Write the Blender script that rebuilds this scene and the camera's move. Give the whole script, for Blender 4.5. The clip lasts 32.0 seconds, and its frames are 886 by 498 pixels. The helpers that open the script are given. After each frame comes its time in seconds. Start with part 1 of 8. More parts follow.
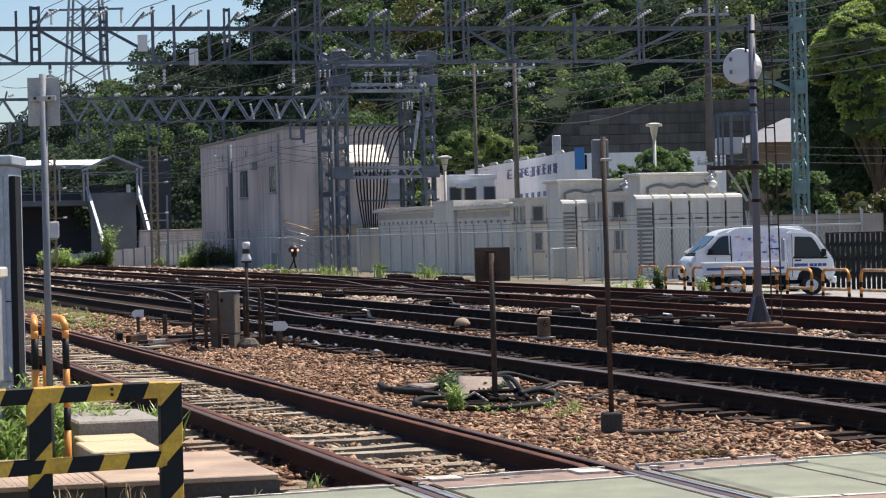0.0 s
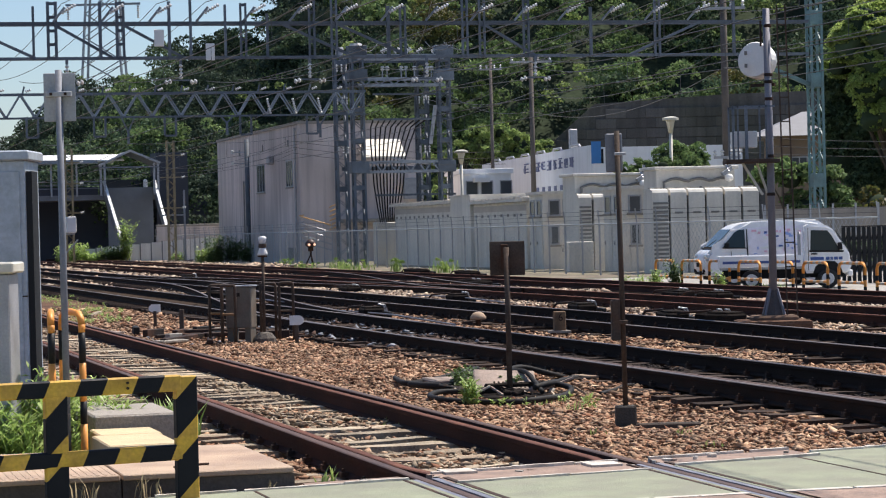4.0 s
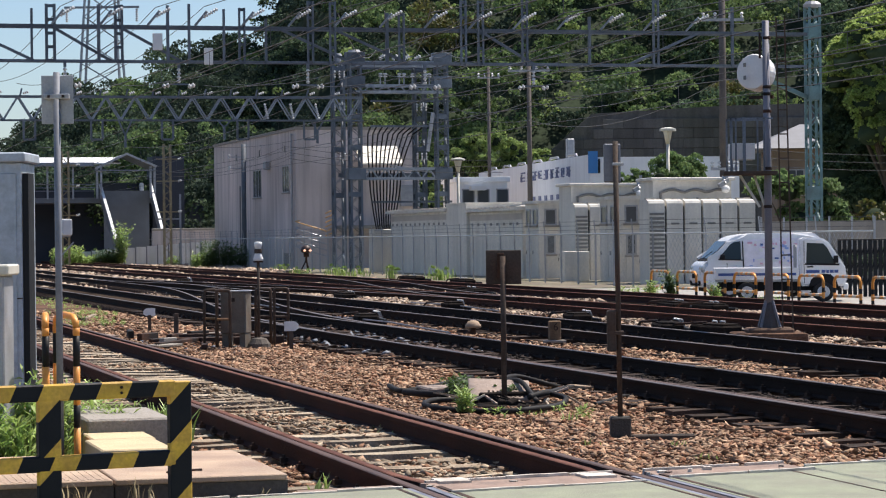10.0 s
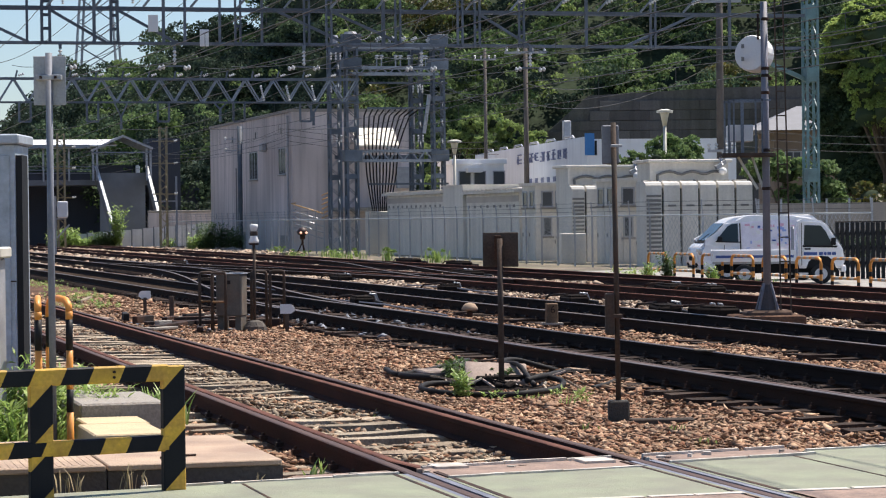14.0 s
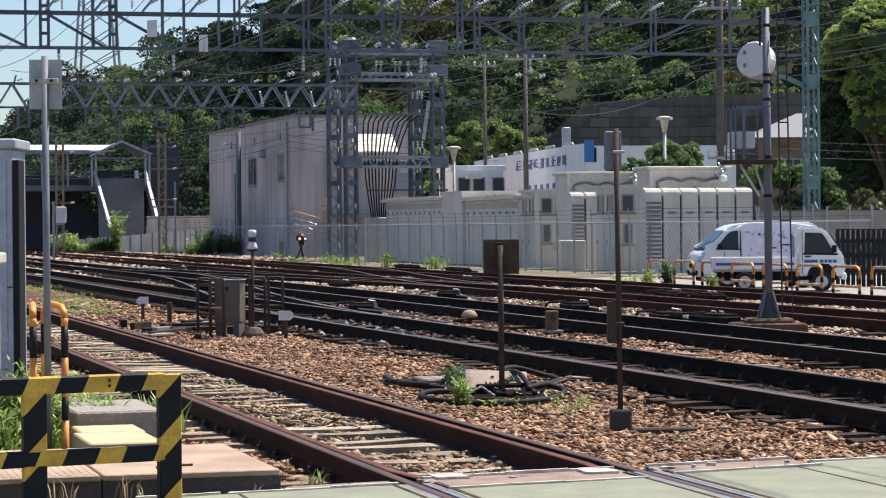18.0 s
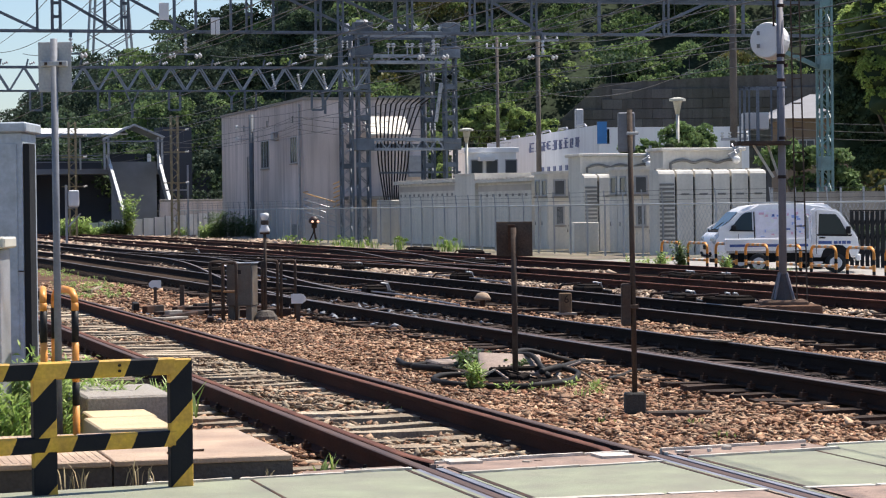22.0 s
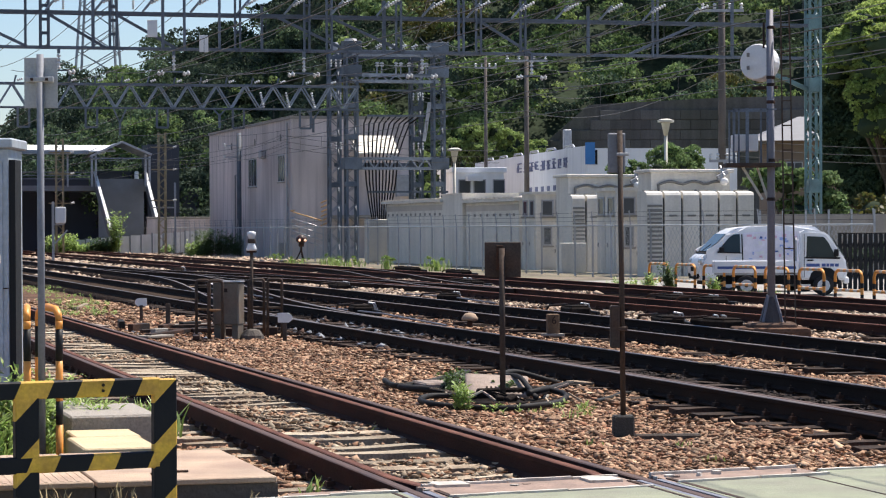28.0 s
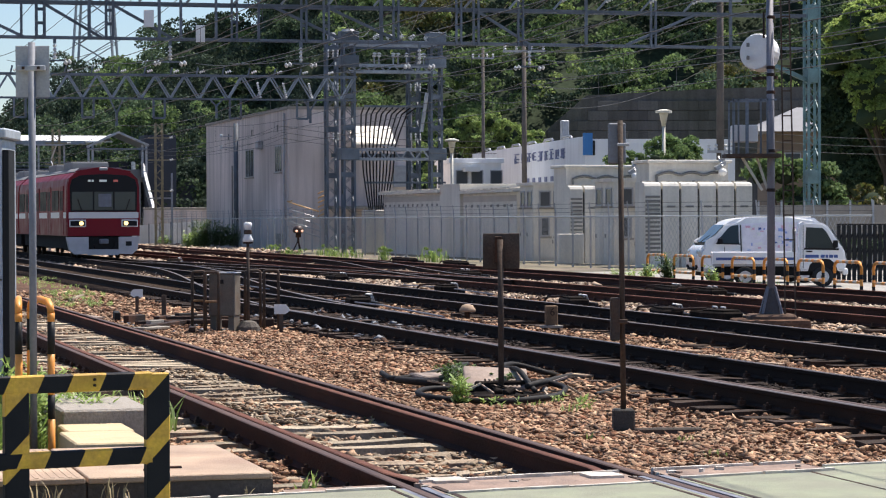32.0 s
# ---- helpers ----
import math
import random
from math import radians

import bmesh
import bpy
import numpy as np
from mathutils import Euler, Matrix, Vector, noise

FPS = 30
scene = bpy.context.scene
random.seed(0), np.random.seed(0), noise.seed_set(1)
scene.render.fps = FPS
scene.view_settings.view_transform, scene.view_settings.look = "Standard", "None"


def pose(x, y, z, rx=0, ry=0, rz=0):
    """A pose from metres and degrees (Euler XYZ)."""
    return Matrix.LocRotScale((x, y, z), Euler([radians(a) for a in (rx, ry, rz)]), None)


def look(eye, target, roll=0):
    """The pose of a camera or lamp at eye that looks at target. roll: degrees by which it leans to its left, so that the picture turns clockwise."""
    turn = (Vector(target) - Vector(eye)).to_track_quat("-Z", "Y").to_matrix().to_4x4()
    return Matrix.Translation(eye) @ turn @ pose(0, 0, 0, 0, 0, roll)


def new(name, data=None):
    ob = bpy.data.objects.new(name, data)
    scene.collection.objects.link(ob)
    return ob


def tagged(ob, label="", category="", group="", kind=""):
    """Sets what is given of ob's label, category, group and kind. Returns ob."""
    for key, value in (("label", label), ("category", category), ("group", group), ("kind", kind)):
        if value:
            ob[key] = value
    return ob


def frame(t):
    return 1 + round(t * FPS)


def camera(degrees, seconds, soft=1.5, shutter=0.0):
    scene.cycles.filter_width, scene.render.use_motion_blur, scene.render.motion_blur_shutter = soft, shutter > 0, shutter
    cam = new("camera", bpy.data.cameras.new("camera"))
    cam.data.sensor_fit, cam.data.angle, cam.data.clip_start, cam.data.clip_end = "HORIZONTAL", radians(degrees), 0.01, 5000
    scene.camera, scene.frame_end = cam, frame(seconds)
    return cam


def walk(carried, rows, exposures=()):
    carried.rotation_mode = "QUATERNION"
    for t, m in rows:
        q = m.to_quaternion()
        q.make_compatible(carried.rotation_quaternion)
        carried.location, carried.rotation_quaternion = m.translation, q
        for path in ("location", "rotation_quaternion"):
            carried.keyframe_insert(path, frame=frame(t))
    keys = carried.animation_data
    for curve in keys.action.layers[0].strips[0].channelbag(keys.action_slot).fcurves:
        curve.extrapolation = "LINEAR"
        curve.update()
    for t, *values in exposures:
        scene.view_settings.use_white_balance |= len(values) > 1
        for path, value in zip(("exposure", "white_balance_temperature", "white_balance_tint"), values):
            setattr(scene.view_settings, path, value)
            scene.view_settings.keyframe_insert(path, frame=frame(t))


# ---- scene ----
cam = camera(19.837, 32.0, 1.15)
walk(cam, [
    (0.0, look((0.001, -0.331, 1.494), (0.553, 99.666, 0.946), -1.325)),
    (0.5, look((0.030, -0.400, 1.498), (0.279, 99.598, 0.972), -1.435)),
    (1.0, look((0.036, -0.425, 1.500), (0.220, 99.575, 1.142), -1.520)),
    (1.5, look((0.030, -0.429, 1.498), (0.218, 99.571, 1.311), -1.504)),
    (2.0, look((0.032, -0.424, 1.498), (0.217, 99.575, 1.236), -1.429)),
    (2.5, look((0.028, -0.398, 1.495), (0.311, 99.601, 1.025), -1.387)),
    (3.0, look((0.025, -0.404, 1.497), (0.177, 99.594, 0.859), -1.370)),
    (3.5, look((0.022, -0.411, 1.494), (-0.073, 99.586, 0.702), -1.473)),
    (5.5, look((0.027, -0.422, 1.497), (-0.030, 99.576, 0.891), -1.103)),
    (6.0, look((0.024, -0.405, 1.499), (0.085, 99.593, 0.867), -1.026)),
    (6.5, look((0.020, -0.385, 1.497), (0.166, 99.612, 0.780), -1.046)),
    (7.0, look((0.021, -0.388, 1.498), (0.133, 99.609, 0.730), -1.046)),
    (7.5, look((0.023, -0.398, 1.498), (0.154, 99.600, 0.866), -1.002)),
    (8.0, look((0.018, -0.386, 1.499), (0.236, 99.613, 0.971), -0.938)),
    (8.5, look((0.016, -0.383, 1.500), (0.197, 99.616, 0.987), -0.867)),
    (9.0, look((0.018, -0.372, 1.499), (0.070, 99.627, 1.060), -0.807)),
    (9.5, look((0.014, -0.376, 1.500), (0.017, 99.623, 1.080), -0.711)),
    (10.0, look((0.013, -0.365, 1.498), (0.072, 99.634, 1.033), -0.626)),
    (10.5, look((0.012, -0.366, 1.498), (0.055, 99.633, 0.985), -0.657)),
    (11.0, look((0.011, -0.353, 1.499), (0.010, 99.646, 0.964), -0.587)),
    (11.5, look((0.014, -0.361, 1.498), (-0.065, 99.637, 0.778), -0.345)),
    (12.0, look((0.016, -0.331, 1.498), (0.011, 99.664, 0.451), -0.215)),
    (12.5, look((0.016, -0.322, 1.498), (0.144, 99.670, 0.240), -0.325)),
    (13.0, look((0.016, -0.313, 1.500), (0.091, 99.680, 0.295), -0.498)),
    (13.5, look((0.012, -0.262, 1.498), (0.086, 99.731, 0.313), -0.552)),
    (14.0, look((0.011, -0.177, 1.500), (0.203, 99.816, 0.327), -0.645)),
    (14.5, look((0.008, -0.134, 1.501), (0.219, 99.859, 0.416), -0.662)),
    (16.5, look((-0.002, 0.073, 1.503), (0.112, 100.069, 0.582), -0.468)),
    (17.0, look((-0.002, 0.067, 1.503), (0.184, 100.063, 0.625), -0.436)),
    (17.5, look((0.001, 0.084, 1.499), (0.193, 100.080, 0.595), -0.461)),
    (18.0, look((-0.002, 0.059, 1.501), (0.241, 100.054, 0.581), -0.488)),
    (18.5, look((-0.004, 0.107, 1.502), (0.189, 100.102, 0.504), -0.614)),
    (19.0, look((-0.002, 0.136, 1.501), (-0.001, 100.129, 0.351), -0.689)),
    (19.5, look((-0.000, 0.179, 1.501), (-0.050, 100.172, 0.308), -0.659)),
    (20.0, look((-0.001, 0.194, 1.502), (-0.091, 100.185, 0.206), -0.584)),
    (20.5, look((-0.004, 0.187, 1.501), (-0.097, 100.177, 0.100), -0.476)),
    (21.0, look((-0.004, 0.208, 1.501), (-0.185, 100.196, -0.007), -0.573)),
    (21.5, look((-0.005, 0.204, 1.502), (-0.369, 100.191, -0.079), -0.710)),
    (22.0, look((-0.000, 0.192, 1.503), (-0.278, 100.178, -0.111), -0.673)),
    (22.5, look((-0.002, 0.238, 1.501), (-0.102, 100.224, -0.166), -0.635)),
    (23.0, look((-0.003, 0.297, 1.503), (-0.057, 100.283, -0.174), -0.633)),
    (23.5, look((-0.007, 0.350, 1.506), (-0.047, 100.335, -0.224), -0.703)),
    (24.0, look((-0.004, 0.350, 1.505), (-0.072, 100.333, -0.320), -0.622)),
    (24.5, look((-0.002, 0.344, 1.503), (-0.027, 100.326, -0.382), -0.502)),
    (25.0, look((-0.004, 0.358, 1.507), (-0.061, 100.340, -0.358), -0.399)),
    (25.5, look((-0.007, 0.353, 1.505), (-0.073, 100.338, -0.235), -0.294)),
    (27.5, look((-0.008, 0.344, 1.505), (0.091, 100.341, 0.664), -0.351)),
    (28.0, look((-0.009, 0.345, 1.507), (0.231, 100.341, 0.660), -0.239)),
    (28.5, look((-0.009, 0.343, 1.507), (0.230, 100.338, 0.621), -0.273)),
    (29.0, look((-0.010, 0.344, 1.507), (0.188, 100.339, 0.528), -0.291)),
    (29.5, look((-0.009, 0.353, 1.504), (0.083, 100.348, 0.451), -0.220)),
    (30.0, look((-0.006, 0.340, 1.504), (-0.016, 100.334, 0.405), -0.322)),
    (30.5, look((-0.007, 0.352, 1.505), (0.014, 100.345, 0.287), -0.358)),
    (31.0, look((-0.003, 0.362, 1.504), (0.088, 100.354, 0.248), -0.395)),
    (31.5, look((-0.005, 0.376, 1.506), (0.195, 100.369, 0.330), -0.441)),
    (32.0, look((-0.015, 0.615, 1.510), (0.335, 100.607, 0.298), -0.212)),
], [(0, 0.42, 6800, 13), (11, 0.44, 6800, 13), (18, 0.54, 6800, 13), (32, 0.57, 6800, 13)])

# ---- light ----
world = bpy.data.worlds.new("sky")
scene.world = world
world.use_nodes = True
wn = world.node_tree.nodes
sky = wn.new("ShaderNodeTexSky")
sky.sky_type, sky.sun_disc = "NISHITA", False
SUN_EL, SUN_AZ = radians(61), radians(52)      # height over the horizon; turn from the y axis towards x
sky.sun_elevation, sky.sun_rotation = SUN_EL, SUN_AZ
sky.air_density, sky.dust_density = 1.0, 0.6
sky.ozone_density = 7.0
world.node_tree.links.new(sky.outputs[0], wn["Background"].inputs[0])
wn["Background"].inputs[1].default_value = 0.1
sun = new("sun", bpy.data.lights.new("sun", "SUN"))
sun.data.energy, sun.data.angle, sun.data.color = 5.0, radians(0.53), (1.0, 0.95, 0.87)
sun.matrix_world = look((60 * math.sin(SUN_AZ) * math.cos(SUN_EL), 60 * math.cos(SUN_AZ) * math.cos(SUN_EL), 60 * math.sin(SUN_EL)), (0, 0, 0))

# ---- building tools ----
TURN = 15.0                                   # the tracks run 15 degrees to the left of the y axis
CT, ST = math.cos(radians(TURN)), math.sin(radians(TURN))


def at(p, q, z=0.0, rz=0.0):
    """A pose in the tracks' frame: p metres across to the right, q metres along."""
    return pose(CT * p - ST * q, ST * p + CT * q, z, 0, 0, TURN + rz)


def thing(name, m, label, category, group="", kind=""):
    ob = new(name)
    ob.empty_display_size = 0.2
    ob.matrix_basis = m
    return tagged(ob, label, category, group, kind)


def mesh_of(name, bm, material, smooth=False):
    bmesh.ops.recalc_face_normals(bm, faces=bm.faces)
    me = bpy.data.meshes.new(name)
    bm.to_mesh(me)
    bm.free()
    me.materials.append(material)
    if smooth:
        me.polygons.foreach_set("use_smooth", [True] * len(me.polygons))
    return me


def part(name, bm, material, parent=None, label="", smooth=False, kind=""):
    ob = new(name, bm if isinstance(bm, bpy.types.Mesh) else mesh_of(name, bm, material, smooth))
    ob.parent = parent
    return tagged(ob, label, kind=kind)


def solo(name, bm, material, m, label, category, group="", kind="", smooth=False):
    """A thing that is one mesh."""
    ob = part(name, bm, material, None, label, smooth)
    ob.matrix_basis = m
    return tagged(ob, "", category, group, kind)


def B():
    return bmesh.new()


def box(bm, x0, x1, y0, y1, z0, z1):
    v = [bm.verts.new((x, y, z)) for z in (z0, z1) for x, y in ((x0, y0), (x1, y0), (x1, y1), (x0, y1))]
    for f in ((0, 3, 2, 1), (4, 5, 6, 7), (0, 1, 5, 4), (1, 2, 6, 5), (2, 3, 7, 6), (3, 0, 4, 7)):
        bm.faces.new([v[i] for i in f])
    return bm


def rbox(x0, x1, y0, y1, z0, z1, r=0.01, seg=1):
    bm = box(B(), x0, x1, y0, y1, z0, z1)
    bmesh.ops.bevel(bm, geom=bm.edges[:], offset=r, segments=seg, affect="EDGES", profile=0.6)
    return bm


def bar(bm, a, b, w, h=None, seg=4, spin=0.0):
    """A straight bar from a to b: a box of w x h, or round with more sides."""
    a, b = Vector(a), Vector(b)
    d = (b - a).normalized()
    side = d.cross(Vector((0, 0, 1)))
    side = side.normalized() if side.length > 1e-4 else Vector((1, 0, 0))
    up = side.cross(d)
    h = w if h is None else h
    rings = []
    for c in (a, b):
        if seg == 4:
            ring = [c + side * (sx * w / 2) + up * (sy * h / 2) for sx, sy in ((-1, -1), (1, -1), (1, 1), (-1, 1))]
        else:
            ring = [c + side * (math.cos(k * 2 * math.pi / seg) * w / 2) + up * (math.sin(k * 2 * math.pi / seg) * h / 2) for k in range(seg)]
        rings.append([bm.verts.new(p) for p in ring])
    n = len(rings[0])
    for k in range(n):
        bm.faces.new((rings[0][k], rings[0][(k + 1) % n], rings[1][(k + 1) % n], rings[1][k]))
    bm.faces.new(rings[0][::-1])
    bm.faces.new(rings[1])
    return bm


def tube(bm, pts, r, seg=8):
    pts = [Vector(p) for p in pts]
    rings = []
    ref = Vector((0.13, 0.37, 0.92)).normalized()
    for i, p in enumerate(pts):
        d = (pts[min(i + 1, len(pts) - 1)] - pts[max(i - 1, 0)]).normalized()
        side = d.cross(ref).normalized()
        up = side.cross(d)
        rr = r[i] if isinstance(r, (list, tuple)) else r
        rings.append([bm.verts.new(p + side * (rr * math.cos(2 * math.pi * k / seg)) + up * (rr * math.sin(2 * math.pi * k / seg))) for k in range(seg)])
    for a, b in zip(rings, rings[1:]):
        for k in range(seg):
            bm.faces.new((a[k], a[(k + 1) % seg], b[(k + 1) % seg], b[k]))
    bm.faces.new(rings[0][::-1])
    bm.faces.new(rings[-1])
    return bm


def lathe(bm, prof, seg=16, c=(0, 0, 0)):
    """prof: (radius, height) from below; closed at both ends."""
    rings = [[bm.verts.new((c[0] + r * math.cos(2 * math.pi * k / seg), c[1] + r * math.sin(2 * math.pi * k / seg), c[2] + z)) for k in range(seg)] for r, z in prof]
    for a, b in zip(rings, rings[1:]):
        for k in range(seg):
            bm.faces.new((a[k], a[(k + 1) % seg], b[(k + 1) % seg], b[k]))
    bm.faces.new(rings[0][::-1])
    bm.faces.new(rings[-1])
    return bm


def prism(bm, poly, lo, hi, axis="y"):
    """poly in the plane across the axis, drawn out from lo to hi."""
    def at3(u, v, w):
        return (u, w, v) if axis == "y" else ((w, u, v) if axis == "x" else (u, v, w))
    a = [bm.verts.new(at3(u, v, lo)) for u, v in poly]
    b = [bm.verts.new(at3(u, v, hi)) for u, v in poly]
    n = len(poly)
    for k in range(n):
        bm.faces.new((a[k], a[(k + 1) % n], b[(k + 1) % n], b[k]))
    bm.faces.new(a[::-1])
    bm.faces.new(b)
    return bm


def np_mesh(name, verts, faces, material):
    """A mesh of equal faces from arrays."""
    me = bpy.data.meshes.new(name)
    nf, k = faces.shape
    me.vertices.add(len(verts))
    me.vertices.foreach_set("co", verts.astype(np.float32).ravel())
    me.loops.add(nf * k)
    me.loops.foreach_set("vertex_index", faces.astype(np.int32).ravel())
    me.polygons.add(nf)
    me.polygons.foreach_set("loop_start", np.arange(0, nf * k, k, dtype=np.int32))
    me.update(calc_edges=True)
    me.validate()
    me.materials.append(material)
    return me


# ---- materials ----
def mat(name, col, rough=0.65, metal=0.0, var=0.22, scale=1.5, bump=0.25, fine=45.0, local=False, island=0.0, rnd=0.0, tint=None, tint_scale=0.6, tint_amount=0.5, streak=0.0, spec=0.5, emit=0.0, through_light=0.0):
    """Painted, mineral or metal surface with stains at two scales; tint is the colour of dirt or rust that lies on it in patches."""
    m = bpy.data.materials.new(name)
    m.use_nodes = True
    nt = m.node_tree
    nd, ln = nt.nodes, nt.links
    bsdf = nd["Principled BSDF"]
    if local:
        src = nd.new("ShaderNodeTexCoord").outputs["Object"]
    else:
        src = nd.new("ShaderNodeNewGeometry").outputs["Position"]
    def tex(sc, detail, stretch=None):
        t = nd.new("ShaderNodeTexNoise")
        t.inputs["Scale"].default_value, t.inputs["Detail"].default_value = sc, detail
        if stretch:
            mp = nd.new("ShaderNodeMapping")
            mp.inputs["Scale"].default_value = stretch
            ln.new(src, mp.inputs[0])
            ln.new(mp.outputs[0], t.inputs[0])
        else:
            ln.new(src, t.inputs[0])
        return t.outputs["Fac"]
    def ramp(fac, lo, hi, a, b):
        r = nd.new("ShaderNodeMapRange")
        r.inputs[1].default_value, r.inputs[2].default_value, r.inputs[3].default_value, r.inputs[4].default_value = lo, hi, a, b
        ln.new(fac, r.inputs[0])
        return r.outputs[0]
    def mul(a, b):
        x = nd.new("ShaderNodeMath")
        x.operation = "MULTIPLY"
        ln.new(a, x.inputs[0])
        ln.new(b, x.inputs[1])
        return x.outputs[0]
    big, small = tex(scale, 5), tex(fine, 3)
    value = mul(ramp(big, 0.3, 0.7, 1 - var, 1 + var), ramp(small, 0.3, 0.7, 1 - var * 0.6, 1 + var * 0.6))
    if streak:
        value = mul(value, ramp(tex(1.0, 4, (2.2, 2.2, 0.12)), 0.42, 0.68, 1.0, 1 - streak))
    if island:
        value = mul(value, ramp(nd.new("ShaderNodeNewGeometry").outputs["Random Per Island"], 0, 1, 1 - island, 1 + island))
    if rnd:
        value = mul(value, ramp(nd.new("ShaderNodeObjectInfo").outputs["Random"], 0, 1, 1 - rnd, 1 + rnd))
    rgb = nd.new("ShaderNodeMix")
    rgb.data_type = "RGBA"
    rgb.inputs[6].default_value = (*col, 1)
    rgb.inputs[7].default_value = (*(tint or col), 1)
    if tint:
        fac = ramp(tex(tint_scale, 6), 0.5 - 0.12, 0.5 + 0.22, 0, tint_amount * 1.6)
        if island:
            x = nd.new("ShaderNodeMath")
            x.operation = "FRACT"
            y = nd.new("ShaderNodeMath")
            y.operation = "MULTIPLY"
            y.inputs[1].default_value = 37.7
            ln.new(nd.new("ShaderNodeNewGeometry").outputs["Random Per Island"], y.inputs[0])
            ln.new(y.outputs[0], x.inputs[0])
            fac = ramp(x.outputs[0], 0, 1, 0, tint_amount)
        ln.new(fac, rgb.inputs[0])
    else:
        rgb.inputs[0].default_value = 0
    vm = nd.new("ShaderNodeVectorMath")
    vm.operation = "SCALE"
    ln.new(rgb.outputs[2], vm.inputs[0])
    ln.new(value, vm.inputs["Scale"])
    ln.new(vm.outputs[0], bsdf.inputs["Base Color"])
    bsdf.inputs["Metallic"].default_value = metal
    bsdf.inputs["Specular IOR Level"].default_value = spec
    ln.new(ramp(big, 0.3, 0.7, max(0.03, rough - 0.1), min(1, rough + 0.1)), bsdf.inputs["Roughness"])
    if bump:
        bp = nd.new("ShaderNodeBump")
        bp.inputs["Strength"].default_value, bp.inputs["Distance"].default_value = bump, 0.02
        ln.new(small, bp.inputs["Height"])
        ln.new(bp.outputs[0], bsdf.inputs["Normal"])
    if emit:
        bsdf.inputs["Emission Color"].default_value = (*col, 1)
        bsdf.inputs["Emission Strength"].default_value = emit
    if through_light:
        out = nd["Material Output"]
        tr = nd.new("ShaderNodeBsdfTranslucent")
        ln.new(vm.outputs[0], tr.inputs[0])
        mx = nd.new("ShaderNodeMixShader")
        mx.inputs[0].default_value = through_light
        ln.new(bsdf.outputs[0], mx.inputs[1])
        ln.new(tr.outputs[0], mx.inputs[2])
        ln.new(mx.outputs[0], out.inputs[0])
    return m


def glass(name, col=(0.03, 0.04, 0.045), rough=0.06):
    """A dark window pane seen from outside."""
    m = mat(name, col, rough, 0, 0.1, 0.5, 0, local=True, spec=0.3)
    m.node_tree.nodes["Principled BSDF"].inputs["IOR"].default_value = 1.5
    return m


BALLAST = mat("ballast_bed", (0.13, 0.075, 0.05), 0.95, spec=0.1, var=0.45, scale=1.2, bump=1.0, fine=24, tint=(0.085, 0.05, 0.036), tint_scale=0.35, tint_amount=0.5)
STONE = mat("ballast_stone", (0.44, 0.3, 0.195), 0.9, spec=0.2, var=0.25, scale=0.7, bump=0.3, fine=60, island=0.42, tint=(0.21, 0.096, 0.055), tint_amount=1.0)
# Black of oily stones and bed also holds the shade beside the rails.
STONE_OILY_SHADED = mat("oily_shaded_stone", (0.04, 0.03, 0.026), 0.9, spec=0.15, var=0.25, scale=0.7, bump=0.3, fine=60, island=0.5, tint=(0.016, 0.013, 0.012), tint_amount=0.9)
STONE_TAN = mat("tan_grey_stone", (0.4, 0.33, 0.24), 0.9, spec=0.2, var=0.25, scale=0.7, bump=0.3, fine=60, island=0.42, tint=(0.2, 0.13, 0.085), tint_amount=0.9)
OILY_SHADED_BED = mat("oily_shaded_bed", (0.02, 0.016, 0.014), 0.95, spec=0.1, var=0.4, scale=1.2, bump=0.9, fine=24)
STONE_PALE = mat("pale_stone", (0.5, 0.4, 0.3), 0.85, var=0.2, scale=0.7, bump=0.3, fine=60, island=0.4, tint=(0.32, 0.2, 0.13), tint_amount=0.9)
GROUND = mat("bare_ground", (0.2, 0.165, 0.12), 0.95, var=0.35, scale=0.8, bump=0.8, fine=12, tint=(0.09, 0.1, 0.045), tint_scale=0.2, tint_amount=0.5)
ROAD = mat("green_road_coat", (0.25, 0.272, 0.19), 0.85, var=0.14, scale=3.5, bump=0.35, fine=140, tint=(0.2, 0.19, 0.155), tint_scale=2.6, tint_amount=0.45)
RUST = mat("rusty_rail_side", (0.066, 0.03, 0.023), 0.9, 0.0, spec=0.12, var=0.35, scale=2.0, bump=0.5, fine=60, tint=(0.022, 0.014, 0.012), tint_scale=0.5)
RUST_DARK = mat("black_rail_side", (0.03, 0.019, 0.015), 0.9, 0.0, spec=0.1, var=0.35, scale=2.0, bump=0.4, fine=60)
RAIL_TOP = mat("rail_head_steel", (0.125, 0.1, 0.09), 0.55, 0.25, var=0.2, scale=1.2, bump=0.05, fine=80)
RAIL_RUSTY_TOP = mat("rusty_rail_head", (0.135, 0.062, 0.046), 0.8, 0.0, spec=0.1, var=0.3, scale=2.0, bump=0.2, fine=80)
SLEEPER = mat("weathered_sleeper_wood", (0.4, 0.335, 0.25), 0.95, spec=0.15, var=0.4, scale=3, bump=0.8, fine=50, rnd=0.35, tint=(0.15, 0.1, 0.07), tint_scale=1.2)
SLEEPER_DARK = mat("oily_sleeper", (0.05, 0.036, 0.029), 0.9, spec=0.12, var=0.4, scale=3, bump=0.8, fine=50, rnd=0.3)
IRON = mat("dark_iron", (0.028, 0.022, 0.02), 0.75, 0.0, spec=0.2, var=0.35, scale=4, bump=0.3, tint=(0.1, 0.045, 0.025), tint_scale=3, tint_amount=0.5)
RUSTY_POST = mat("brown_rusty_steel", (0.075, 0.06, 0.05), 0.8, 0.0, spec=0.2, var=0.3, scale=5, bump=0.3, tint=(0.1, 0.055, 0.035), tint_scale=4, tint_amount=0.4)
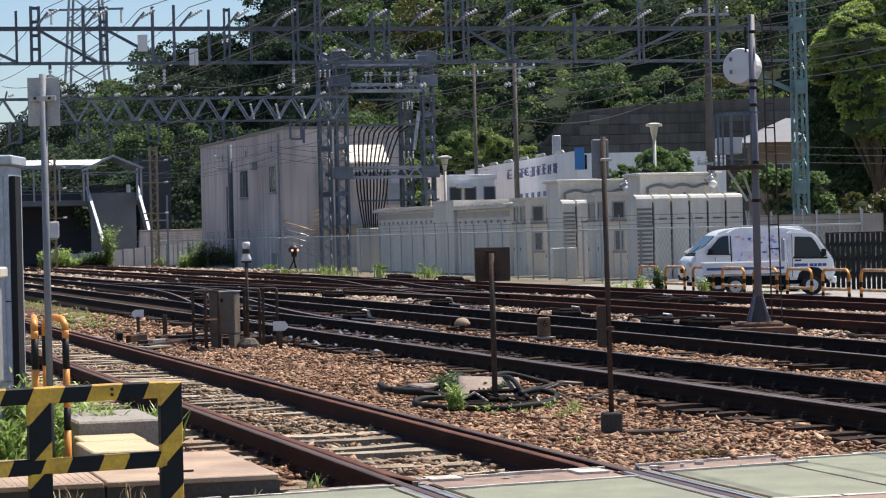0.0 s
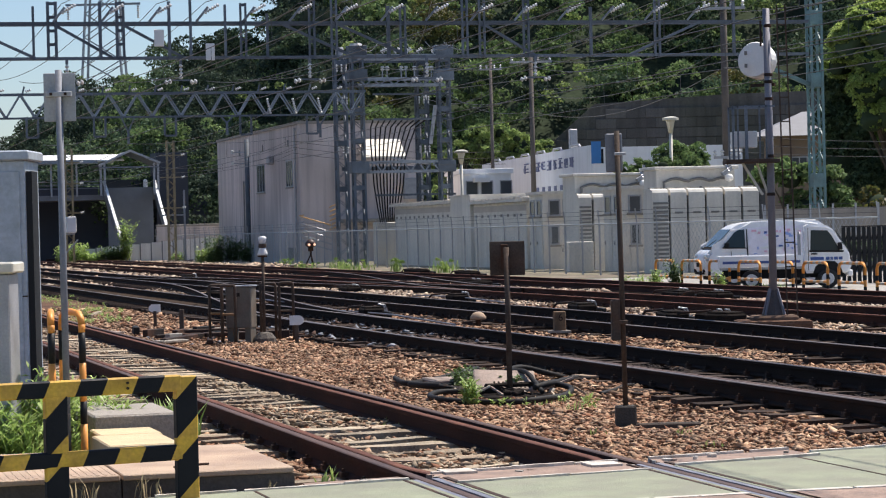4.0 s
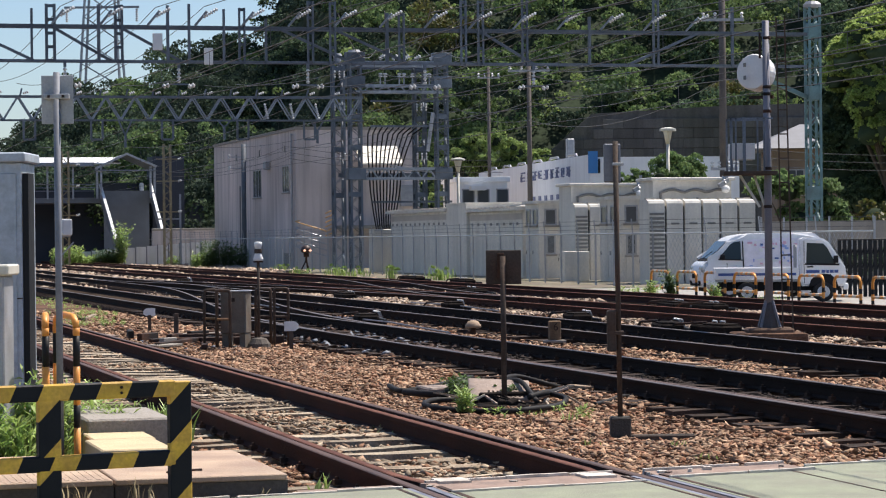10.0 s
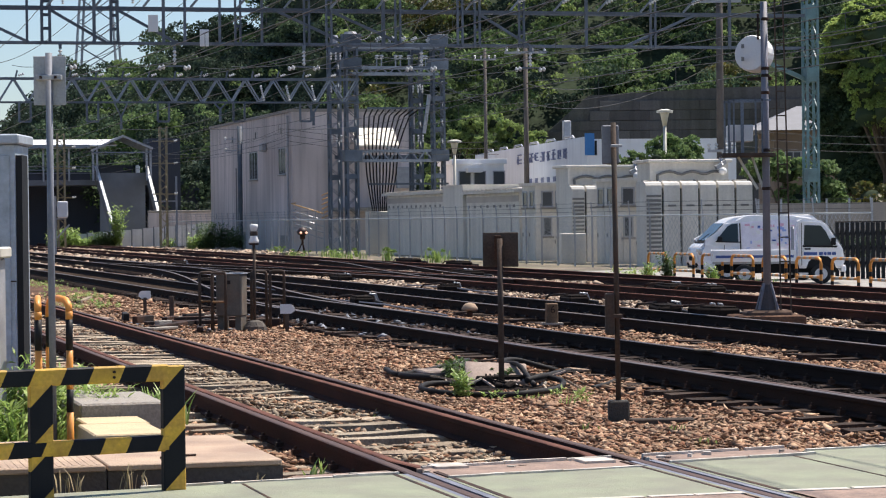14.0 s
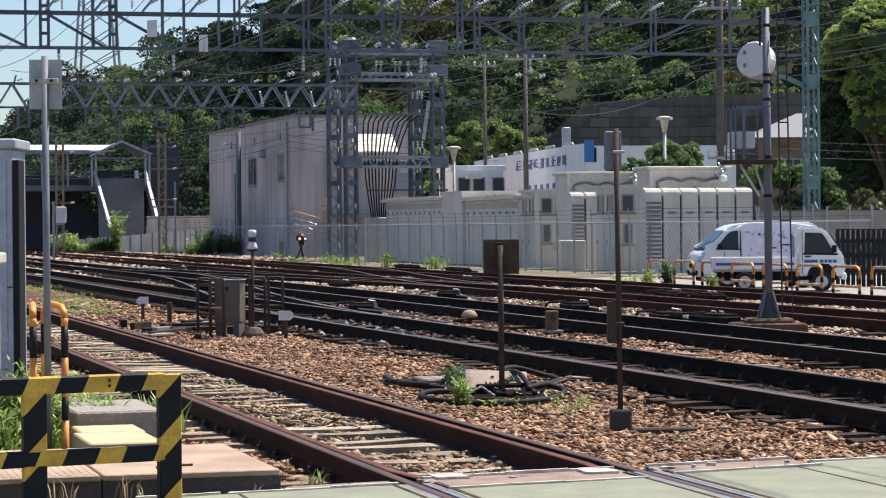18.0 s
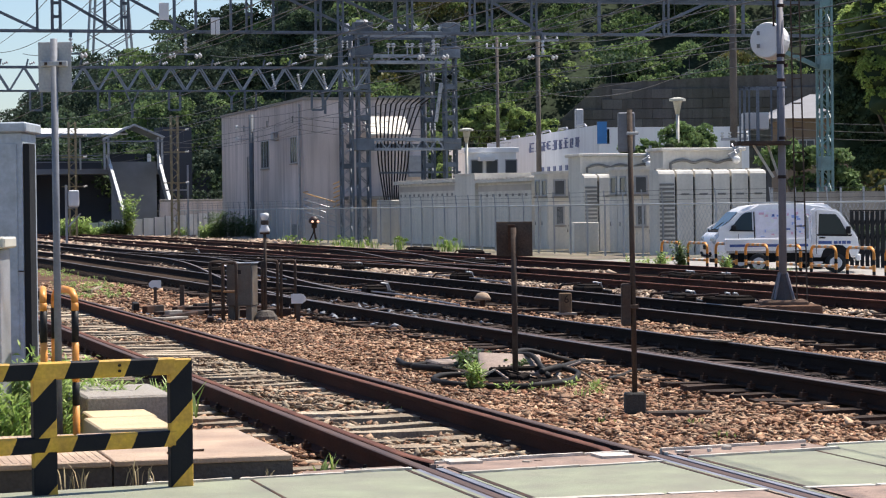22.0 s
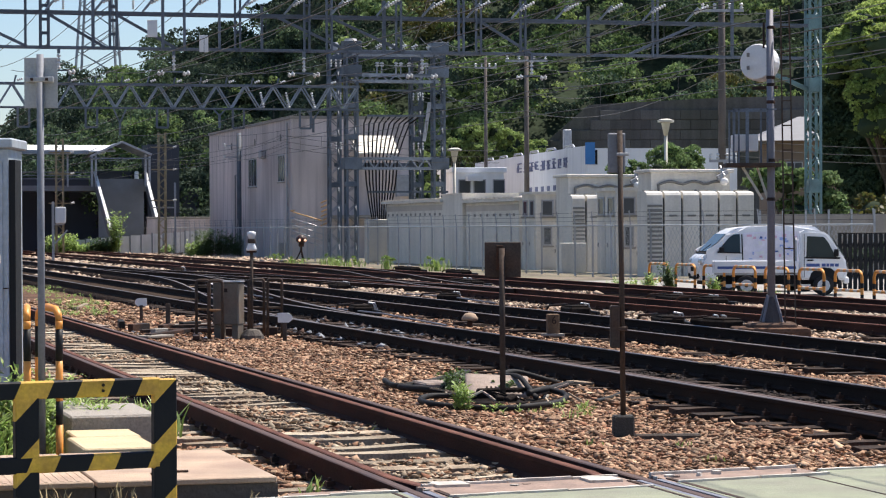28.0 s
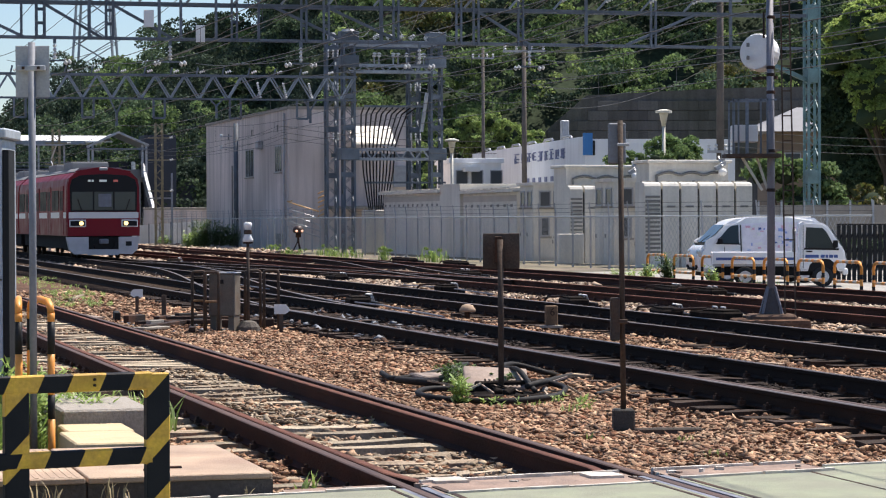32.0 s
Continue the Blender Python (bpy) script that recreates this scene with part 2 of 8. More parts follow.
GALV = mat("galvanised_steel", (0.36, 0.37, 0.39), 0.5, 0.35, var=0.15, scale=4, bump=0.1, fine=60)
GANTRY = mat("blue_grey_gantry_steel", (0.125, 0.15, 0.18), 0.65, 0.0, spec=0.3, var=0.25, scale=1.4, bump=0.15, fine=30, rnd=0.18)
GANTRY_PALE = mat("pale_gantry_steel", (0.25, 0.29, 0.33), 0.6, 0.1, spec=0.3, var=0.2, scale=1.4, bump=0.1, fine=30, rnd=0.15)
GREEN_STEEL = mat("green_blue_painted_steel", (0.13, 0.24, 0.25), 0.55, 0.0, var=0.2, scale=2, bump=0.1, fine=30, rnd=0.15, tint=(0.1, 0.06, 0.03), tint_scale=1.5, tint_amount=0.15)
CONCRETE = mat("building_concrete", (0.72, 0.63, 0.595), 0.85, var=0.13, scale=0.5, bump=0.2, fine=25, streak=0.3, tint=(0.24, 0.21, 0.19), tint_scale=0.25, tint_amount=0.35)
HOUSE_PAINT = mat("grey_beige_sheet_metal", (0.69, 0.66, 0.6), 0.6, 0.0, var=0.1, scale=0.6, bump=0.08, fine=12, streak=0.18)
HOUSE_DARK = mat("louvre_grey", (0.2, 0.195, 0.185), 0.6, var=0.1, scale=1, bump=0.1)
OLD_CONCRETE = mat("old_concrete", (0.36, 0.33, 0.29), 0.9, var=0.25, scale=2, bump=0.5, fine=50, tint=(0.14, 0.12, 0.1), tint_scale=2, tint_amount=0.4)
BLACK = mat("black_paint", (0.011, 0.012, 0.014), 0.6, spec=0.3, var=0.3, scale=3, bump=0.1)
WHITE = mat("white_paint", (0.78, 0.78, 0.77), 0.5, var=0.06, scale=2, bump=0.05)
ORANGE = mat("orange_paint", (0.76, 0.31, 0.06), 0.45, var=0.12, scale=6, bump=0.05)
PORCELAIN = mat("grey_white_porcelain", (0.6, 0.61, 0.61), 0.25, var=0.05, scale=4, bump=0)
CABLE = mat("black_cable_rubber", (0.016, 0.015, 0.015), 0.75, spec=0.25, var=0.2, scale=6, bump=0.2)
WIRE = mat("overhead_wire_metal", (0.1, 0.1, 0.095), 0.5, 0.5, var=0.1, scale=2, bump=0)
FENCE_MESH = mat("fence_galvanised", (0.42, 0.44, 0.45), 0.5, 0.3, var=0.1, scale=2, bump=0)
GALV_DARK = mat("dull_grey_steel", (0.19, 0.205, 0.235), 0.6, 0.1, var=0.15, scale=4, bump=0.1, spec=0.3)
POLE_DARK = mat("dark_concrete_pole", (0.13, 0.115, 0.105), 0.9, var=0.2, scale=2, bump=0.2, spec=0.2)
RAIL_BROWN = mat("brown_rail_head", (0.085, 0.052, 0.044), 0.7, 0.0,  var=0.25, scale=1.5, bump=0.1, spec=0.3)
PANE = glass("dark_window_pane", (0.08, 0.09, 0.1))

# ---- ground ----
def ground_sheet():
    """One sheet to the horizon; the track bed is raised a little and uneven."""
    ps = [-2500, -900, -300, -120, -50, -20, -8] + list(np.arange(-3, 31, 0.5)) + [34, 40, 50, 70, 110, 200, 400, 900, 2500]
    qs = [-900, -200, -60, -20, 0, 8] + list(np.arange(12, 64, 0.5)) + list(np.arange(64, 140, 2.0)) + [150, 165, 180, 200, 240, 300, 400, 700, 1500, 3500]
    bm = B()
    rows = []
    for q in qs:
        row = []
        for p in ps:
            w = at(p, q).translation
            z = -0.25
            if 2 < p < 24 and q > 12:
                z = -0.24 + 0.05 * noise.noise(Vector((p * 0.8, q * 0.5, 0))) + 0.03 * noise.noise(Vector((p * 3, q * 3, 2)))
                if p < 3 or p > 22.5:
                    z -= 0.03
            row.append(bm.verts.new((w.x, w.y, z)))
        rows.append(row)
    for a, b in zip(rows, rows[1:]):
        for k in range(len(ps) - 1):
            bm.faces.new((a[k], a[k + 1], b[k + 1], b[k]))
    ob = part("ground", bm, BALLAST, None, "reddish-brown ballast and bare ground beside the railway tracks", True)
    ob.data.materials.append(GROUND)
    ob.data.materials.append(OILY_SHADED_BED)
    for f in ob.data.polygons:
        c = f.center
        p = CT * c.x + ST * c.y
        q = -ST * c.x + CT * c.y
        if p > 24.5 or p < 1.5:
            f.material_index = 1
        elif 16 < q < 62 and (8.7 < p < 10.1 or 12.4 < p < 13.8):
            f.material_index = 2
    return tagged(ob, "", "ground", kind="structure")


def level_crossing():
    """The green coated road of the crossing, up to its white-edged far side."""
    ob = thing("road", at(0, 0), "green-coated level crossing road with worn white edge line", "road", kind="structure")
    edge = lambda p: 14.05 + 0.17 * (p - 2.2)
    gaps = [(3.62, 3.74), (5.02, 5.14), (8.62, 8.74), (10.05, 10.17)]
    cuts = [-30, 2.0, 3.6, 3.78, 5.1, 5.28, 6.35, 8.58, 8.76, 10.08, 10.26, 26]
    for a, b in zip(cuts, cuts[1:]):
        if b - a < 0.25:
            continue
        bm = B()
        back_by = {3.78: 0.36, 5.28: 0.24}.get(a, 0.0)
        v = [(a, -25), (b, -25), (b, edge(b) - back_by), (a, edge(a) - back_by)]
        prism(bm, v, -0.3, 0.004, "z")
        part("road_slab", bm, ROAD, ob)
        for shift in ((-back_by, 0.27) if back_by else (0.0,)):
          rl = random.Random(int(a * 7) + 3 + int(shift * 50))
          p = a + 0.02
          while p < b - 0.1 and a > -5:
              e = min(b - 0.02, p + rl.uniform(0.25, 0.7))
              n = max(3, int((e - p) / 0.07))
              front, back = [], []
              for i in range(n + 1):
                  u = p + (e - p) * i / n
                  w = 0.022 * noise.noise(Vector((u * 4.5, 3.3, 0))) + rl.uniform(-0.006, 0.006)
                  front.append((u, edge(u) + shift - 0.028 + w + rl.uniform(0, 0.012)))
                  back.append((u, edge(u) + shift + 0.02 + w * 0.8 - rl.uniform(0, 0.014)))
              part("edge_line", prism(B(), front + back[::-1], -0.2, 0.012 + rl.uniform(0, 0.008), "z"), WHITE_EDGE, ob, "chipped white edge line")
              p = e + rl.choice((0.006, 0.012, 0.05))
    for a, b in ((2.95, 3.6), (3.78, 5.1), (5.28, 6.35)):
        near = {3.78: 0.36, 5.28: 0.24}.get(a, 0.0)
        bm = B()
        prism(bm, [(a, edge(a) + 0.035 - near), (b, edge(b) + 0.035 - near), (b - 0.02, edge(b) + 0.255), (a + 0.02, edge(a) + 0.255)], -0.2, 0.0, "z")
        part("edge_plank", bm, PLANK, ob, "worn brown edge plank")
    for a, b in ((3.8, 5.08), (5.3, 6.13)):
        part("edge_plank", box(B(), a, b, 11.6, 12.56, -0.1, 0.0065), PLANK, ob, "worn brown edge plank")
        rl = random.Random(int(a * 10))
        p = a
        while p < b - 0.05:
            e = min(b, p + rl.uniform(0.2, 0.5))
            w = rl.uniform(-0.012, 0.012)
            part("edge_line", prism(B(), [(p, 12.55 + w), (e, 12.55 - w), (e, 12.62 + rl.uniform(-0.01, 0.01)), (p, 12.62 + w)], -0.05, 0.011, "z"), WHITE_EDGE, ob, "chipped white edge line")
            p = e + rl.choice((0.0, 0.01, 0.03))
    for c in (4.44, 9.42):
        for s in (-1, 1):
            r = c + s * GAUGE_HALF
            for a, b in ((r - 0.085, r - 0.05), (r + 0.045, r + 0.09)):
                part("steel_strip", prism(B(), [(a, -25), (b, -25), (b, edge(b)), (a, edge(a))], -0.1, 0.002, "z"), STRIP, ob, "bluish worn steel flange strip")
            # Dark strips stand in for the shaded grooves beside the rails.
            for a, b in ((r + 0.115, r + 0.15), (r - 0.15, r - 0.125)):
                part("rubber_seal", prism(B(), [(a, -25), (b, -25), (b, edge(b)), (a, edge(a))], -0.1, 0.0065, "z"), IRON, ob, "dark strip in place of a groove")
    rl = random.Random(77)
    for k in range(46):
        u = rl.uniform(2.0, 9.6)
        s = rl.uniform(0.012, 0.035)
        c = Vector((u, edge(u) + rl.uniform(0.03, 0.16)))
        poly = [(c.x + s * rl.uniform(0.7, 1.5) * math.cos(j * 1.256), c.y + s * rl.uniform(0.7, 1.5) * math.sin(j * 1.256)) for j in range(5)]
        part("crumb", prism(B(), poly, -0.06, rl.uniform(-0.01, 0.022), "z"), (WHITE_EDGE, OLD_CONCRETE, PLANK)[k % 3], ob, "broken edge crumb")
    for p in (6.15, 7.4, 2.6):
        part("joint", prism(B(), [(p, -20), (p + 0.018, -20), (p + 0.018, edge(p) - 0.05), (p, edge(p) - 0.05)], 0.0, 0.0065, "z"), IRON, ob, "dark sealed joint")
    return ob


GAUGE_HALF = 0.7525
STRIP = mat("blue_worn_steel", (0.17, 0.18, 0.22), 0.6, 0.2, var=0.25, scale=3, bump=0.1)
WHITE_EDGE = mat("chipped_white_line", (0.64, 0.59, 0.52), 0.7, var=0.15, scale=8, bump=0.3, tint=(0.3, 0.25, 0.2), tint_scale=7, tint_amount=0.5)
PLANK = mat("edge_plank_wood", (0.27, 0.19, 0.15), 0.85, var=0.3, scale=5, bump=0.5)
ground_sheet()
level_crossing()

RAIL_PROFILE = [(-0.064, -0.16), (0.064, -0.16), (0.064, -0.147), (0.013, -0.128), (0.011, -0.045), (0.032, -0.036), (0.034, -0.006), (0.026, 0.0), (-0.026, 0.0), (-0.034, -0.006), (-0.032, -0.036), (-0.011, -0.045), (-0.013, -0.128), (-0.064, -0.147)]


def rail(parent, line, top=RAIL_TOP, name="rail", drop=0.0, side_material=None):
    """A steel rail along a line of (p, q) points in the parent's frame."""
    bm = B()
    rings = []
    for i, (p, q) in enumerate(line):
        a, b = line[max(i - 1, 0)], line[min(i + 1, len(line) - 1)]
        d = Vector((b[0] - a[0], b[1] - a[1], 0)).normalized()
        rings.append([bm.verts.new((p + d.y * x, q - d.x * x, z - drop)) for x, z in RAIL_PROFILE])
    n = len(RAIL_PROFILE)
    tops = []
    for a, b in zip(rings, rings[1:]):
        for k in range(n):
            f = bm.faces.new((a[k], a[(k + 1) % n], b[(k + 1) % n], b[k]))
            if k in (6, 7, 8):
                tops.append(f)
    bm.faces.new(rings[0])
    bm.faces.new(rings[-1][::-1])
    bmesh.ops.recalc_face_normals(bm, faces=bm.faces)
    for f in tops:
        f.material_index = 1
    me = bpy.data.meshes.new(name)
    bm.to_mesh(me)
    bm.free()
    me.materials.append(side_material or RUST)
    me.materials.append(top)
    return part(name, me, None, parent)


def sleeper_mesh(length, seed, material):
    bm = box(B(), -length / 2, length / 2, -0.11, 0.11, -0.32, -0.165)
    bmesh.ops.subdivide_edges(bm, edges=[e for e in bm.edges if abs(e.verts[0].co.x - e.verts[1].co.x) > 1], cuts=8)
    for v in bm.verts:
        n = noise.noise_vector(v.co * 2.3 + Vector((seed * 7.1, 0, 0)))
        v.co += Vector((0.03 * n.x, 0.034 * n.y, 0.02 * n.z))
    return mesh_of("sleeper", bm, material)


def clip_mesh():
    bm = box(B(), -0.09, 0.09, -0.085, 0.085, -0.165, -0.15)
    box(bm, 0.045, 0.1, -0.03, 0.03, -0.15, -0.115)
    lathe(bm, [(0.013, -0.115), (0.013, -0.095), (0.009, -0.092)], 6, (0.075, 0, 0))
    box(bm, -0.1, -0.045, -0.03, 0.03, -0.15, -0.115)
    lathe(bm, [(0.013, -0.115), (0.013, -0.095), (0.009, -0.092)], 6, (-0.075, 0, 0))
    return mesh_of("rail_fastening", bm, IRON)


TRACKS = [4.44, 9.42, 13.12, 17.35, 21.4]     # track centres, metres across
GAUGE = 1.505
CLIP = clip_mesh()
SLEEPERS = [sleeper_mesh(2.5, k, SLEEPER) for k in range(5)]
SLEEPERS_DARK = [sleeper_mesh(2.5, k, SLEEPER_DARK) for k in range(5)]


def track(c, start, label, wood, near_end, step=0.6, top=RAIL_TOP, side_material=None):
    ob = thing("railway_track", at(c, 0), label, "railway track", "tracks of the yard", "structure")
    for side in (-1, 1):
        rail(ob, [(side * GAUGE / 2, q) for q in (start, 30, 60, 120, 260, 420, 620)], top, side_material=side_material)
    rng = random.Random(int(c * 10))
    q = 15.0
    far_verts, far_faces = [], []
    while q < 190:
        if q < near_end:
            me = (SLEEPERS if wood else SLEEPERS_DARK)[rng.randrange(5)]
            s = part("sleeper", me, None, ob)
            s.matrix_basis = pose(rng.uniform(-0.06, 0.06), q + rng.uniform(-0.04, 0.04), rng.uniform(-0.012, 0.012), 0, rng.uniform(-0.4, 0.4), rng.uniform(-1.5, 1.5))
            for side in (-1, 1):
                k = part("rail_fastening", CLIP, None, ob)
                k.matrix_basis = pose(side * GAUGE / 2, q, 0, 0, 0, 0 if side > 0 else 180)
        else:
            n = len(far_verts)
            far_verts += [(x, q + y, z) for z in (-0.3, -0.165) for x, y in ((-1.25, -0.11), (1.25, -0.11), (1.25, 0.11), (-1.25, 0.11))]
            far_faces += [[n + i for i in f] for f in ((4, 5, 6, 7), (0, 1, 5, 4), (1, 2, 6, 5), (3, 0, 4, 7))]
        q += step
    part("sleeper_row", np_mesh("sleeper_row", np.array(far_verts), np.array(far_faces), SLEEPER if wood else SLEEPER_DARK), None, ob, kind="stuff")
    return ob


t1 = track(TRACKS[0], -20, "railway track on weathered wooden sleepers with rusty guard rails", True, 62, 0.6, RAIL_BROWN)
for side in (-1, 1):
    x = side * (GAUGE / 2 - 0.115)
    rail(t1, [(x - side * 0.06, 14.75), (x, 15.3), (x, 30), (x, 62)], RAIL_RUSTY_TOP, "guard_rail", 0.012)
    part("guard_rail_end", box(B(), x - side * 0.17 - 0.1, x - side * 0.17 + 0.1, 14.5, 14.72, -0.12, 0.015), WHITE_EDGE, t1, "white-painted steel ramp")
t2 = track(TRACKS[1], -20, "dark oily railway track with bright rail heads", False, 60, 0.6, RAIL_TOP, RUST_DARK)
rail(t2, [(-GAUGE / 2 + 0.1, 15), (-GAUGE / 2 + 0.1, 34)], RAIL_BROWN, "guard_rail", 0.004, RUST_DARK)
track(TRACKS[2], -20, "dark oily railway track with dull rails", False, 62, 0.6, RAIL_TOP, RUST_DARK)
track(TRACKS[3], -20, "rusty brown railway track in pale ballast", False, 62, 0.6, RAIL_RUSTY_TOP)
track(TRACKS[4], -20, "rusty brown railway siding beside the yard fence", False, 40, 0.6, RAIL_RUSTY_TOP)


def ease(a, b, k):
    k = max(0.0, min(1.0, k))
    return a + (b - a) * (k * k * (3 - 2 * k))


def crossover(c0, c1, q0, q1):
    """A switch that leads from one track to the next."""
    ob = thing("crossover_track", at(0, 0), "switch rails leading across between two dark tracks", "railway track", "tracks of the yard", "structure")
    for side in (-1, 1):
        rail(ob, [(ease(c0, c1, i / 24) + side * GAUGE / 2 + 0.07 * (1 if c1 > c0 else -1), q0 + (q1 - q0) * i / 24) for i in range(25)], RAIL_TOP, "switch_rail", 0.004, RUST_DARK)
    return ob


crossover(TRACKS[1], TRACKS[2], 40, 86)
crossover(TRACKS[3], TRACKS[2], 60, 104)
crossover(TRACKS[3], TRACKS[4], 58, 98)

# ---- concrete building beside the tracks ----
def window_unit(parent, x, y, z, w, h, along="y", depth=0.08, bars=2, out=-1):
    """A sash window set in a wall; the wall's face is at x (along y) or at y (along x)."""
    def bx(bm, u0, u1, v0, v1, d0, d1):
        if along == "y":
            return box(bm, x + min(out * d0, out * d1), x + max(out * d0, out * d1), y + u0, y + u1, z + v0, z + v1)
        return box(bm, x + u0, x + u1, y + min(out * d0, out * d1), y + max(out * d0, out * d1), z + v0, z + v1)
    f = 0.06
    win = part("window", bx(B(), -w / 2 + f, w / 2 - f, f, h - f, -depth, -depth + 0.008), PANE, parent, "dark glazed window in a grey metal frame")
    for u0, u1, v0, v1 in ((-w / 2, w / 2, h - f, h), (-w / 2, w / 2, 0, f), (-w / 2, -w / 2 + f, f, h - f), (w / 2 - f, w / 2, f, h - f)):
        part("frame_bar", bx(B(), u0, u1, v0, v1, -depth, 0.035), GALV, win)
    for k in range(1, bars):
        u = -w / 2 + w * k / bars
        part("mullion", bx(B(), u - 0.025, u + 0.025, f, h - f, -depth + 0.009, 0.03), GALV, win)
    bm = B()
    bx(bm, -w / 2 - 0.06, w / 2 + 0.06, -0.08, -0.004, 0, 0.09)
    part("sill", bm, OLD_CONCRETE, win)
    return win


ORANGE_PALE = mat("faded_orange_rail", (0.55, 0.33, 0.14), 0.6, var=0.2, scale=3, bump=0.1)


def concrete_building():
    ob = thing("substation_building", at(30, 144.5, -0.25), "two-storey grey-beige concrete building with stained plain walls", "building")
    W, L, Hh = 7.4, 27.6, 8.1
    bm = B()
    box(bm, 0, W, 0, L, 0, Hh)
    part("wall", bm, CONCRETE, ob)
    bm = B()
    box(bm, -0.08, W + 0.08, -0.08, 0.12, Hh, Hh + 0.18)
    box(bm, -0.08, 0.12, 0.12, L + 0.08, Hh, Hh + 0.18)
    box(bm, W - 0.12, W + 0.08, 0.12, L + 0.08, Hh, Hh + 0.18)
    part("parapet", bm, OLD_CONCRETE, ob, "weathered parapet coping")
    for y, z, w, h in ((11.9, 4.35, 2.6, 1.75), (2.9, 4.5, 2.0, 1.6)):
        window_unit(ob, 0, y, z, w, h, "y", -0.004, 3)
    bm = rbox(-0.35, 0, 7.6, 8.3, 6.0, 6.5, 0.05)
    part("wall_lamp", bm, GALV, ob, "boxy grey wall lamp")
    bm = B()
    tube(bm, [(-0.12, 0.7, 0), (-0.12, 0.7, 7.9)], 0.07, 8)
    part("downpipe", bm, GALV, ob)
    bm = B()
    tube(bm, [(-0.1, 17.4, 0.2), (-0.1, 17.4, 5.2)], 0.05, 6)
    part("downpipe", bm, HOUSE_DARK, ob)
    part("base_panel", box(B(), -0.03, -0.002, 14.8, 16.0, 0.0, 1.1), HOUSE_DARK, ob, "grey metal base panel")
    part("base_panel", box(B(), -0.05, -0.002, 1.2, 3.6, 0.05, 0.9), HOUSE_DARK, ob, "grey metal base panel")
    # entrance shade roof and service hatch on the end wall
    bm = B()
    prism(bm, [(-2.1, 6.0), (-0.6, 7.05), (-0.6, 7.13), (-2.1, 6.08)], 3.4, 5.9, "x")
    part("awning", bm, mat("cream_awning", (0.84, 0.79, 0.66), 0.7, var=0.05, bump=0.05), ob, "sunlit white awning")
    bm = B()
    box(bm, 6.2, 7.35, -0.35, -0.003, 3.6, 4.85)
    for x in (3.5, 5.8):
        part("awning_bracket", bar(B(), (x, -0.02, 6.6), (x, -1.9, 6.05), 0.06), GALV, ob)
    part("service_hatch", bm, GALV, ob, "grey steel service hatch")
    bm = B()
    box(bm, 2.4, 7.2, -1.1, 0, 2.3, 2.5)
    part("ledge", bm, OLD_CONCRETE, ob)
    for k in range(3):
        part("bracket", box(B(), -0.06, 0.0, 3.0 + k * 8, 3.1 + k * 8, 6.9, 7.3), HOUSE_DARK, ob)
    # curved safety railings at its foot
    for zz, m in ((2.6, ORANGE_PALE), (2.2, GALV), (1.85, GALV), (1.5, GALV), (1.15, GALV)):
        bm = B()
        tube(bm, [(0.15, -0.2, zz + 0.2), (-0.25, -0.9, zz + 0.16), (-0.05, -1.7, zz + 0.02), (0.5, -2.2, zz - 0.18), (1.35, -2.35, zz - 0.45)], 0.04, 6)
        part("guard_rail", bm, m, ob)
    for k in range(6):
        part("ladder_hoop", tube(B(), [(1.25, -2.2, 1.9 + 0.26 * k), (1.42, -2.5, 2.0 + 0.26 * k), (1.75, -2.5, 2.12 + 0.26 * k), (1.85, -2.2, 2.2 + 0.26 * k)], 0.035, 6), ORANGE_PALE, ob, "faded orange ladder hoop")
    return ob


concrete_building()


def rear_cable_drop():
    """Black power cables that fall in a bundle from the frame to the ground behind the fence."""
    for k in range(10):
        u = k - 4.5
        tube_pts = [(31.75 + 0.31 * u, 127.2, 7.22), (31.6 + 0.27 * u, 127.9, 6.9), (31.45 + 0.235 * u, 128.0, 6.1), (31.3 + 0.195 * u, 127.9, 5.2), (31.28 + 0.175 * u, 127.9, 3.9), (31.25 + 0.13 * u, 127.9, 2.7), (31.23 + 0.1 * u, 127.8, 1.9)]
        solo("power_cable", tube(B(), tube_pts, 0.04, 6), CABLE, at(0, 0), "black power cable hanging from the steel frame", "cable", "cables of the substation frame")
    solo("cable_head_box", rbox(30.5, 32.0, 127.4, 128.4, -0.25, 1.95, 0.03), HOUSE_PAINT, at(0, 0), "grey-beige cable head box under the steel frame", "cable box")


rear_cable_drop()


# ---- steel frames ----
def lattice_leg(parent, x, y, z0, z1, w, material, panel=0.8, lace=0.13):
    """A square lattice column of four angles with zigzag braces."""
    bm = B()
    for sx in (-1, 1):
        for sy in (-1, 1):
            bar(bm, (x + sx * w / 2, y + sy * w / 2, z0), (x + sx * w / 2, y + sy * w / 2, z1), w * 0.2)
    n = max(1, round((z1 - z0) / panel))
    leg = part("lattice_leg", bm, material, parent)
    bm = B()
    for k in range(n):
        a, b = z0 + (z1 - z0) * k / n, z0 + (z1 - z0) * (k + 1) / n
        s = 1 if k % 2 else -1
        for d in (-1, 1):
            bar(bm, (x - s * w / 2, y + d * w / 2, a), (x + s * w / 2, y + d * w / 2, b), w * lace, 0.02)
            bar(bm, (x + d * w / 2, y - s * w / 2, a), (x + d * w / 2, y + s * w / 2, b), w * lace, 0.02)
    part("lacing", bm, material, leg, kind="stuff")
    return leg


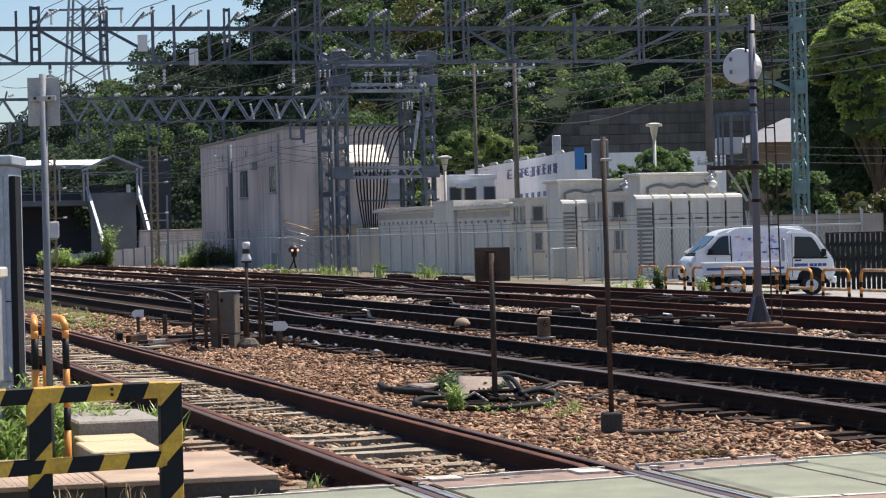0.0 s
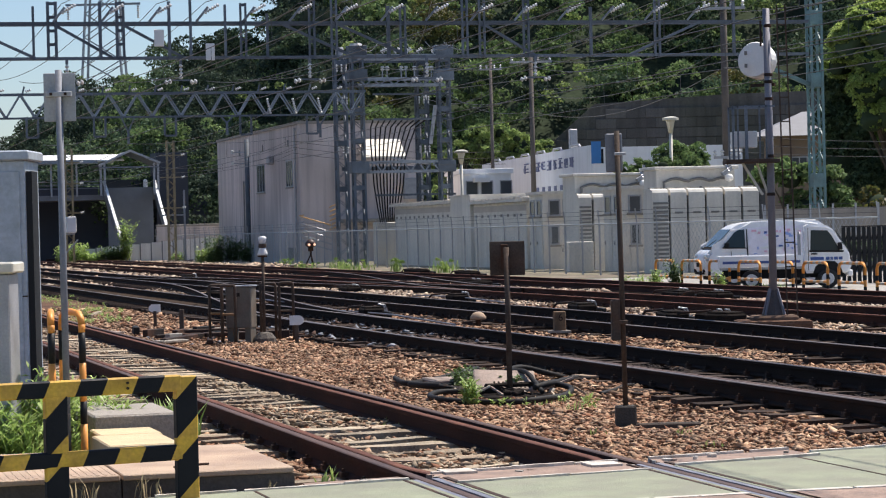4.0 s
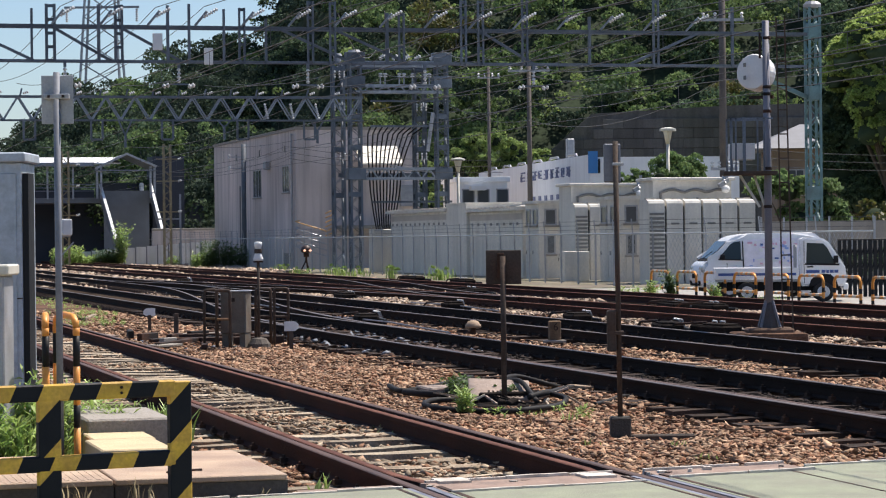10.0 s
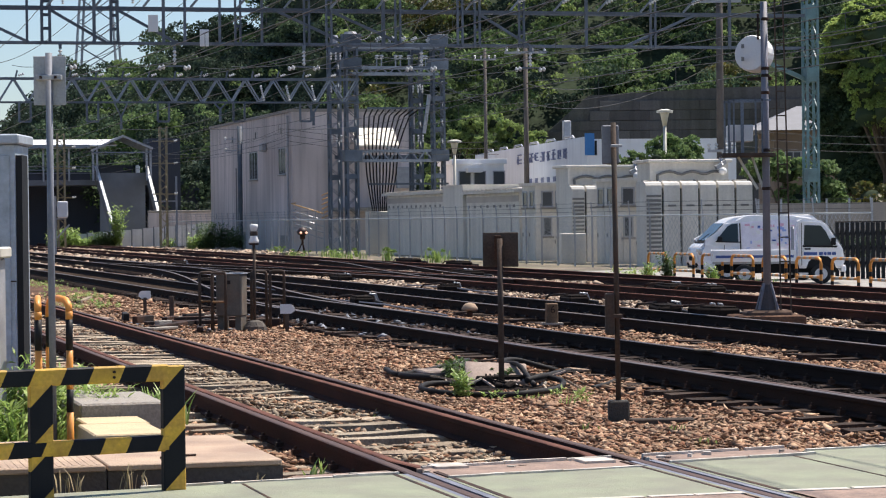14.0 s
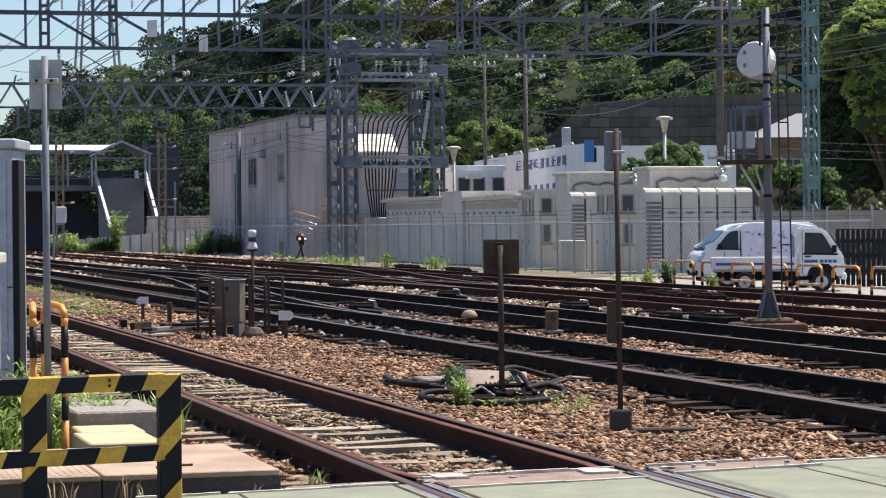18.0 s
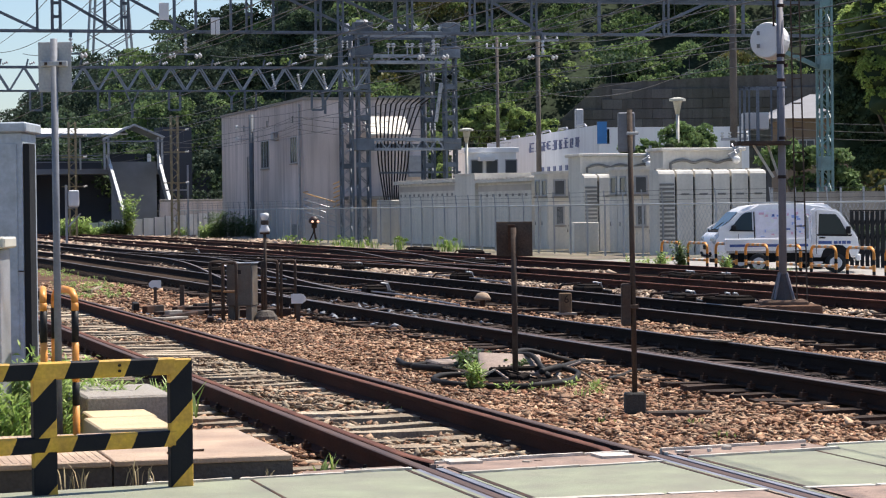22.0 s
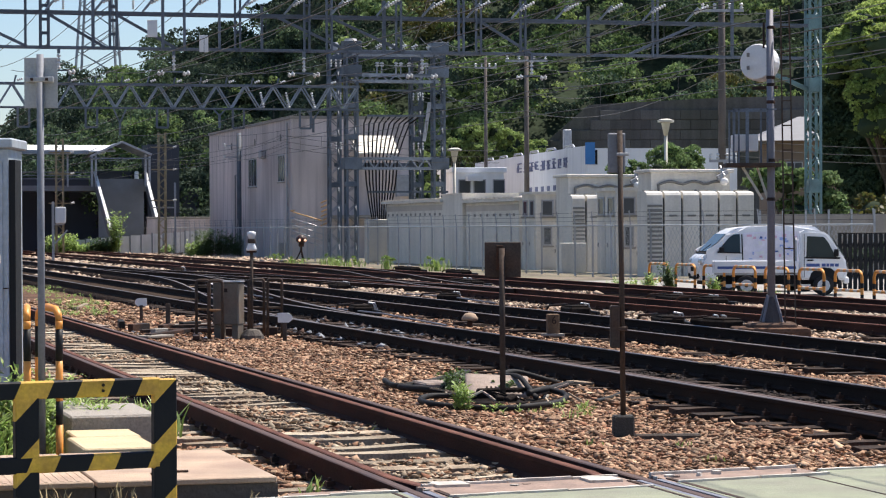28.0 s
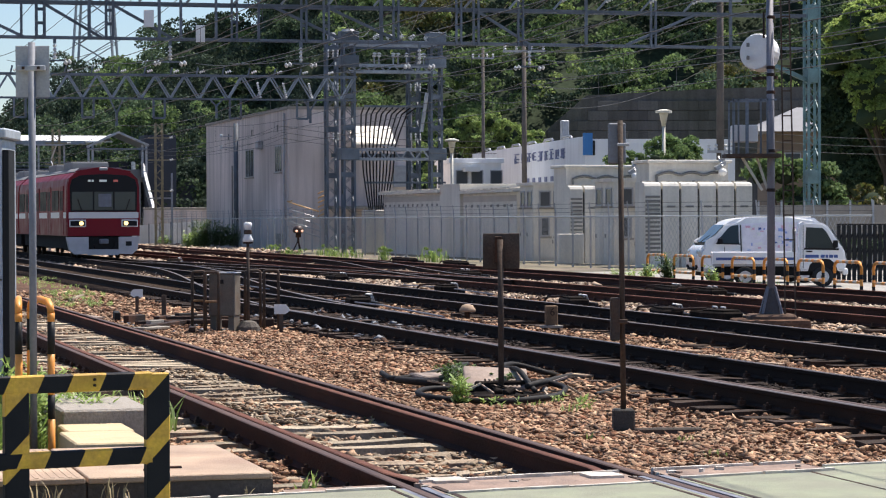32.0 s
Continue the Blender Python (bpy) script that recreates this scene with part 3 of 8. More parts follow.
def insulator(parent, a, b, r=0.07, n=5):
    """A string of porcelain discs from a to b."""
    a, b = Vector(a), Vector(b)
    bm = B()
    prof = []
    for k in range(n):
        prof += [(r * 0.4, k / n), (r, (k + 0.35) / n), (r, (k + 0.55) / n), (r * 0.4, (k + 0.9) / n)]
    lathe(bm, [(q, z * (b - a).length) for q, z in prof], 8)
    m = Matrix.Translation(a) @ (b - a).to_track_quat("Z", "Y").to_matrix().to_4x4()
    bmesh.ops.transform(bm, matrix=m, verts=bm.verts)
    return part("insulator", bm, PORCELAIN, parent, "white porcelain insulator")


def truss_gantry(q, p0, p1, zlo, zhi, uprights, slope_pairs, label, depth=0.5, tall=0.9, zig=0.0):
    """A catenary gantry across all tracks: upper and lower chords, uprights, diagonals."""
    ob = thing("catenary_gantry", at(0, q), label, "catenary gantry", "gantries over the tracks")
    for z, t in ((zlo, 0.07), (zhi, 0.1)):
        for y in (-depth / 2, depth / 2):
            bm = B()
            bar(bm, (p0, y, z), (p1, y, z), t, t)
            part("chord", bm, GANTRY, ob)
    if zig:
        n = int((p1 - p0) / zig)
        for k in range(n):
            for y in (-depth / 2, depth / 2):
                bm = B()
                a, b = p0 + k * zig, p0 + (k + 1) * zig
                bar(bm, (a, y, zlo if k % 2 else zhi), (b, y, zhi if k % 2 else zlo), 0.05, 0.07)
                part("diagonal", bm, GANTRY_PALE, ob)
    for p, w, up in uprights:
        bm = B()
        y = -depth / 2 - 0.05
        if w < 0.2:
            bar(bm, (p, y, zlo - 0.05), (p, y, zhi + up), w * 0.62, 0.1)
        else:
            # two angles with batten plates between them
            for s in (-1, 1):
                bar(bm, (p + s * w * 0.42, y, zlo - 0.05), (p + s * w * 0.42, y, zhi + up), w * 0.3, 0.1)
            n = int((zhi + up - zlo) / 0.45)
            for j in range(n + 1):
                z = zlo + (zhi + up - zlo - 0.06) * j / n
                bar(bm, (p - w * 0.42, y + 0.03, z), (p + w * 0.42, y + 0.03, z), 0.02, 0.1)
        part("upright", bm, GANTRY, ob)
    for a, b in slope_pairs:
        bm = B()
        bar(bm, (a, -depth / 2 - 0.02, zhi), (b, -depth / 2 - 0.02, zlo), 0.07, 0.09)
        part("diagonal", bm, GANTRY, ob)
    return ob


g1 = truss_gantry(82, -3, 35.2, 7.33, 8.45,
                  [(8.35, 0.12, 0.55), (8.95, 0.3, 0.7), (10.5, 0.16, 0.7), (11.15, 0.26, 0.7), (12.75, 0.15, 0.7), (13.45, 0.13, 0.75), (14.6, 0.12, 0.6), (15.2, 0.2, 0.65), (16.0, 0.12, 0.3), (17.5, 0.2, 0.9), (18.25, 0.2, 0.9), (20.1, 0.18, 0.55), (20.6, 0.2, 0.55), (22.75, 0.2, 1.0), (23.35, 0.2, 1.0), (24.9, 0.2, 1.2), (27.2, 0.14, 0.5), (29.6, 0.2, 1.1), (32.4, 0.14, 0.9), (5.5, 0.2, 0.7), (2.0, 0.2, 0.7)],
                  [(8.95, 10.9), (11.15, 13.2), (6.0, 8.4), (16.4, 18.9), (18.25, 20.8), (23.3, 25.2), (31.2, 28.6)],
                  "blue-grey steel catenary gantry with uprights across the tracks")
lattice_leg(g1, -3, 0, -0.25, 9.3, 0.5, GANTRY)
for p, w, z in ((12.4, 0.32, 7.68), (14.07, 0.29, 7.22)):
    part("plate", rbox(p - w / 2, p + w / 2, -0.42, -0.36, z, z + 0.55, 0.01), WHITE, g1, "small white plate")
# short insulator hangers over each track
for p in (9.4, 13.1, 17.4, 21.4, 25.2):
    part("hanger", bar(B(), (p, -0.3, 7.3), (p, -0.3, 7.12), 0.09), GANTRY, g1)
    insulator(g1, (p, -0.3, 6.62), (p, -0.3, 7.12), 0.065, 4)
    part("hanger_clamp", bar(B(), (p - 0.3, -0.3, 6.58), (p + 0.3, -0.3, 6.58), 0.05), GANTRY, g1)
    for s in (-0.42, 0.42):
        insulator(g1, (p + s - 0.12, -0.3, 6.5), (p + s + 0.12, -0.3, 6.56), 0.085, 2)
for p in np.arange(9.0, 32, 1.55):
    bm = B()
    bar(bm, (p, -0.3, 8.5), (p + 0.35, -0.6, 8.95), 0.06)
    a = part("insulator_bracket", bm, GANTRY_PALE, g1)
    insulator(g1, (p + 0.24, -0.5, 8.76), (p + 0.68, -0.75, 9.02), 0.062, 6)

g2 = truss_gantry(125, 2, 29.4, 7.46, 8.62, [], [], "blue-grey zigzag truss catenary gantry with hanging frames", 0.6, 0.9, 0.72)
lattice_leg(g2, 2, 0, -0.25, 9.0, 0.55, GANTRY)
for p in (12.6, 15.9, 19.4, 23.2, 26.6):
    bm = B()
    w = 0.28
    for sx in (-w, w):
        bar(bm, (p + sx, -0.35, 7.5), (p + sx, -0.35, 6.5), 0.1)
    bar(bm, (p - w, -0.35, 6.5), (p + w, -0.35, 6.5), 0.1)
    part("drop_frame", bm, GANTRY, g2)
for p, lo in ((17.3, 6.1), (22.25, 6.5), (27.0, 6.3)):
    bm = bar(B(), (p, -0.35, lo), (p, -0.35, lo + 0.7), 0.11)
    for s in (-1, 1):
        bar(bm, (p, -0.35, lo + 0.6), (p + 0.34 * s, -0.35, 7.46), 0.07)
    part("forked_hanger", bm, GANTRY, g2)
for p in np.arange(11, 29, 1.3):
    insulator(g2, (p, -0.4, 8.75), (p + 0.28, -0.4, 8.85), 0.07, 3)
    bm = B()
    bar(bm, (p - 0.15, -0.35, 8.6), (p - 0.05, -0.35, 9.0), 0.08)
    part("pin", bm, GANTRY, g2)
for p in (24.3, 25.6, 26.9):
    insulator(g2, (p, -0.4, 8.3), (p + 0.18, -0.4, 7.5), 0.07, 7)


PORTAL_STEEL = mat("dark_blue_grey_portal_steel", (0.115, 0.14, 0.17), 0.65, 0.0, spec=0.3, var=0.3, scale=1.4, bump=0.15, fine=30, rnd=0.25)
PORTAL_PALE = mat("grey_portal_steel", (0.26, 0.3, 0.345), 0.6, 0.0, spec=0.3, var=0.25, scale=1.4, bump=0.1, fine=30, rnd=0.2)


def substation_frame():
    ob = thing("steel_portal", at(0, 126.6, -0.25), "tall blue-grey lattice steel frame carrying insulators and cables", "steel frame")
    legs = [(29.1, 2.6), (29.4, 0.0), (34.0, 0.0), (33.5, 2.6)]
    for x, y in legs:
        lattice_leg(ob, x, y, 0, 11.0, 0.54, PORTAL_STEEL, 0.5, 0.2)
    for z in (4.0, 6.4, 8.0, 10.6):
        for (x, y), s in zip(legs, (0.55, 0.72, 0.72, 0.55)):
            bm = rbox(x - s * 0.45, x + s * 0.45, y - 0.29, y + 0.29, z - 0.13, z + 0.13, 0.02)
            part("gusset_box", bm, PORTAL_STEEL, ob)
    for z, t in ((5.05, 0.5), (9.42, 0.32), (10.7, 0.16)):
        bm = B()
        for yy in (-0.25, 0.25):
            bar(bm, (29.4, yy, z + t / 2), (34.0, yy, z + t / 2), 0.14)
            bar(bm, (29.4, yy, z - t / 2), (34.0, yy, z - t / 2), 0.14)
        beam = part("beam", bm, PORTAL_PALE, ob)
        bm = B()
        for k in range(12):
            a = 29.4 + 0.383 * k
            bar(bm, (a, -0.3, z - t / 2 if k % 2 else z + t / 2), (a + 0.383, -0.3, z + t / 2 if k % 2 else z - t / 2), 0.06)
        part("lacing", bm, PORTAL_PALE, beam, kind="stuff")
        bm = B()
        bar(bm, (29.1, 2.6, z), (33.5, 2.6, z), 0.16, 0.2)
        part("beam", bm, PORTAL_STEEL, ob)
    for x in (30.7, 30.95, 31.7, 31.95, 32.4, 33.1, 33.3):
        part("pin", bar(B(), (x, -0.3, 9.58), (x, -0.3, 10.05), 0.06), PORTAL_PALE, ob)
        insulator(ob, (x, -0.3, 10.0), (x + 0.02, -0.3, 10.24), 0.12, 2)
    for x in (30.7, 31.4, 32.0, 32.6, 33.4):
        insulator(ob, (x, -0.1, 10.95), (x + 0.3, -0.1, 11.15), 0.12, 3)
    for x, y, zz in ((29.1, 2.6, (6.0, 8.6, 10.3)), (33.5, 2.6, (6.0, 8.6))):
        for z in zz:
            for k in range(3):
                insulator(ob, (x - 0.25 + 0.25 * k, y - 0.45, z - 0.2), (x - 0.25 + 0.25 * k, y - 0.45, z + 0.22), 0.055, 3)
    for x in (29.4, 34.0):
        for z in (11.0, 9.78, 5.05):
            part("end_box", rbox(x - 0.45, x + 0.5, -0.36, 0.36, z - 0.3, z + 0.3, 0.02), PORTAL_STEEL, ob)
    for z in (8.8, 7.5, 3.6):
        part("cross_bar", bar(B(), (30.2, -0.1, z), (34.5, -0.1, z), 0.1), PORTAL_STEEL, ob)
    for x, y, s in ((29.4, 0.0, 0.48), (29.1, 2.6, 0.34)):
        bm = B()
        lathe(bm, [(s * 0.6, 0), (s * 0.6, 0.25), (s * 0.75, 0.3), (s * 0.6, 0.42)], 12, (x, y, 11.0))
        part("cap", bm, GALV, ob, "pale round cap")
    bm = B()
    bar(bm, (34.6, 0, 4.9), (31.2, 0, 5.5), 0.06)
    bar(bm, (33.2, -0.2, 6.2), (33.5, -0.2, 8.2), 0.16)
    part("switch_arm", bm, GALV, ob)
    return ob


substation_frame()

tower = thing("lattice_tower", at(35.52, 82.0, -0.25), "slender green-blue lattice steel tower at the yard edge", "lattice tower")
lattice_leg(tower, 0, 0, 0, 9.65, 0.39, GREEN_STEEL, 0.42, 0.1)
for z in (2.9, 6.4, 8.6):
    part("joint_plate", rbox(-0.215, 0.215, -0.215, 0.215, z, z + 0.5, 0.02), GREEN_STEEL, tower)
bm = B()
bar(bm, (-1.9, 0, 7.2), (-0.2, 0, 6.5), 0.14)
part("brace", bm, GREEN_STEEL, tower)
bm = B()
lathe(bm, [(0.3, 0), (0.32, 0.1), (0.24, 0.2), (0.15, 0.22)], 12, (0, 0, 9.65))
part("cap", bm, GALV, tower)


# ---- equipment houses behind the fence ----
PINK_BAND = mat("faded_pinkish_band", (0.5, 0.46, 0.42), 0.8, var=0.12, scale=1, bump=0.1)


def shed(p, q0, q1, h, depth, louvres):
    ob = thing("equipment_house", at(p, q0, -0.25), "low grey-beige sheet metal equipment house with small vents", "equipment house", "equipment houses behind the fence")
    L = q1 - q0
    part("wall", box(B(), 0, depth, 0, L, 0, h), HOUSE_PAINT, ob)
    bm = B()
    prism(bm, [(-0.25, h + 0.004), (depth + 0.1, h + 0.25), (depth + 0.1, h + 0.37), (-0.25, h + 0.14)], -0.15, L + 0.15, "y")
    roof = part("roof", bm, HOUSE_PAINT, ob, "pale ribbed roof edge")
    n = int(L / 0.6)
    for k in range(n):
        bm = B()
        box(bm, -0.3, 0.4, 0.1 + k * L / n, 0.28 + k * L / n, h + 0.14, h + 0.2)
        part("roof_rib", bm, WHITE_EDGE, roof)
    part("eave_band", box(B(), -0.02, -0.003, 0, L, h - 0.38, h - 0.12), PINK_BAND, ob, "faded pinkish eave band")
    for k in range(louvres):
        y = 0.6 + k * (L - 1.2) / max(1, louvres - 1)
        part("vent", box(B(), -0.015, -0.003, y, y + 0.3, h - 0.62, h - 0.5), HOUSE_DARK, ob)
    return ob


shed(31, 114.4, 125.6, 2.95, 3.2, 12)
shed(31.05, 102.5, 110.8, 2.85, 3.2, 8)
bay = thing("equipment_house", at(30.9, 110.85, -0.25), "plain grey-beige sheet metal equipment house bay", "equipment house", "equipment houses behind the fence")
part("wall", box(B(), 0, 3.4, 0, 3.5, 0, 3.25), HOUSE_PAINT, bay)
part("roof", box(B(), -0.05, 3.45, -0.05, 3.55, 3.252, 3.32), HOUSE_PAINT, bay)


def kiosk(p, q0, q1, h, width):
    ob = thing("switchgear_kiosk", at(p, q0, -0.25), "grey-beige switchgear kiosk with glazed top windows and door", "switchgear kiosk", "equipment houses behind the fence")
    L = q1 - q0
    part("body", box(B(), 0, width, 0, L, 0, h), HOUSE_PAINT, ob)
    part("roof", box(B(), -0.12, width + 0.1, -0.1, L + 0.1, h, h + 0.12), HOUSE_PAINT, ob)
    for k in range(2):
        y = (k + 0.5) * L / 2
        window_unit(ob, 0, y, h - 0.9, L * 0.32, 0.68, "y", -0.004, 1)
        d = part("door", box(B(), -0.03, -0.003, y - L * 0.2, y + L * 0.2, 0.15, h - 1.15), HOUSE_PAINT, ob)
        part("handle", box(B(), -0.06, -0.03, y + L * 0.12, y + L * 0.15, 1.0, 1.15), HOUSE_DARK, d)
        window_unit(ob, 0.5 + 0.62 * k, 0, h - 0.9, 0.52, 0.68, "x", -0.004, 1)
        window_unit(ob, 0.5 + 0.62 * k, 0, h - 2.1, 0.4, 0.8, "x", -0.004, 1)
    d = part("door", box(B(), 0.3, 0.9, -0.03, -0.003, 0.1, h - 2.15), HOUSE_PAINT, ob)
    part("handle", box(B(), 0.8, 0.84, -0.06, -0.03, 0.7, 0.85), HOUSE_DARK, d)
    return ob


kiosk(31, 100.0, 101.9, 3.1, 2.2)
kiosk(31, 89.9, 92.1, 3.1, 2.0)


def block_house(p, q0, q1, h, width):
    """A narrow house whose end wall, with conduit and lamp, faces along the tracks."""
    ob = thing("transformer_house", at(p, q0, -0.25), "tall grey-beige transformer house with conduit and round lamp", "transformer house", "equipment houses behind the fence")
    L = q1 - q0
    part("wall", box(B(), 0, width, 0, L, 0, h), HOUSE_PAINT, ob)
    part("roof", rbox(-0.12, width + 0.12, -0.12, L + 0.12, h + 0.002, h + 0.12, 0.02), HOUSE_PAINT, ob)
    part("corner_trim", box(B(), -0.02, 0.09, -0.03, -0.002, 0, h), HOUSE_PAINT, ob)
    xs = np.linspace(0.25, width - 0.4, 16)
    bm = tube(B(), [(xs[0], -0.06, h - 1.9), (xs[0], -0.06, h - 0.7)] + [(x, -0.06, h - 0.44 + 0.12 * abs(math.sin(k * 0.55))) for k, x in enumerate(xs)], 0.05, 6)
    part("conduit", bm, HOUSE_DARK, ob, "grey bent conduit")
    bm = lathe(B(), [(0.02, -0.15), (0.12, -0.1), (0.16, 0.0), (0.12, 0.09), (0.05, 0.13)], 14, (width - 0.35, -0.35, h - 0.32))
    lamp = part("globe_lamp", bm, WHITE, ob, "round white lamp", True)
    part("lamp_cowl", bar(B(), (width - 0.6, -0.3, h - 0.2), (width - 0.2, -0.2, h + 0.02), 0.14), GALV, lamp, "grey lamp cowl")
    part("lamp_stem", bar(B(), (width - 0.22, -0.1, h + 0.1), (width - 0.22, -0.1, h + 0.42), 0.1), GALV, lamp)
    part("lamp_arm", bar(B(), (width - 0.35, -0.35, h - 0.1), (width - 0.35, 0.05, h + 0.25), 0.05), GALV, lamp)
    bm = lathe(B(), [(0.14, -0.05), (0.14, 0.05)], 12)
    bmesh.ops.transform(bm, matrix=pose(width * 0.55, -0.05, h - 0.75, 90), verts=bm.verts)
    part("round_vent", bm, HOUSE_DARK, ob)
    return ob


block_house(31, 95.6, 97.2, 3.72, 3.1)
block_house(31, 86.0, 87.4, 3.7, 3.0)


def fin_cabinets(p, q, n, pitch, h, first_dark):
    """Cooling cabinets side by side; black fillers put the shade of the gaps between them."""
    for k in range(n):
        ob = thing("cooling_cabinet", at(p + k * pitch, q, -0.25), "tall grey-beige cabinet with sloped pale top", "cabinet", "cooling cabinets of the substation")
        w = pitch - 0.085
        louvred = first_dark and k == 0
        part("body", box(B(), 0, w, 0, 1.0, 0, h), HOUSE_PAINT, ob)
        top = part("top", prism(B(), [(0.0, h + 0.004), (0.06, h + 0.1), (0.3, h + 0.15), (1.0, h + 0.15), (1.0, h + 0.004)], 0.0, w, "x"), HOUSE_PAINT, ob)
        part("bright_cap", box(B(), 0.06, w - 0.06, 0.36, 0.62, h + 0.152, h + 0.2), WHITE_EDGE, top, "pale metal cap")
        # Black filler in the slot stands in for the shade between cabinets.
        part("dark_gap", box(B(), w + 0.004, pitch - 0.004, 0.12, 0.9, 0, h - 0.1), BLACK, ob)
        if louvred:
            for j in range(14):
                part("louvre_slat", box(B(), 0.03, w - 0.03, -0.03, -0.002, 0.5 + 0.15 * j, 0.58 + 0.15 * j), HOUSE_DARK, ob)
        else:
            part("maker_bar", box(B(), w * 0.25, w * 0.75, -0.012, -0.002, h - 0.75, h - 0.68), HOUSE_DARK, ob)


fin_cabinets(30.31, 84.6, 6, 0.69, 2.86, True)
fin_cabinets(30.75, 94.4, 2, 0.62, 2.86, True)
solo("meter_box", rbox(-0.5, 0.5, -0.3, 0.3, 0, 1.15, 0.02), HOUSE_PAINT, at(30.2, 92.8, -0.25), "low grey-beige meter box behind the fence", "meter box")


# ---- fence ----
def yard_fence():
    ob = thing("yard_fence", at(0, 0, -0.25), "grey steel mesh fence with thin posts and top rail", "fence")
    runs = [((28.3, 78.6), (28.3, 200.0), 2.0), ((28.3, 78.6), (33.2, 72.0), 2.0)]
    for (pa, qa), (pb, qb), step in runs:
        L = math.hypot(pb - pa, qb - qa)
        n = round(L / step)
        d = Vector((pb - pa, qb - qa, 0)) / L
        for k in range(n + 1):
            c = Vector((pa, qa, 0)) + d * (L * k / n)
            bm = B()
            bar(bm, c, c + Vector((0, 0, 1.78)), 0.055)
            bar(bm, c + Vector((0, 0, 1.78)), c + Vector((-0.05, 0, 2.3)), 0.035)
            part("post", bm, GALV, ob)
        bm = B()
        bar(bm, (pa, qa, 1.8), (pb, qb, 1.8), 0.055, seg=8)
        part("top_rail", bm, FENCE_MESH, ob)
        for z in (1.95, 2.1, 2.25):
            bm = B()
            bar(bm, (pa - 0.03, qa, z), (pb - 0.03, qb, z), 0.012)
            part("barbed_wire", bm, WIRE, ob)
        # wire mesh, as crossing strands
        bm = B()
        m = int(L / 0.14)
        for k in range(m):
            c0 = Vector((pa, qa, 0)) + d * (L * k / m)
            for s in (-1, 1):
                c1 = c0 + d * (s * 0.9)
                if 0 <= (c1 - Vector((pa, qa, 0))).dot(d) <= L:
                    a, b = c0 + Vector((0, 0, 0.05)), c1 + Vector((0, 0, 1.78))
                    bm.faces.new([bm.verts.new(x) for x in (a, a + d * 0.013, b + d * 0.013, b)])
        part("wire_mesh", bm, FENCE_MESH, ob, kind="stuff")
    return ob


yard_fence()

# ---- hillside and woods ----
# Woods leaves: shade, haze and sunlight are put into the colours.
LEAF_SHADE = mat("shade_blue_green_leaves", (0.042, 0.066, 0.05), 0.75, spec=0.1, var=0.3, scale=0.25, bump=0, island=0.5, tint=(0.06, 0.09, 0.055), tint_amount=0.7, through_light=0.25)
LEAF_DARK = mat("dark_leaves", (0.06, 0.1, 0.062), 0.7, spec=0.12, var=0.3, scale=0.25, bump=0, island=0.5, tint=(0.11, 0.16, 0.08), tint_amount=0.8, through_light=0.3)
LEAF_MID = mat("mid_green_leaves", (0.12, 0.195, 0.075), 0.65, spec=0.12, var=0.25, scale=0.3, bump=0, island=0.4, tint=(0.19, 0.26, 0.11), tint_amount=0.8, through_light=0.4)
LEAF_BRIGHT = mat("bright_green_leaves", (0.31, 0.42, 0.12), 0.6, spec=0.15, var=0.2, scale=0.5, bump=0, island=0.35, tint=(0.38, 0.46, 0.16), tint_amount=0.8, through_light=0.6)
LEAF_SLOPE = mat("bush_and_lit_sprig_leaves", (0.18, 0.26, 0.09), 0.6, spec=0.15, var=0.25, scale=0.4, bump=0, island=0.4, tint=(0.27, 0.34, 0.12), tint_amount=0.8, through_light=0.5)
LEAF_RUSTY = mat("rusty_green_leaves", (0.12, 0.1, 0.03), 0.55, var=0.25, scale=0.5, bump=0, island=0.4, tint=(0.08, 0.11, 0.03), tint_amount=0.9, through_light=0.4)
# Hill floor; in crown cores its dark tone stands in for shade.
FLOOR_AND_CORE = mat("floor_and_crown_core", (0.035, 0.048, 0.03), 0.95, spec=0.05, var=0.4, scale=0.3, bump=0.5, fine=3)
BARK = mat("tree_bark", (0.09, 0.07, 0.05), 0.9, var=0.3, scale=3, bump=0.6)


def leaf_cloud(centres, radii, per_m2, size, rng, squash=0.8, ruffle=0.8):
    """Leaf blades on the upper and outer skin of many clumps: arrays of vertices and faces."""
    V, n_all = [], 0
    for c, r in zip(centres, radii):
        n = max(8, int(4 * math.pi * r * r * per_m2))
        d = rng.normal(size=(n, 3))
        d /= np.linalg.norm(d, axis=1)[:, None]
        d[:, 2] = np.where(d[:, 2] < -0.35, -d[:, 2], d[:, 2])
        pos = c + d * (r * rng.uniform(0.72, 1.08, (n, 1))) * np.array([1, 1, squash])
        u = rng.normal(size=(n, 3))
        u /= np.linalg.norm(u, axis=1)[:, None]
        w = np.cross(u, d + ruffle * rng.normal(size=(n, 3)))
        w /= np.linalg.norm(w, axis=1)[:, None] + 1e-6
        s = size * rng.uniform(0.6, 1.3, (n, 1))
        V.append(np.stack([pos - u * s * 0.6, pos + w * s * 0.42, pos + u * s * 0.6, pos - w * s * 0.42], axis=1))
    V = np.concatenate(V).reshape(-1, 3)
    return V, np.arange(len(V)).reshape(-1, 4)


def skyline(b):
    """How steeply the tops of the woods stand over the crossing, by the bearing x / y."""
    return float(np.interp(b, (-0.19, -0.17, -0.158, -0.15, -0.135, -0.126, -0.1126, -0.11, -0.1, -0.082, -0.073, -0.0705, -0.05), (0.02, 0.048, 0.053, 0.072, 0.073, 0.069, 0.07, 0.081, 0.086, 0.088, 0.088, 0.3, 0.4)))


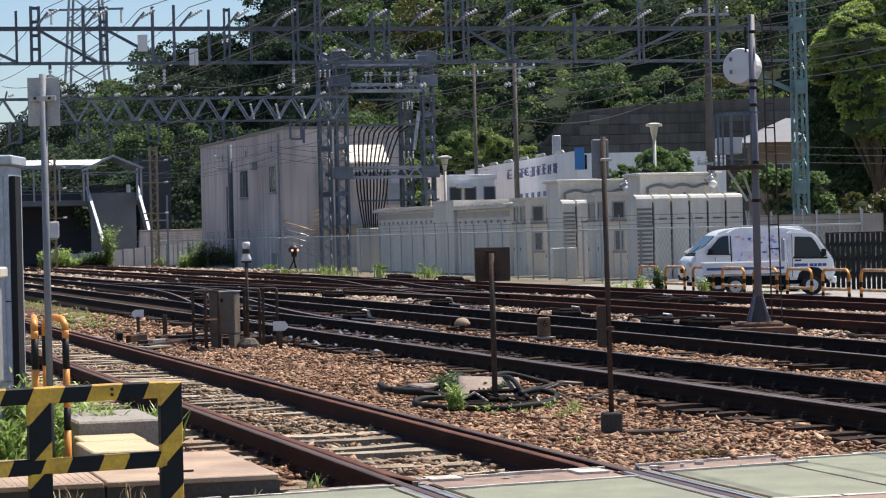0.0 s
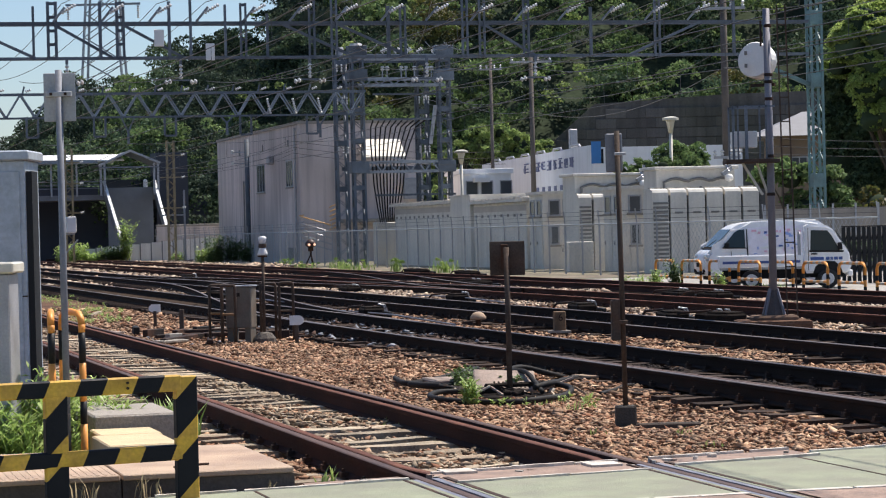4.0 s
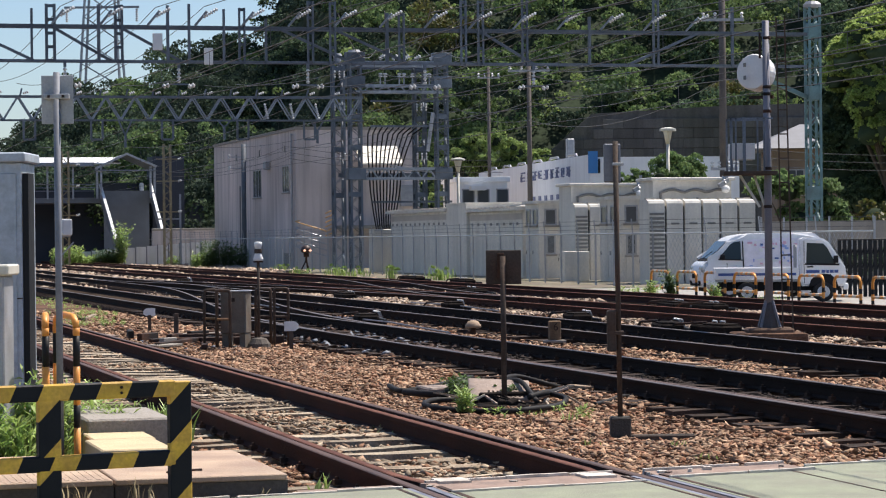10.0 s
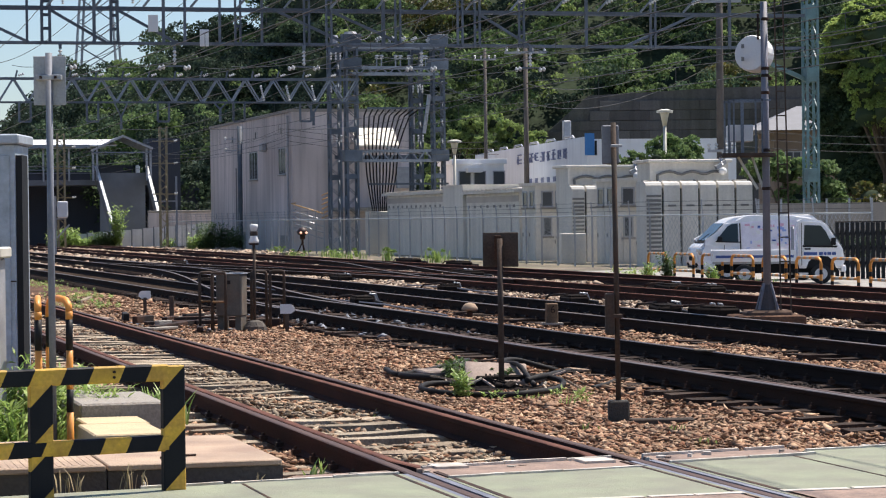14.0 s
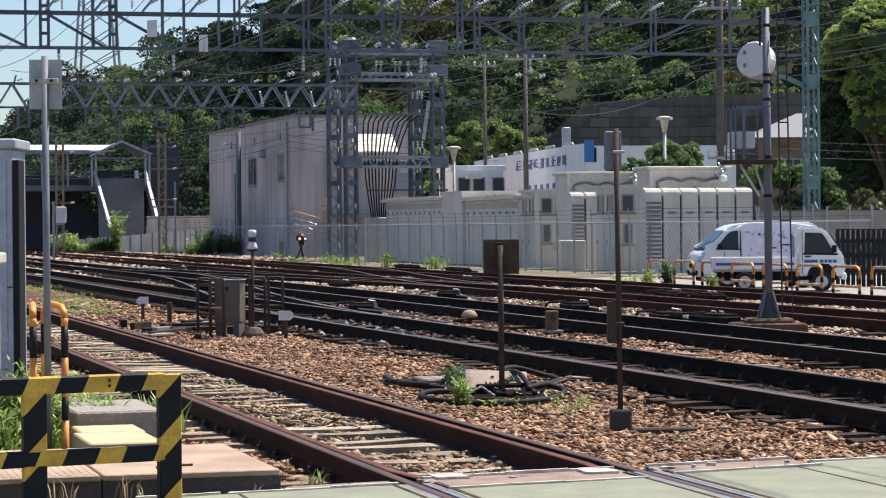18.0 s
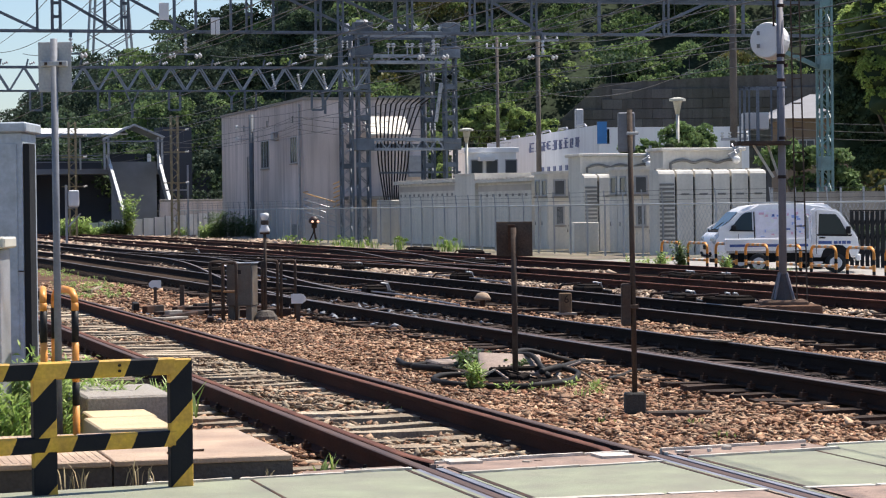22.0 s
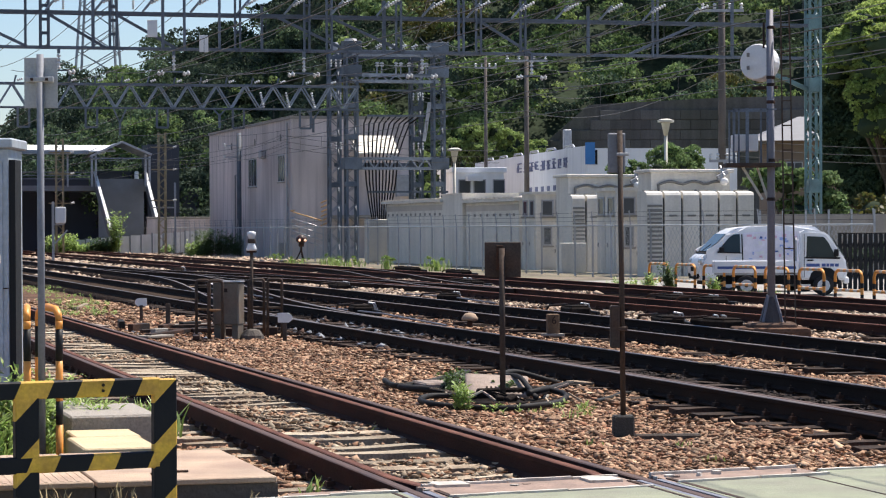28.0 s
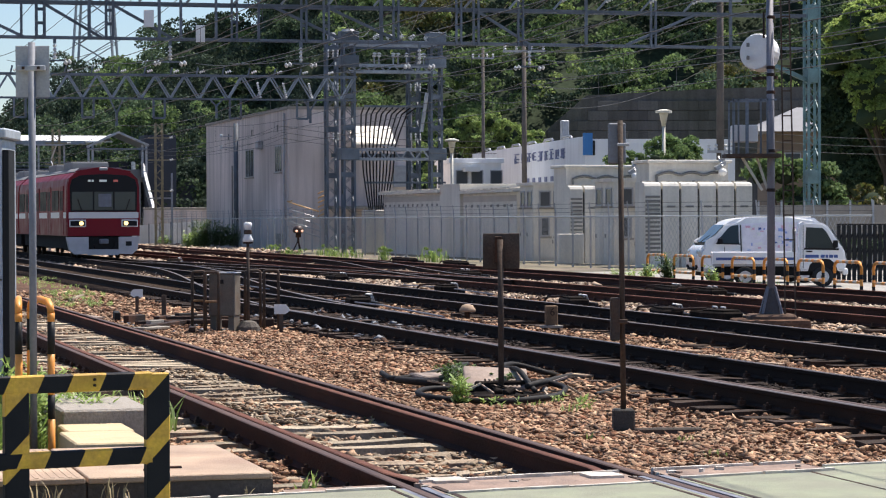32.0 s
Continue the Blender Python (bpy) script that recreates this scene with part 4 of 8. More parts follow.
def hill_height(x, y):
    """The wooded hill: high to the right, a low spur to the left."""
    b = x / max(y, 1.0)
    k = max(0.0, min(1.0, (y - 196) / 75.0))
    steep = skyline(b) if b < -0.073 else 0.088 + 0.115 * min(1.0, (b + 0.073) / 0.03)
    top = min(44.0, max(0.0, steep * 262 - 5.0))
    return -0.25 + top * (k ** 0.8) + 1.5 * noise.noise(Vector((x * 0.06, y * 0.06, 0)))


def hillside():
    bm = B()
    rows = []
    for y in np.arange(194, 330, 5.0):
        rows.append([bm.verts.new((b * y, y, hill_height(b * y, y) - (0.8 if y < 196 else 0))) for b in np.arange(-0.186, 0.4, 0.012)])
    for a, b in zip(rows, rows[1:]):
        for k in range(len(a) - 1):
            bm.faces.new((a[k], a[k + 1], b[k + 1], b[k]))
    ob = part("hillside", bm, FLOOR_AND_CORE, None, "steep dark hillside under the trees", True)
    tagged(ob, "", "hillside", kind="structure")
    rng = np.random.default_rng(3)
    groups = {"s": ([], []), "d": ([], []), "m": ([], []), "r": ([], []), "b": ([], [])}

    def clump(key, x, y, z, r):
        if z + 0.75 * r < 1.5 + y * (skyline(x / y) + rng.normal() * 0.0012):
            groups[key][0].append((x, y, z))
            groups[key][1].append(r)
    for y in np.arange(198, 280, 5.0):
        for b in np.arange(-0.184, 0.22, 0.0165):
            bb = b + rng.uniform(-0.009, 0.009)
            yy = y + rng.uniform(-3, 3)
            h = hill_height(bb * yy, yy)
            if (h < 0.8 and y > 215) or (b > -0.04 and y > 236):
                continue
            if 0.03 < bb < 0.2 and yy < 205:
                continue
            big = rng.uniform(2.0, 4.2)
            pick = rng.random()
            # Left spur takes mostly the shade-coloured leaves; crowns to the right vary at random.
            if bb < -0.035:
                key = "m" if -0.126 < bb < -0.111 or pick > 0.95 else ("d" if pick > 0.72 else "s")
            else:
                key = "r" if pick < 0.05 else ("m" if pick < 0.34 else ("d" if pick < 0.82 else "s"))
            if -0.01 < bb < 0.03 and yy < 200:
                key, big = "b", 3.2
            for k in range(int(rng.integers(8, 13))):
                a = rng.uniform(0, 2 * math.pi)
                clump(key, bb * yy + math.cos(a) * big * rng.uniform(0.15, 0.95), yy + math.sin(a) * big * 0.6, h + 0.6 + rng.uniform(0, 1.35) * big, big * rng.uniform(0.22, 0.44))
            # sprigs on the crowns, their sunlight put in by a brighter leaf colour
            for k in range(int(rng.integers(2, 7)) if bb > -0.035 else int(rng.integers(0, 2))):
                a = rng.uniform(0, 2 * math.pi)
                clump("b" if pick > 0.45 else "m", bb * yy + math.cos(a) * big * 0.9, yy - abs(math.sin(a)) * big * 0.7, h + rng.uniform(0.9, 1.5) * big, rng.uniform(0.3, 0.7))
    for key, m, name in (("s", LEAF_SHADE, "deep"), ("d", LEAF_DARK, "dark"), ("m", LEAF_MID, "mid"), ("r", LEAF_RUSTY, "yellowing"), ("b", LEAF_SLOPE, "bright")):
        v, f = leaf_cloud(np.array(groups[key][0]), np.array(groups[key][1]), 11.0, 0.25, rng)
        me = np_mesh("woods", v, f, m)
        tagged(part("woods", me, None, None, {"deep": "blue-green woods on the low spur, shade and haze put into the leaf colour", "dark": "dense dark green woods covering the hillside", "mid": "mid-green tree crowns and sprigs on the hillside, sunlight put into the colour", "bright": "bright green bushes and sunlit-coloured sprigs on the hillside", "yellowing": "yellowish tree crowns among the hillside woods"}[name]), "", "woods", kind="stuff")


hillside()


def tree(name, m, clumps, trunk_h, trunk_r, leaf, per_m2, size, seed, label, category="tree", limbs=True, inner=0.42):
    """Trunk, limbs and a crown of leaf clumps given as (x, y, z, radius)."""
    ob = thing(name, m, label, category)
    rng = np.random.default_rng(seed)
    if trunk_h:
        bm = B()
        tube(bm, [(0, 0, -0.1), (0.05, 0, trunk_h * 0.4), (-0.04, 0.05, trunk_h)], [trunk_r, trunk_r * 0.8, trunk_r * 0.5], 9)
        for c in clumps[:8] if limbs else ():
            tube(bm, [(0, 0, trunk_h * 0.75), (c[0] * 0.5, c[1] * 0.5, (trunk_h + c[2]) / 2), (c[0] * 0.9, c[1] * 0.9, c[2])], [trunk_r * 0.4, trunk_r * 0.25, trunk_r * 0.1], 6)
        part("trunk", bm, BARK, ob)
    cs, rs = [], []
    for x, y, z, r in clumps:
        for k in range(9):
            d = rng.normal(size=3)
            d /= np.linalg.norm(d)
            cs.append((x + d[0] * r * 0.62, y + d[1] * r * 0.62, z + d[2] * r * 0.55))
            rs.append(r * rng.uniform(0.3, 0.52))
    v, f = leaf_cloud(np.array(cs), np.array(rs), per_m2, size, rng)
    part("crown", np_mesh("crown", v, f, leaf), None, ob)
    # Dark solid blobs put the shade inside the crown into colour.
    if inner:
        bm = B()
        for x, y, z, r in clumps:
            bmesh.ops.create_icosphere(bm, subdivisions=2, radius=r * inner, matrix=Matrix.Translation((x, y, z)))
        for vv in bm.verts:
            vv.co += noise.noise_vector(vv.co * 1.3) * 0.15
        part("inner_foliage", bm, FLOOR_AND_CORE, ob, "solid dark crown core, inner shade put into its colour", True)
    return ob


def domed_tree(name, m, lobes, trunk_h, trunk_r, leaf, per_m2, size, seed, label):
    """A broadleaf tree whose crown is made of domed lobes, each set with small tufts of leaves over a dark core that
    holds the inner shade in its colour.
    """
    ob = thing(name, m, label, "tree")
    rng = np.random.default_rng(seed)
    bm = tube(B(), [(0, 0, -0.1), (0.08, 0, trunk_h * 0.5), (-0.05, 0.05, trunk_h)], [trunk_r, trunk_r * 0.8, trunk_r * 0.55], 9)
    for x, y, z, r in lobes:
        tube(bm, [(0, 0, min(trunk_h, z) * 0.8), (x * 0.5, y * 0.5, (trunk_h + z) / 2 - 0.4), (x * 0.95, y * 0.95, z - r * 0.2)], [trunk_r * 0.4, trunk_r * 0.25, trunk_r * 0.1], 6)
    part("trunk", bm, BARK, ob)
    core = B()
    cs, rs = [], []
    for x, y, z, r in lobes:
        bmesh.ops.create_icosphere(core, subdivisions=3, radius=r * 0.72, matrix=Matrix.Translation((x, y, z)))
        n = int(105 * r * r)
        for k in range(n):
            d = rng.normal(size=3)
            d /= np.linalg.norm(d)
            d[2] = abs(d[2]) if rng.random() < 0.6 else d[2]
            t = r * rng.uniform(0.14, 0.25)
            cs.append((x + d[0] * r * 0.84, y + d[1] * r * 0.84, z + d[2] * r * 0.74))
            rs.append(t)
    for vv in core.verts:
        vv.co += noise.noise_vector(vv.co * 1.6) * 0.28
    part("inner_foliage", core, LEAF_DARK, ob, "solid dark crown core, inner shade put into its colour", True)
    v, f = leaf_cloud(np.array(cs), np.array(rs), per_m2, size, rng, 0.75, 1.8)
    part("crown", np_mesh("crown", v, f, leaf), None, ob)
    return ob


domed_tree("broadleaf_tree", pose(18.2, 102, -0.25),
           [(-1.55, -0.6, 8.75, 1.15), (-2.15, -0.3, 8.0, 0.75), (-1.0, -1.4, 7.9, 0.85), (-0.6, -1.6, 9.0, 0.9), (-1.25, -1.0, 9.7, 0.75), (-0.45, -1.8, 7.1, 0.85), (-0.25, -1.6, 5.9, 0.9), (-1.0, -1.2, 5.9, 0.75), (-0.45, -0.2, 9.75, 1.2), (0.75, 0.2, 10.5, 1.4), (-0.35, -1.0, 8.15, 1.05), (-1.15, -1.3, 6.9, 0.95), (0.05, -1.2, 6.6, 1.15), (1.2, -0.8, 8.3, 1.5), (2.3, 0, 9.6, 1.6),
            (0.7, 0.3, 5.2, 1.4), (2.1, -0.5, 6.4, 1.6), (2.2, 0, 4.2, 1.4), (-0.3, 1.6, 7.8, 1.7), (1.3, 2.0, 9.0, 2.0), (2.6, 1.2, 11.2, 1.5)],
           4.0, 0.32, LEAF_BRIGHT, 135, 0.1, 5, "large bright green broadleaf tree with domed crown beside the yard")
# Lower-left crown as a second tree; dark leaves put its shade into colour.
domed_tree("dark_lower_crown", pose(17.1, 104.5, -0.25),
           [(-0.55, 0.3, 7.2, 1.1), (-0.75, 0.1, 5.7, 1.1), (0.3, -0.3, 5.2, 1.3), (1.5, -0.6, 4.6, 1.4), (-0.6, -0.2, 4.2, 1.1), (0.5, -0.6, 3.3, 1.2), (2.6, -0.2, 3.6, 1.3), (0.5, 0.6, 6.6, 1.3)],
           3.0, 0.22, LEAF_DARK, 90, 0.13, 15, "dark lower-left part of the large crown, shade put into its leaf colour")
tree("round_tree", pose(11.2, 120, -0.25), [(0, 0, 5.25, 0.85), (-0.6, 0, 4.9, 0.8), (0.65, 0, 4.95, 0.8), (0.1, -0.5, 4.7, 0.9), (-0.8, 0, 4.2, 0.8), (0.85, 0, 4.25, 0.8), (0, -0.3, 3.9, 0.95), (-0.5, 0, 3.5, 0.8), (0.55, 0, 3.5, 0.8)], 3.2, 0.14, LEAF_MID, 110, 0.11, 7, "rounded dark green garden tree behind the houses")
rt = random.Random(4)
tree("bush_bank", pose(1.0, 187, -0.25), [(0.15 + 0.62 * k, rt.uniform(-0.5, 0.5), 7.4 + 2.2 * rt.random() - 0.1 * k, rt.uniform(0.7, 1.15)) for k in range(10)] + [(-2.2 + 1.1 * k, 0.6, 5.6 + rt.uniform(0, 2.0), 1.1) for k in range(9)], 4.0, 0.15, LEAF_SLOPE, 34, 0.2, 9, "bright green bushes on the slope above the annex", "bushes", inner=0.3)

# ---- things beside the crossing ----
def striped(name, period, slope, phase, share, along_x=1.0):
    """Slanting yellow and black warning stripes, painted on steel, with rusty chips."""
    m = mat(name, (0.68, 0.41, 0.06), 0.6, spec=0.2, var=0.2, scale=6, bump=0.12, local=True, tint=(0.3, 0.15, 0.07), tint_scale=9, tint_amount=0.35)
    nt = m.node_tree
    nd, ln = nt.nodes, nt.links
    tc = nd.new("ShaderNodeTexCoord")
    sp = nd.new("ShaderNodeSeparateXYZ")
    ln.new(tc.outputs["Object"], sp.inputs[0])
    zs = nd.new("ShaderNodeMath")
    zs.operation = "MULTIPLY_ADD"
    zs.inputs[1].default_value, zs.inputs[2].default_value = slope, phase + 10 * period
    ln.new(sp.outputs[2], zs.inputs[0])
    d = nd.new("ShaderNodeMath")
    d.operation = "MULTIPLY_ADD"
    d.inputs[1].default_value = along_x
    ln.new(sp.outputs[0], d.inputs[0])
    ln.new(zs.outputs[0], d.inputs[2])
    k = nd.new("ShaderNodeMath")
    k.operation = "DIVIDE"
    k.inputs[1].default_value = period
    ln.new(d.outputs[0], k.inputs[0])
    fr = nd.new("ShaderNodeMath")
    fr.operation = "FRACT"
    ln.new(k.outputs[0], fr.inputs[0])
    gt = nd.new("ShaderNodeMath")
    gt.operation = "LESS_THAN"
    gt.inputs[1].default_value = share
    ln.new(fr.outputs[0], gt.inputs[0])
    bsdf = nd["Principled BSDF"]
    old = bsdf.inputs["Base Color"].links[0].from_socket
    mx = nd.new("ShaderNodeMix")
    mx.data_type = "RGBA"
    mx.inputs[7].default_value = (0.009, 0.01, 0.014, 1)
    ln.new(gt.outputs[0], mx.inputs[0])
    ln.new(old, mx.inputs[6])
    ln.new(mx.outputs[2], bsdf.inputs["Base Color"])
    return m


STRIPES_TOP = striped("warning_stripes_top", 0.337, -0.45, 0.305 + 0.3, 0.47)
STRIPES_MIDDLE = striped("warning_stripes_middle", 0.337, -0.45, 0.272 + 0.12, 0.55)
STRIPES_POST = striped("warning_stripes_post", 0.35, 1.0, -0.065, 0.63, -1.0)
fence = thing("crossing_barrier_fence", pose(-1.5, 14.02, 0, 0, 0, 27), "low crossing fence with slanting yellow and black stripes", "fence")
for k, x in enumerate((0.0, -0.77, -2.0)):
    part("post", rbox(x - 0.065, x + 0.065, -0.065, -0.01, -0.15, 0.7, 0.006), STRIPES_POST, fence)
part("top_board", rbox(-2.6, -0.03, -0.0675, -0.005, 0.615, 0.708, 0.008), STRIPES_TOP, fence)
part("middle_board", rbox(-2.6, -0.03, -0.0675, -0.012, 0.225, 0.312, 0.008), STRIPES_MIDDLE, fence)
for x, z in ((-0.355, 0.678), (-0.355, 0.648)):
    bm = B()
    lathe(bm, [(0.008, 0), (0.008, 0.01)], 8)
    bmesh.ops.transform(bm, matrix=pose(x, -0.0675, z, 90), verts=bm.verts)
    part("bolt", bm, IRON, fence)

COVER = mat("pink_brown_cover_plate", (0.47, 0.345, 0.245), 0.8, var=0.15, scale=3, bump=0.4, fine=90, tint=(0.3, 0.2, 0.15), tint_scale=2)
TROUGH = mat("dark_trough_concrete", (0.1, 0.085, 0.072), 0.9, var=0.25, scale=3, bump=0.5)
trough = thing("cable_trough", at(0, 0), "concrete cable trough with pinkish ribbed cover plates", "cable trough")
for a, b in ((1.88, 2.9), (0.9, 1.87), (-0.4, 0.89)):
    part("side_wall", box(B(), a, b, 14.34, 14.44, -0.12, 0.075), TROUGH, trough)
    part("side_wall", box(B(), a, b, 16.05, 16.15, -0.12, 0.075), TROUGH, trough)
    bm = rbox(a, b - 0.006, 14.32, 16.15, 0.078, 0.112, 0.006)
    cover = part("cover_plate", bm, COVER, trough)
    for k in range(int((b - a) / 0.045) if a < 1.8 else 0):
        part("rib", box(B(), a + 0.02 + k * 0.045, a + 0.042 + k * 0.045, 14.36, 16.1, 0.112, 0.1145), COVER, cover)
part("side_wall", box(B(), 2.82, 2.895, 14.445, 16.04, -0.12, 0.075), TROUGH, trough)
for x in (1.2, 1.3):
    bm = B()
    tube(bm, [(x + 1.02, 14.6 + 0.9 * (x - 1.2), 0.12), (x + 1.15, 14.61 + 0.9 * (x - 1.2), 0.12)], 0.007, 6)
    part("lift_bar", bm, IRON, trough)
slab = thing("concrete_slab", at(2.2, 17.2, 0), "sunlit pale yellow concrete cover slabs", "concrete slab")
part("slab", rbox(-0.14, 0.34, -0.85, 0.06, -0.1, 0.12, 0.01), mat("sunlit_cream_concrete", (0.56, 0.44, 0.27), 0.85, var=0.12, scale=3, bump=0.3), slab)
part("slab", rbox(-0.08, 0.36, 0.07, 0.66, -0.1, 0.12, 0.01), bpy.data.materials["sunlit_cream_concrete"], slab)
solo("concrete_box", rbox(-0.2, 0.42, -0.6, 0.6, -0.2, 0.21, 0.015), OLD_CONCRETE, at(2.36, 18.55, 0), "weathered grey concrete pit box beside the track", "concrete box")
solo("concrete_box", rbox(-0.3, 0.3, -0.5, 0.5, -0.2, 0.12, 0.015), OLD_CONCRETE, at(2.3, 20.4, 0), "weathered grey concrete pit box beside the track", "concrete box")

pole = thing("sign_pole", pose(-2.665, 17.35, -0.05), "slim grey steel pole with a blank grey plate", "sign pole")
part("pole", tube(B(), [(0, 0, 0), (0, 0, 2.73)], 0.024, 12), GALV_DARK, pole, smooth=True)
part("plate", rbox(-0.112, 0.112, 0.03, 0.036, 2.37, 2.71, 0.003), GALV, pole, "blank grey metal plate")
for z in (2.56,):
    part("clamp", rbox(-0.09, 0.09, -0.035, 0.03, z - 0.018, z + 0.018, 0.004), GALV, pole)
for x in (-0.05, 0.05):
    part("bolt", box(B(), x - 0.009, x + 0.009, -0.05, -0.035, 2.551, 2.569), IRON, pole)

bands = [(-0.12, 0.3, ORANGE), (0.3, 0.46, BLACK), (0.46, 0.73, ORANGE), (0.73, 0.945, BLACK), (0.945, 1.0, ORANGE)]
for hx, far in ((-2.77, -0.09), (-2.555, -0.225)):
    hoop = thing("hoop_barrier", pose(hx, 17.4, -0.11), "orange and black steel hoop barrier among weeds", "hoop barrier", "hoop barriers by the crossing")
    for x, y in ((0, 0), (far, 0.55)):
        for a, b, m in bands:
            part("leg_band", tube(B(), [(x, y, a), (x, y, b)], 0.025, 10), m, hoop, smooth=True)
    part("top_bow", tube(B(), [(far * f, 0.55 * f, z) for f, z in ((0, 1.0), (0.04, 1.045), (0.15, 1.075), (0.5, 1.085), (0.85, 1.075), (0.96, 1.045), (1, 1.0))], 0.0252, 10), ORANGE, hoop, smooth=True)

CAB_GREY = mat("zinc_cabinet", (0.42, 0.47, 0.52), 0.5, 0.25, var=0.16, scale=5, bump=0.1, fine=25)
cab = thing("equipment_cabinet", pose(-4.58, 27.4, -0.25), "tall blue-grey galvanised equipment cabinet", "cabinet")
part("body", rbox(-1.5, 0.0, 0, 0.9, 0.0, 2.62, 0.012), CAB_GREY, cab)
part("roof", rbox(-1.56, 0.05, -0.06, 0.96, 2.62, 2.73, 0.015), CAB_GREY, cab, "overhanging cabinet roof")
part("door", rbox(-1.35, -0.06, -0.02, -0.002, 0.25, 2.5, 0.006), CAB_GREY, cab)
part("seam", box(B(), -1.4, 0.0, -0.012, -0.001, 1.12, 1.135), IRON, cab)
part("side_post", box(B(), 0.004, 0.07, 0.02, 0.4, 0.0, 2.5), BLACK, cab, "black strip along the right side")
CREAM = mat("cream_steel", (0.6, 0.58, 0.5), 0.5, var=0.08, scale=4, bump=0.1)
box2 = thing("relay_box", pose(-3.42, 17.4, -0.1), "cream steel relay box with flat lid", "relay box")
part("body", rbox(-0.3, 0.36, 0, 0.4, 0, 1.36, 0.01), GALV, box2)
part("lid", rbox(-0.34, 0.4, -0.04, 0.44, 1.362, 1.44, 0.012), CREAM, box2, "cream lid")


def blades(n, h, spread, rng, width=0.02):
    """Bent grass or weed blades as narrow strips."""
    V, F = [], []
    for k in range(n):
        a, r = rng.uniform(0, 6.283), spread * rng.uniform(0, 1) ** 0.7
        x, y = r * math.cos(a), r * math.sin(a)
        hh = h * rng.uniform(0.45, 1.0)
        lean = rng.uniform(0.1, 0.75) * hh
        d = rng.uniform(0, 6.283)
        dx, dy = math.cos(d) * lean, math.sin(d) * lean
        sx, sy = -math.sin(d) * width, math.cos(d) * width
        b = len(V)
        V += [(x - sx, y - sy, 0), (x + sx, y + sy, 0), (x + dx * 0.35 + sx, y + dy * 0.35 + sy, hh * 0.6), (x + dx * 0.35 - sx, y + dy * 0.35 - sy, hh * 0.6), (x + dx + sx * 0.1, y + dy + sy * 0.1, hh * 0.95), (x + dx - sx * 0.1, y + dy - sy * 0.1, hh * 0.95)]
        F += [(b, b + 1, b + 2, b + 3), (b + 3, b + 2, b + 4, b + 5)]
    return np.array(V), np.array(F)


WEED = mat("fresh_weed_green", (0.24, 0.37, 0.09), 0.5, var=0.2, scale=4, bump=0, island=0.35, tint=(0.38, 0.46, 0.16), tint_amount=0.7, through_light=0.35)
DRY = mat("dry_grass", (0.42, 0.33, 0.18), 0.8, var=0.2, scale=4, bump=0, island=0.3)


def weed(m, n, h, spread, seed, label, material=None, width=0.02, category="weeds", leafy=0):
    rng = random.Random(seed)
    v, f = blades(n, h, spread, rng, width)
    if leafy:
        r2 = np.random.default_rng(seed)
        c = np.array([(r2.normal() * spread * 0.5, r2.normal() * spread * 0.5, h * r2.uniform(0.25, 0.9)) for k in range(leafy)])
        lv, lf = leaf_cloud(c, np.full(leafy, h * 0.16), 260 / max(h, 0.2), 0.075, r2)
        f = np.concatenate([f, lf + len(v)])
        v = np.concatenate([v, lv])
    ob = part("weed_clump", np_mesh("weed_clump", v, f, material or WEED), None, None, label)
    ob.matrix_basis = m
    return tagged(ob, "", category, "weeds along the tracks", "stuff")


for k, (x, y, n, h, sp) in enumerate(((-2.98, 19.2, 120, 0.5, 0.24), (-3.15, 18.3, 90, 0.5, 0.2), (-2.95, 17.0, 60, 0.55, 0.14), (-2.75, 17.7, 50, 0.4, 0.12), (-3.0, 17.9, 90, 0.6, 0.12))):
    weed(pose(x, y, -0.2), n, h, sp, 1 + k, "lush green grassy weeds beside the crossing", None, 0.0065)
weed(pose(-2.3, 20.6, -0.2), 90, 0.4, 0.25, 5, "low green weeds beside the concrete boxes", None, 0.012)
weed(at(2.0, 14.2, -0.02), 14, 0.17, 0.14, 6, "dry grass stalks at the trough's foot", DRY, 0.004)
weed(at(1.65, 14.1, -0.02), 12, 0.15, 0.16, 7, "dry grass stalks at the trough's foot", DRY, 0.004)
weed(at(2.75, 14.22, -0.02), 6, 0.1, 0.06, 8, "dry grass stalks at the trough's foot", DRY, 0.004)
weed(at(3.25, 15.05, -0.1), 14, 0.16, 0.07, 9, "small green weed by the rail", None, 0.008)

# ---- things between the first two tracks ----
post = thing("signal_post", pose(1.52, 21.2, -0.22), "rusty brown steel post on a concrete block", "signal post")
part("base_block", rbox(-0.088, 0.088, -0.09, 0.09, 0, 0.175, 0.012), mat("dark_base_concrete", (0.062, 0.056, 0.047), 0.9, bump=0.5), post, "dark concrete block")
part("pole", tube(B(), [(0, 0, 0.17), (-0.02, 0, 2.52)], 0.023, 10), RUSTY_POST, post, smooth=True)
part("top_case", rbox(-0.115, 0.028, 0.026, 0.09, 2.17, 2.5, 0.01), GALV_DARK, post, "weathered small case")
part("top_clamp", rbox(-0.05, 0.05, -0.05, -0.03, 2.31, 2.335, 0.004), GALV, post)
part("lower_case", rbox(-0.105, -0.028, -0.05, 0.06, 0.73, 1.08, 0.01), RUSTY_POST, post, "rusty narrow box")
part("clamp", rbox(-0.045, 0.035, -0.052, 0.03, 0.87, 0.905, 0.004), RUSTY_POST, post)
post2 = thing("plate_post", pose(0.64, 25.5, -0.22), "rusty brown post with a square plate turned away", "sign post")
part("pole", tube(B(), [(0, 0, 0), (-0.005, 0, 1.52)], 0.03, 10), RUSTY_POST, post2, smooth=True)
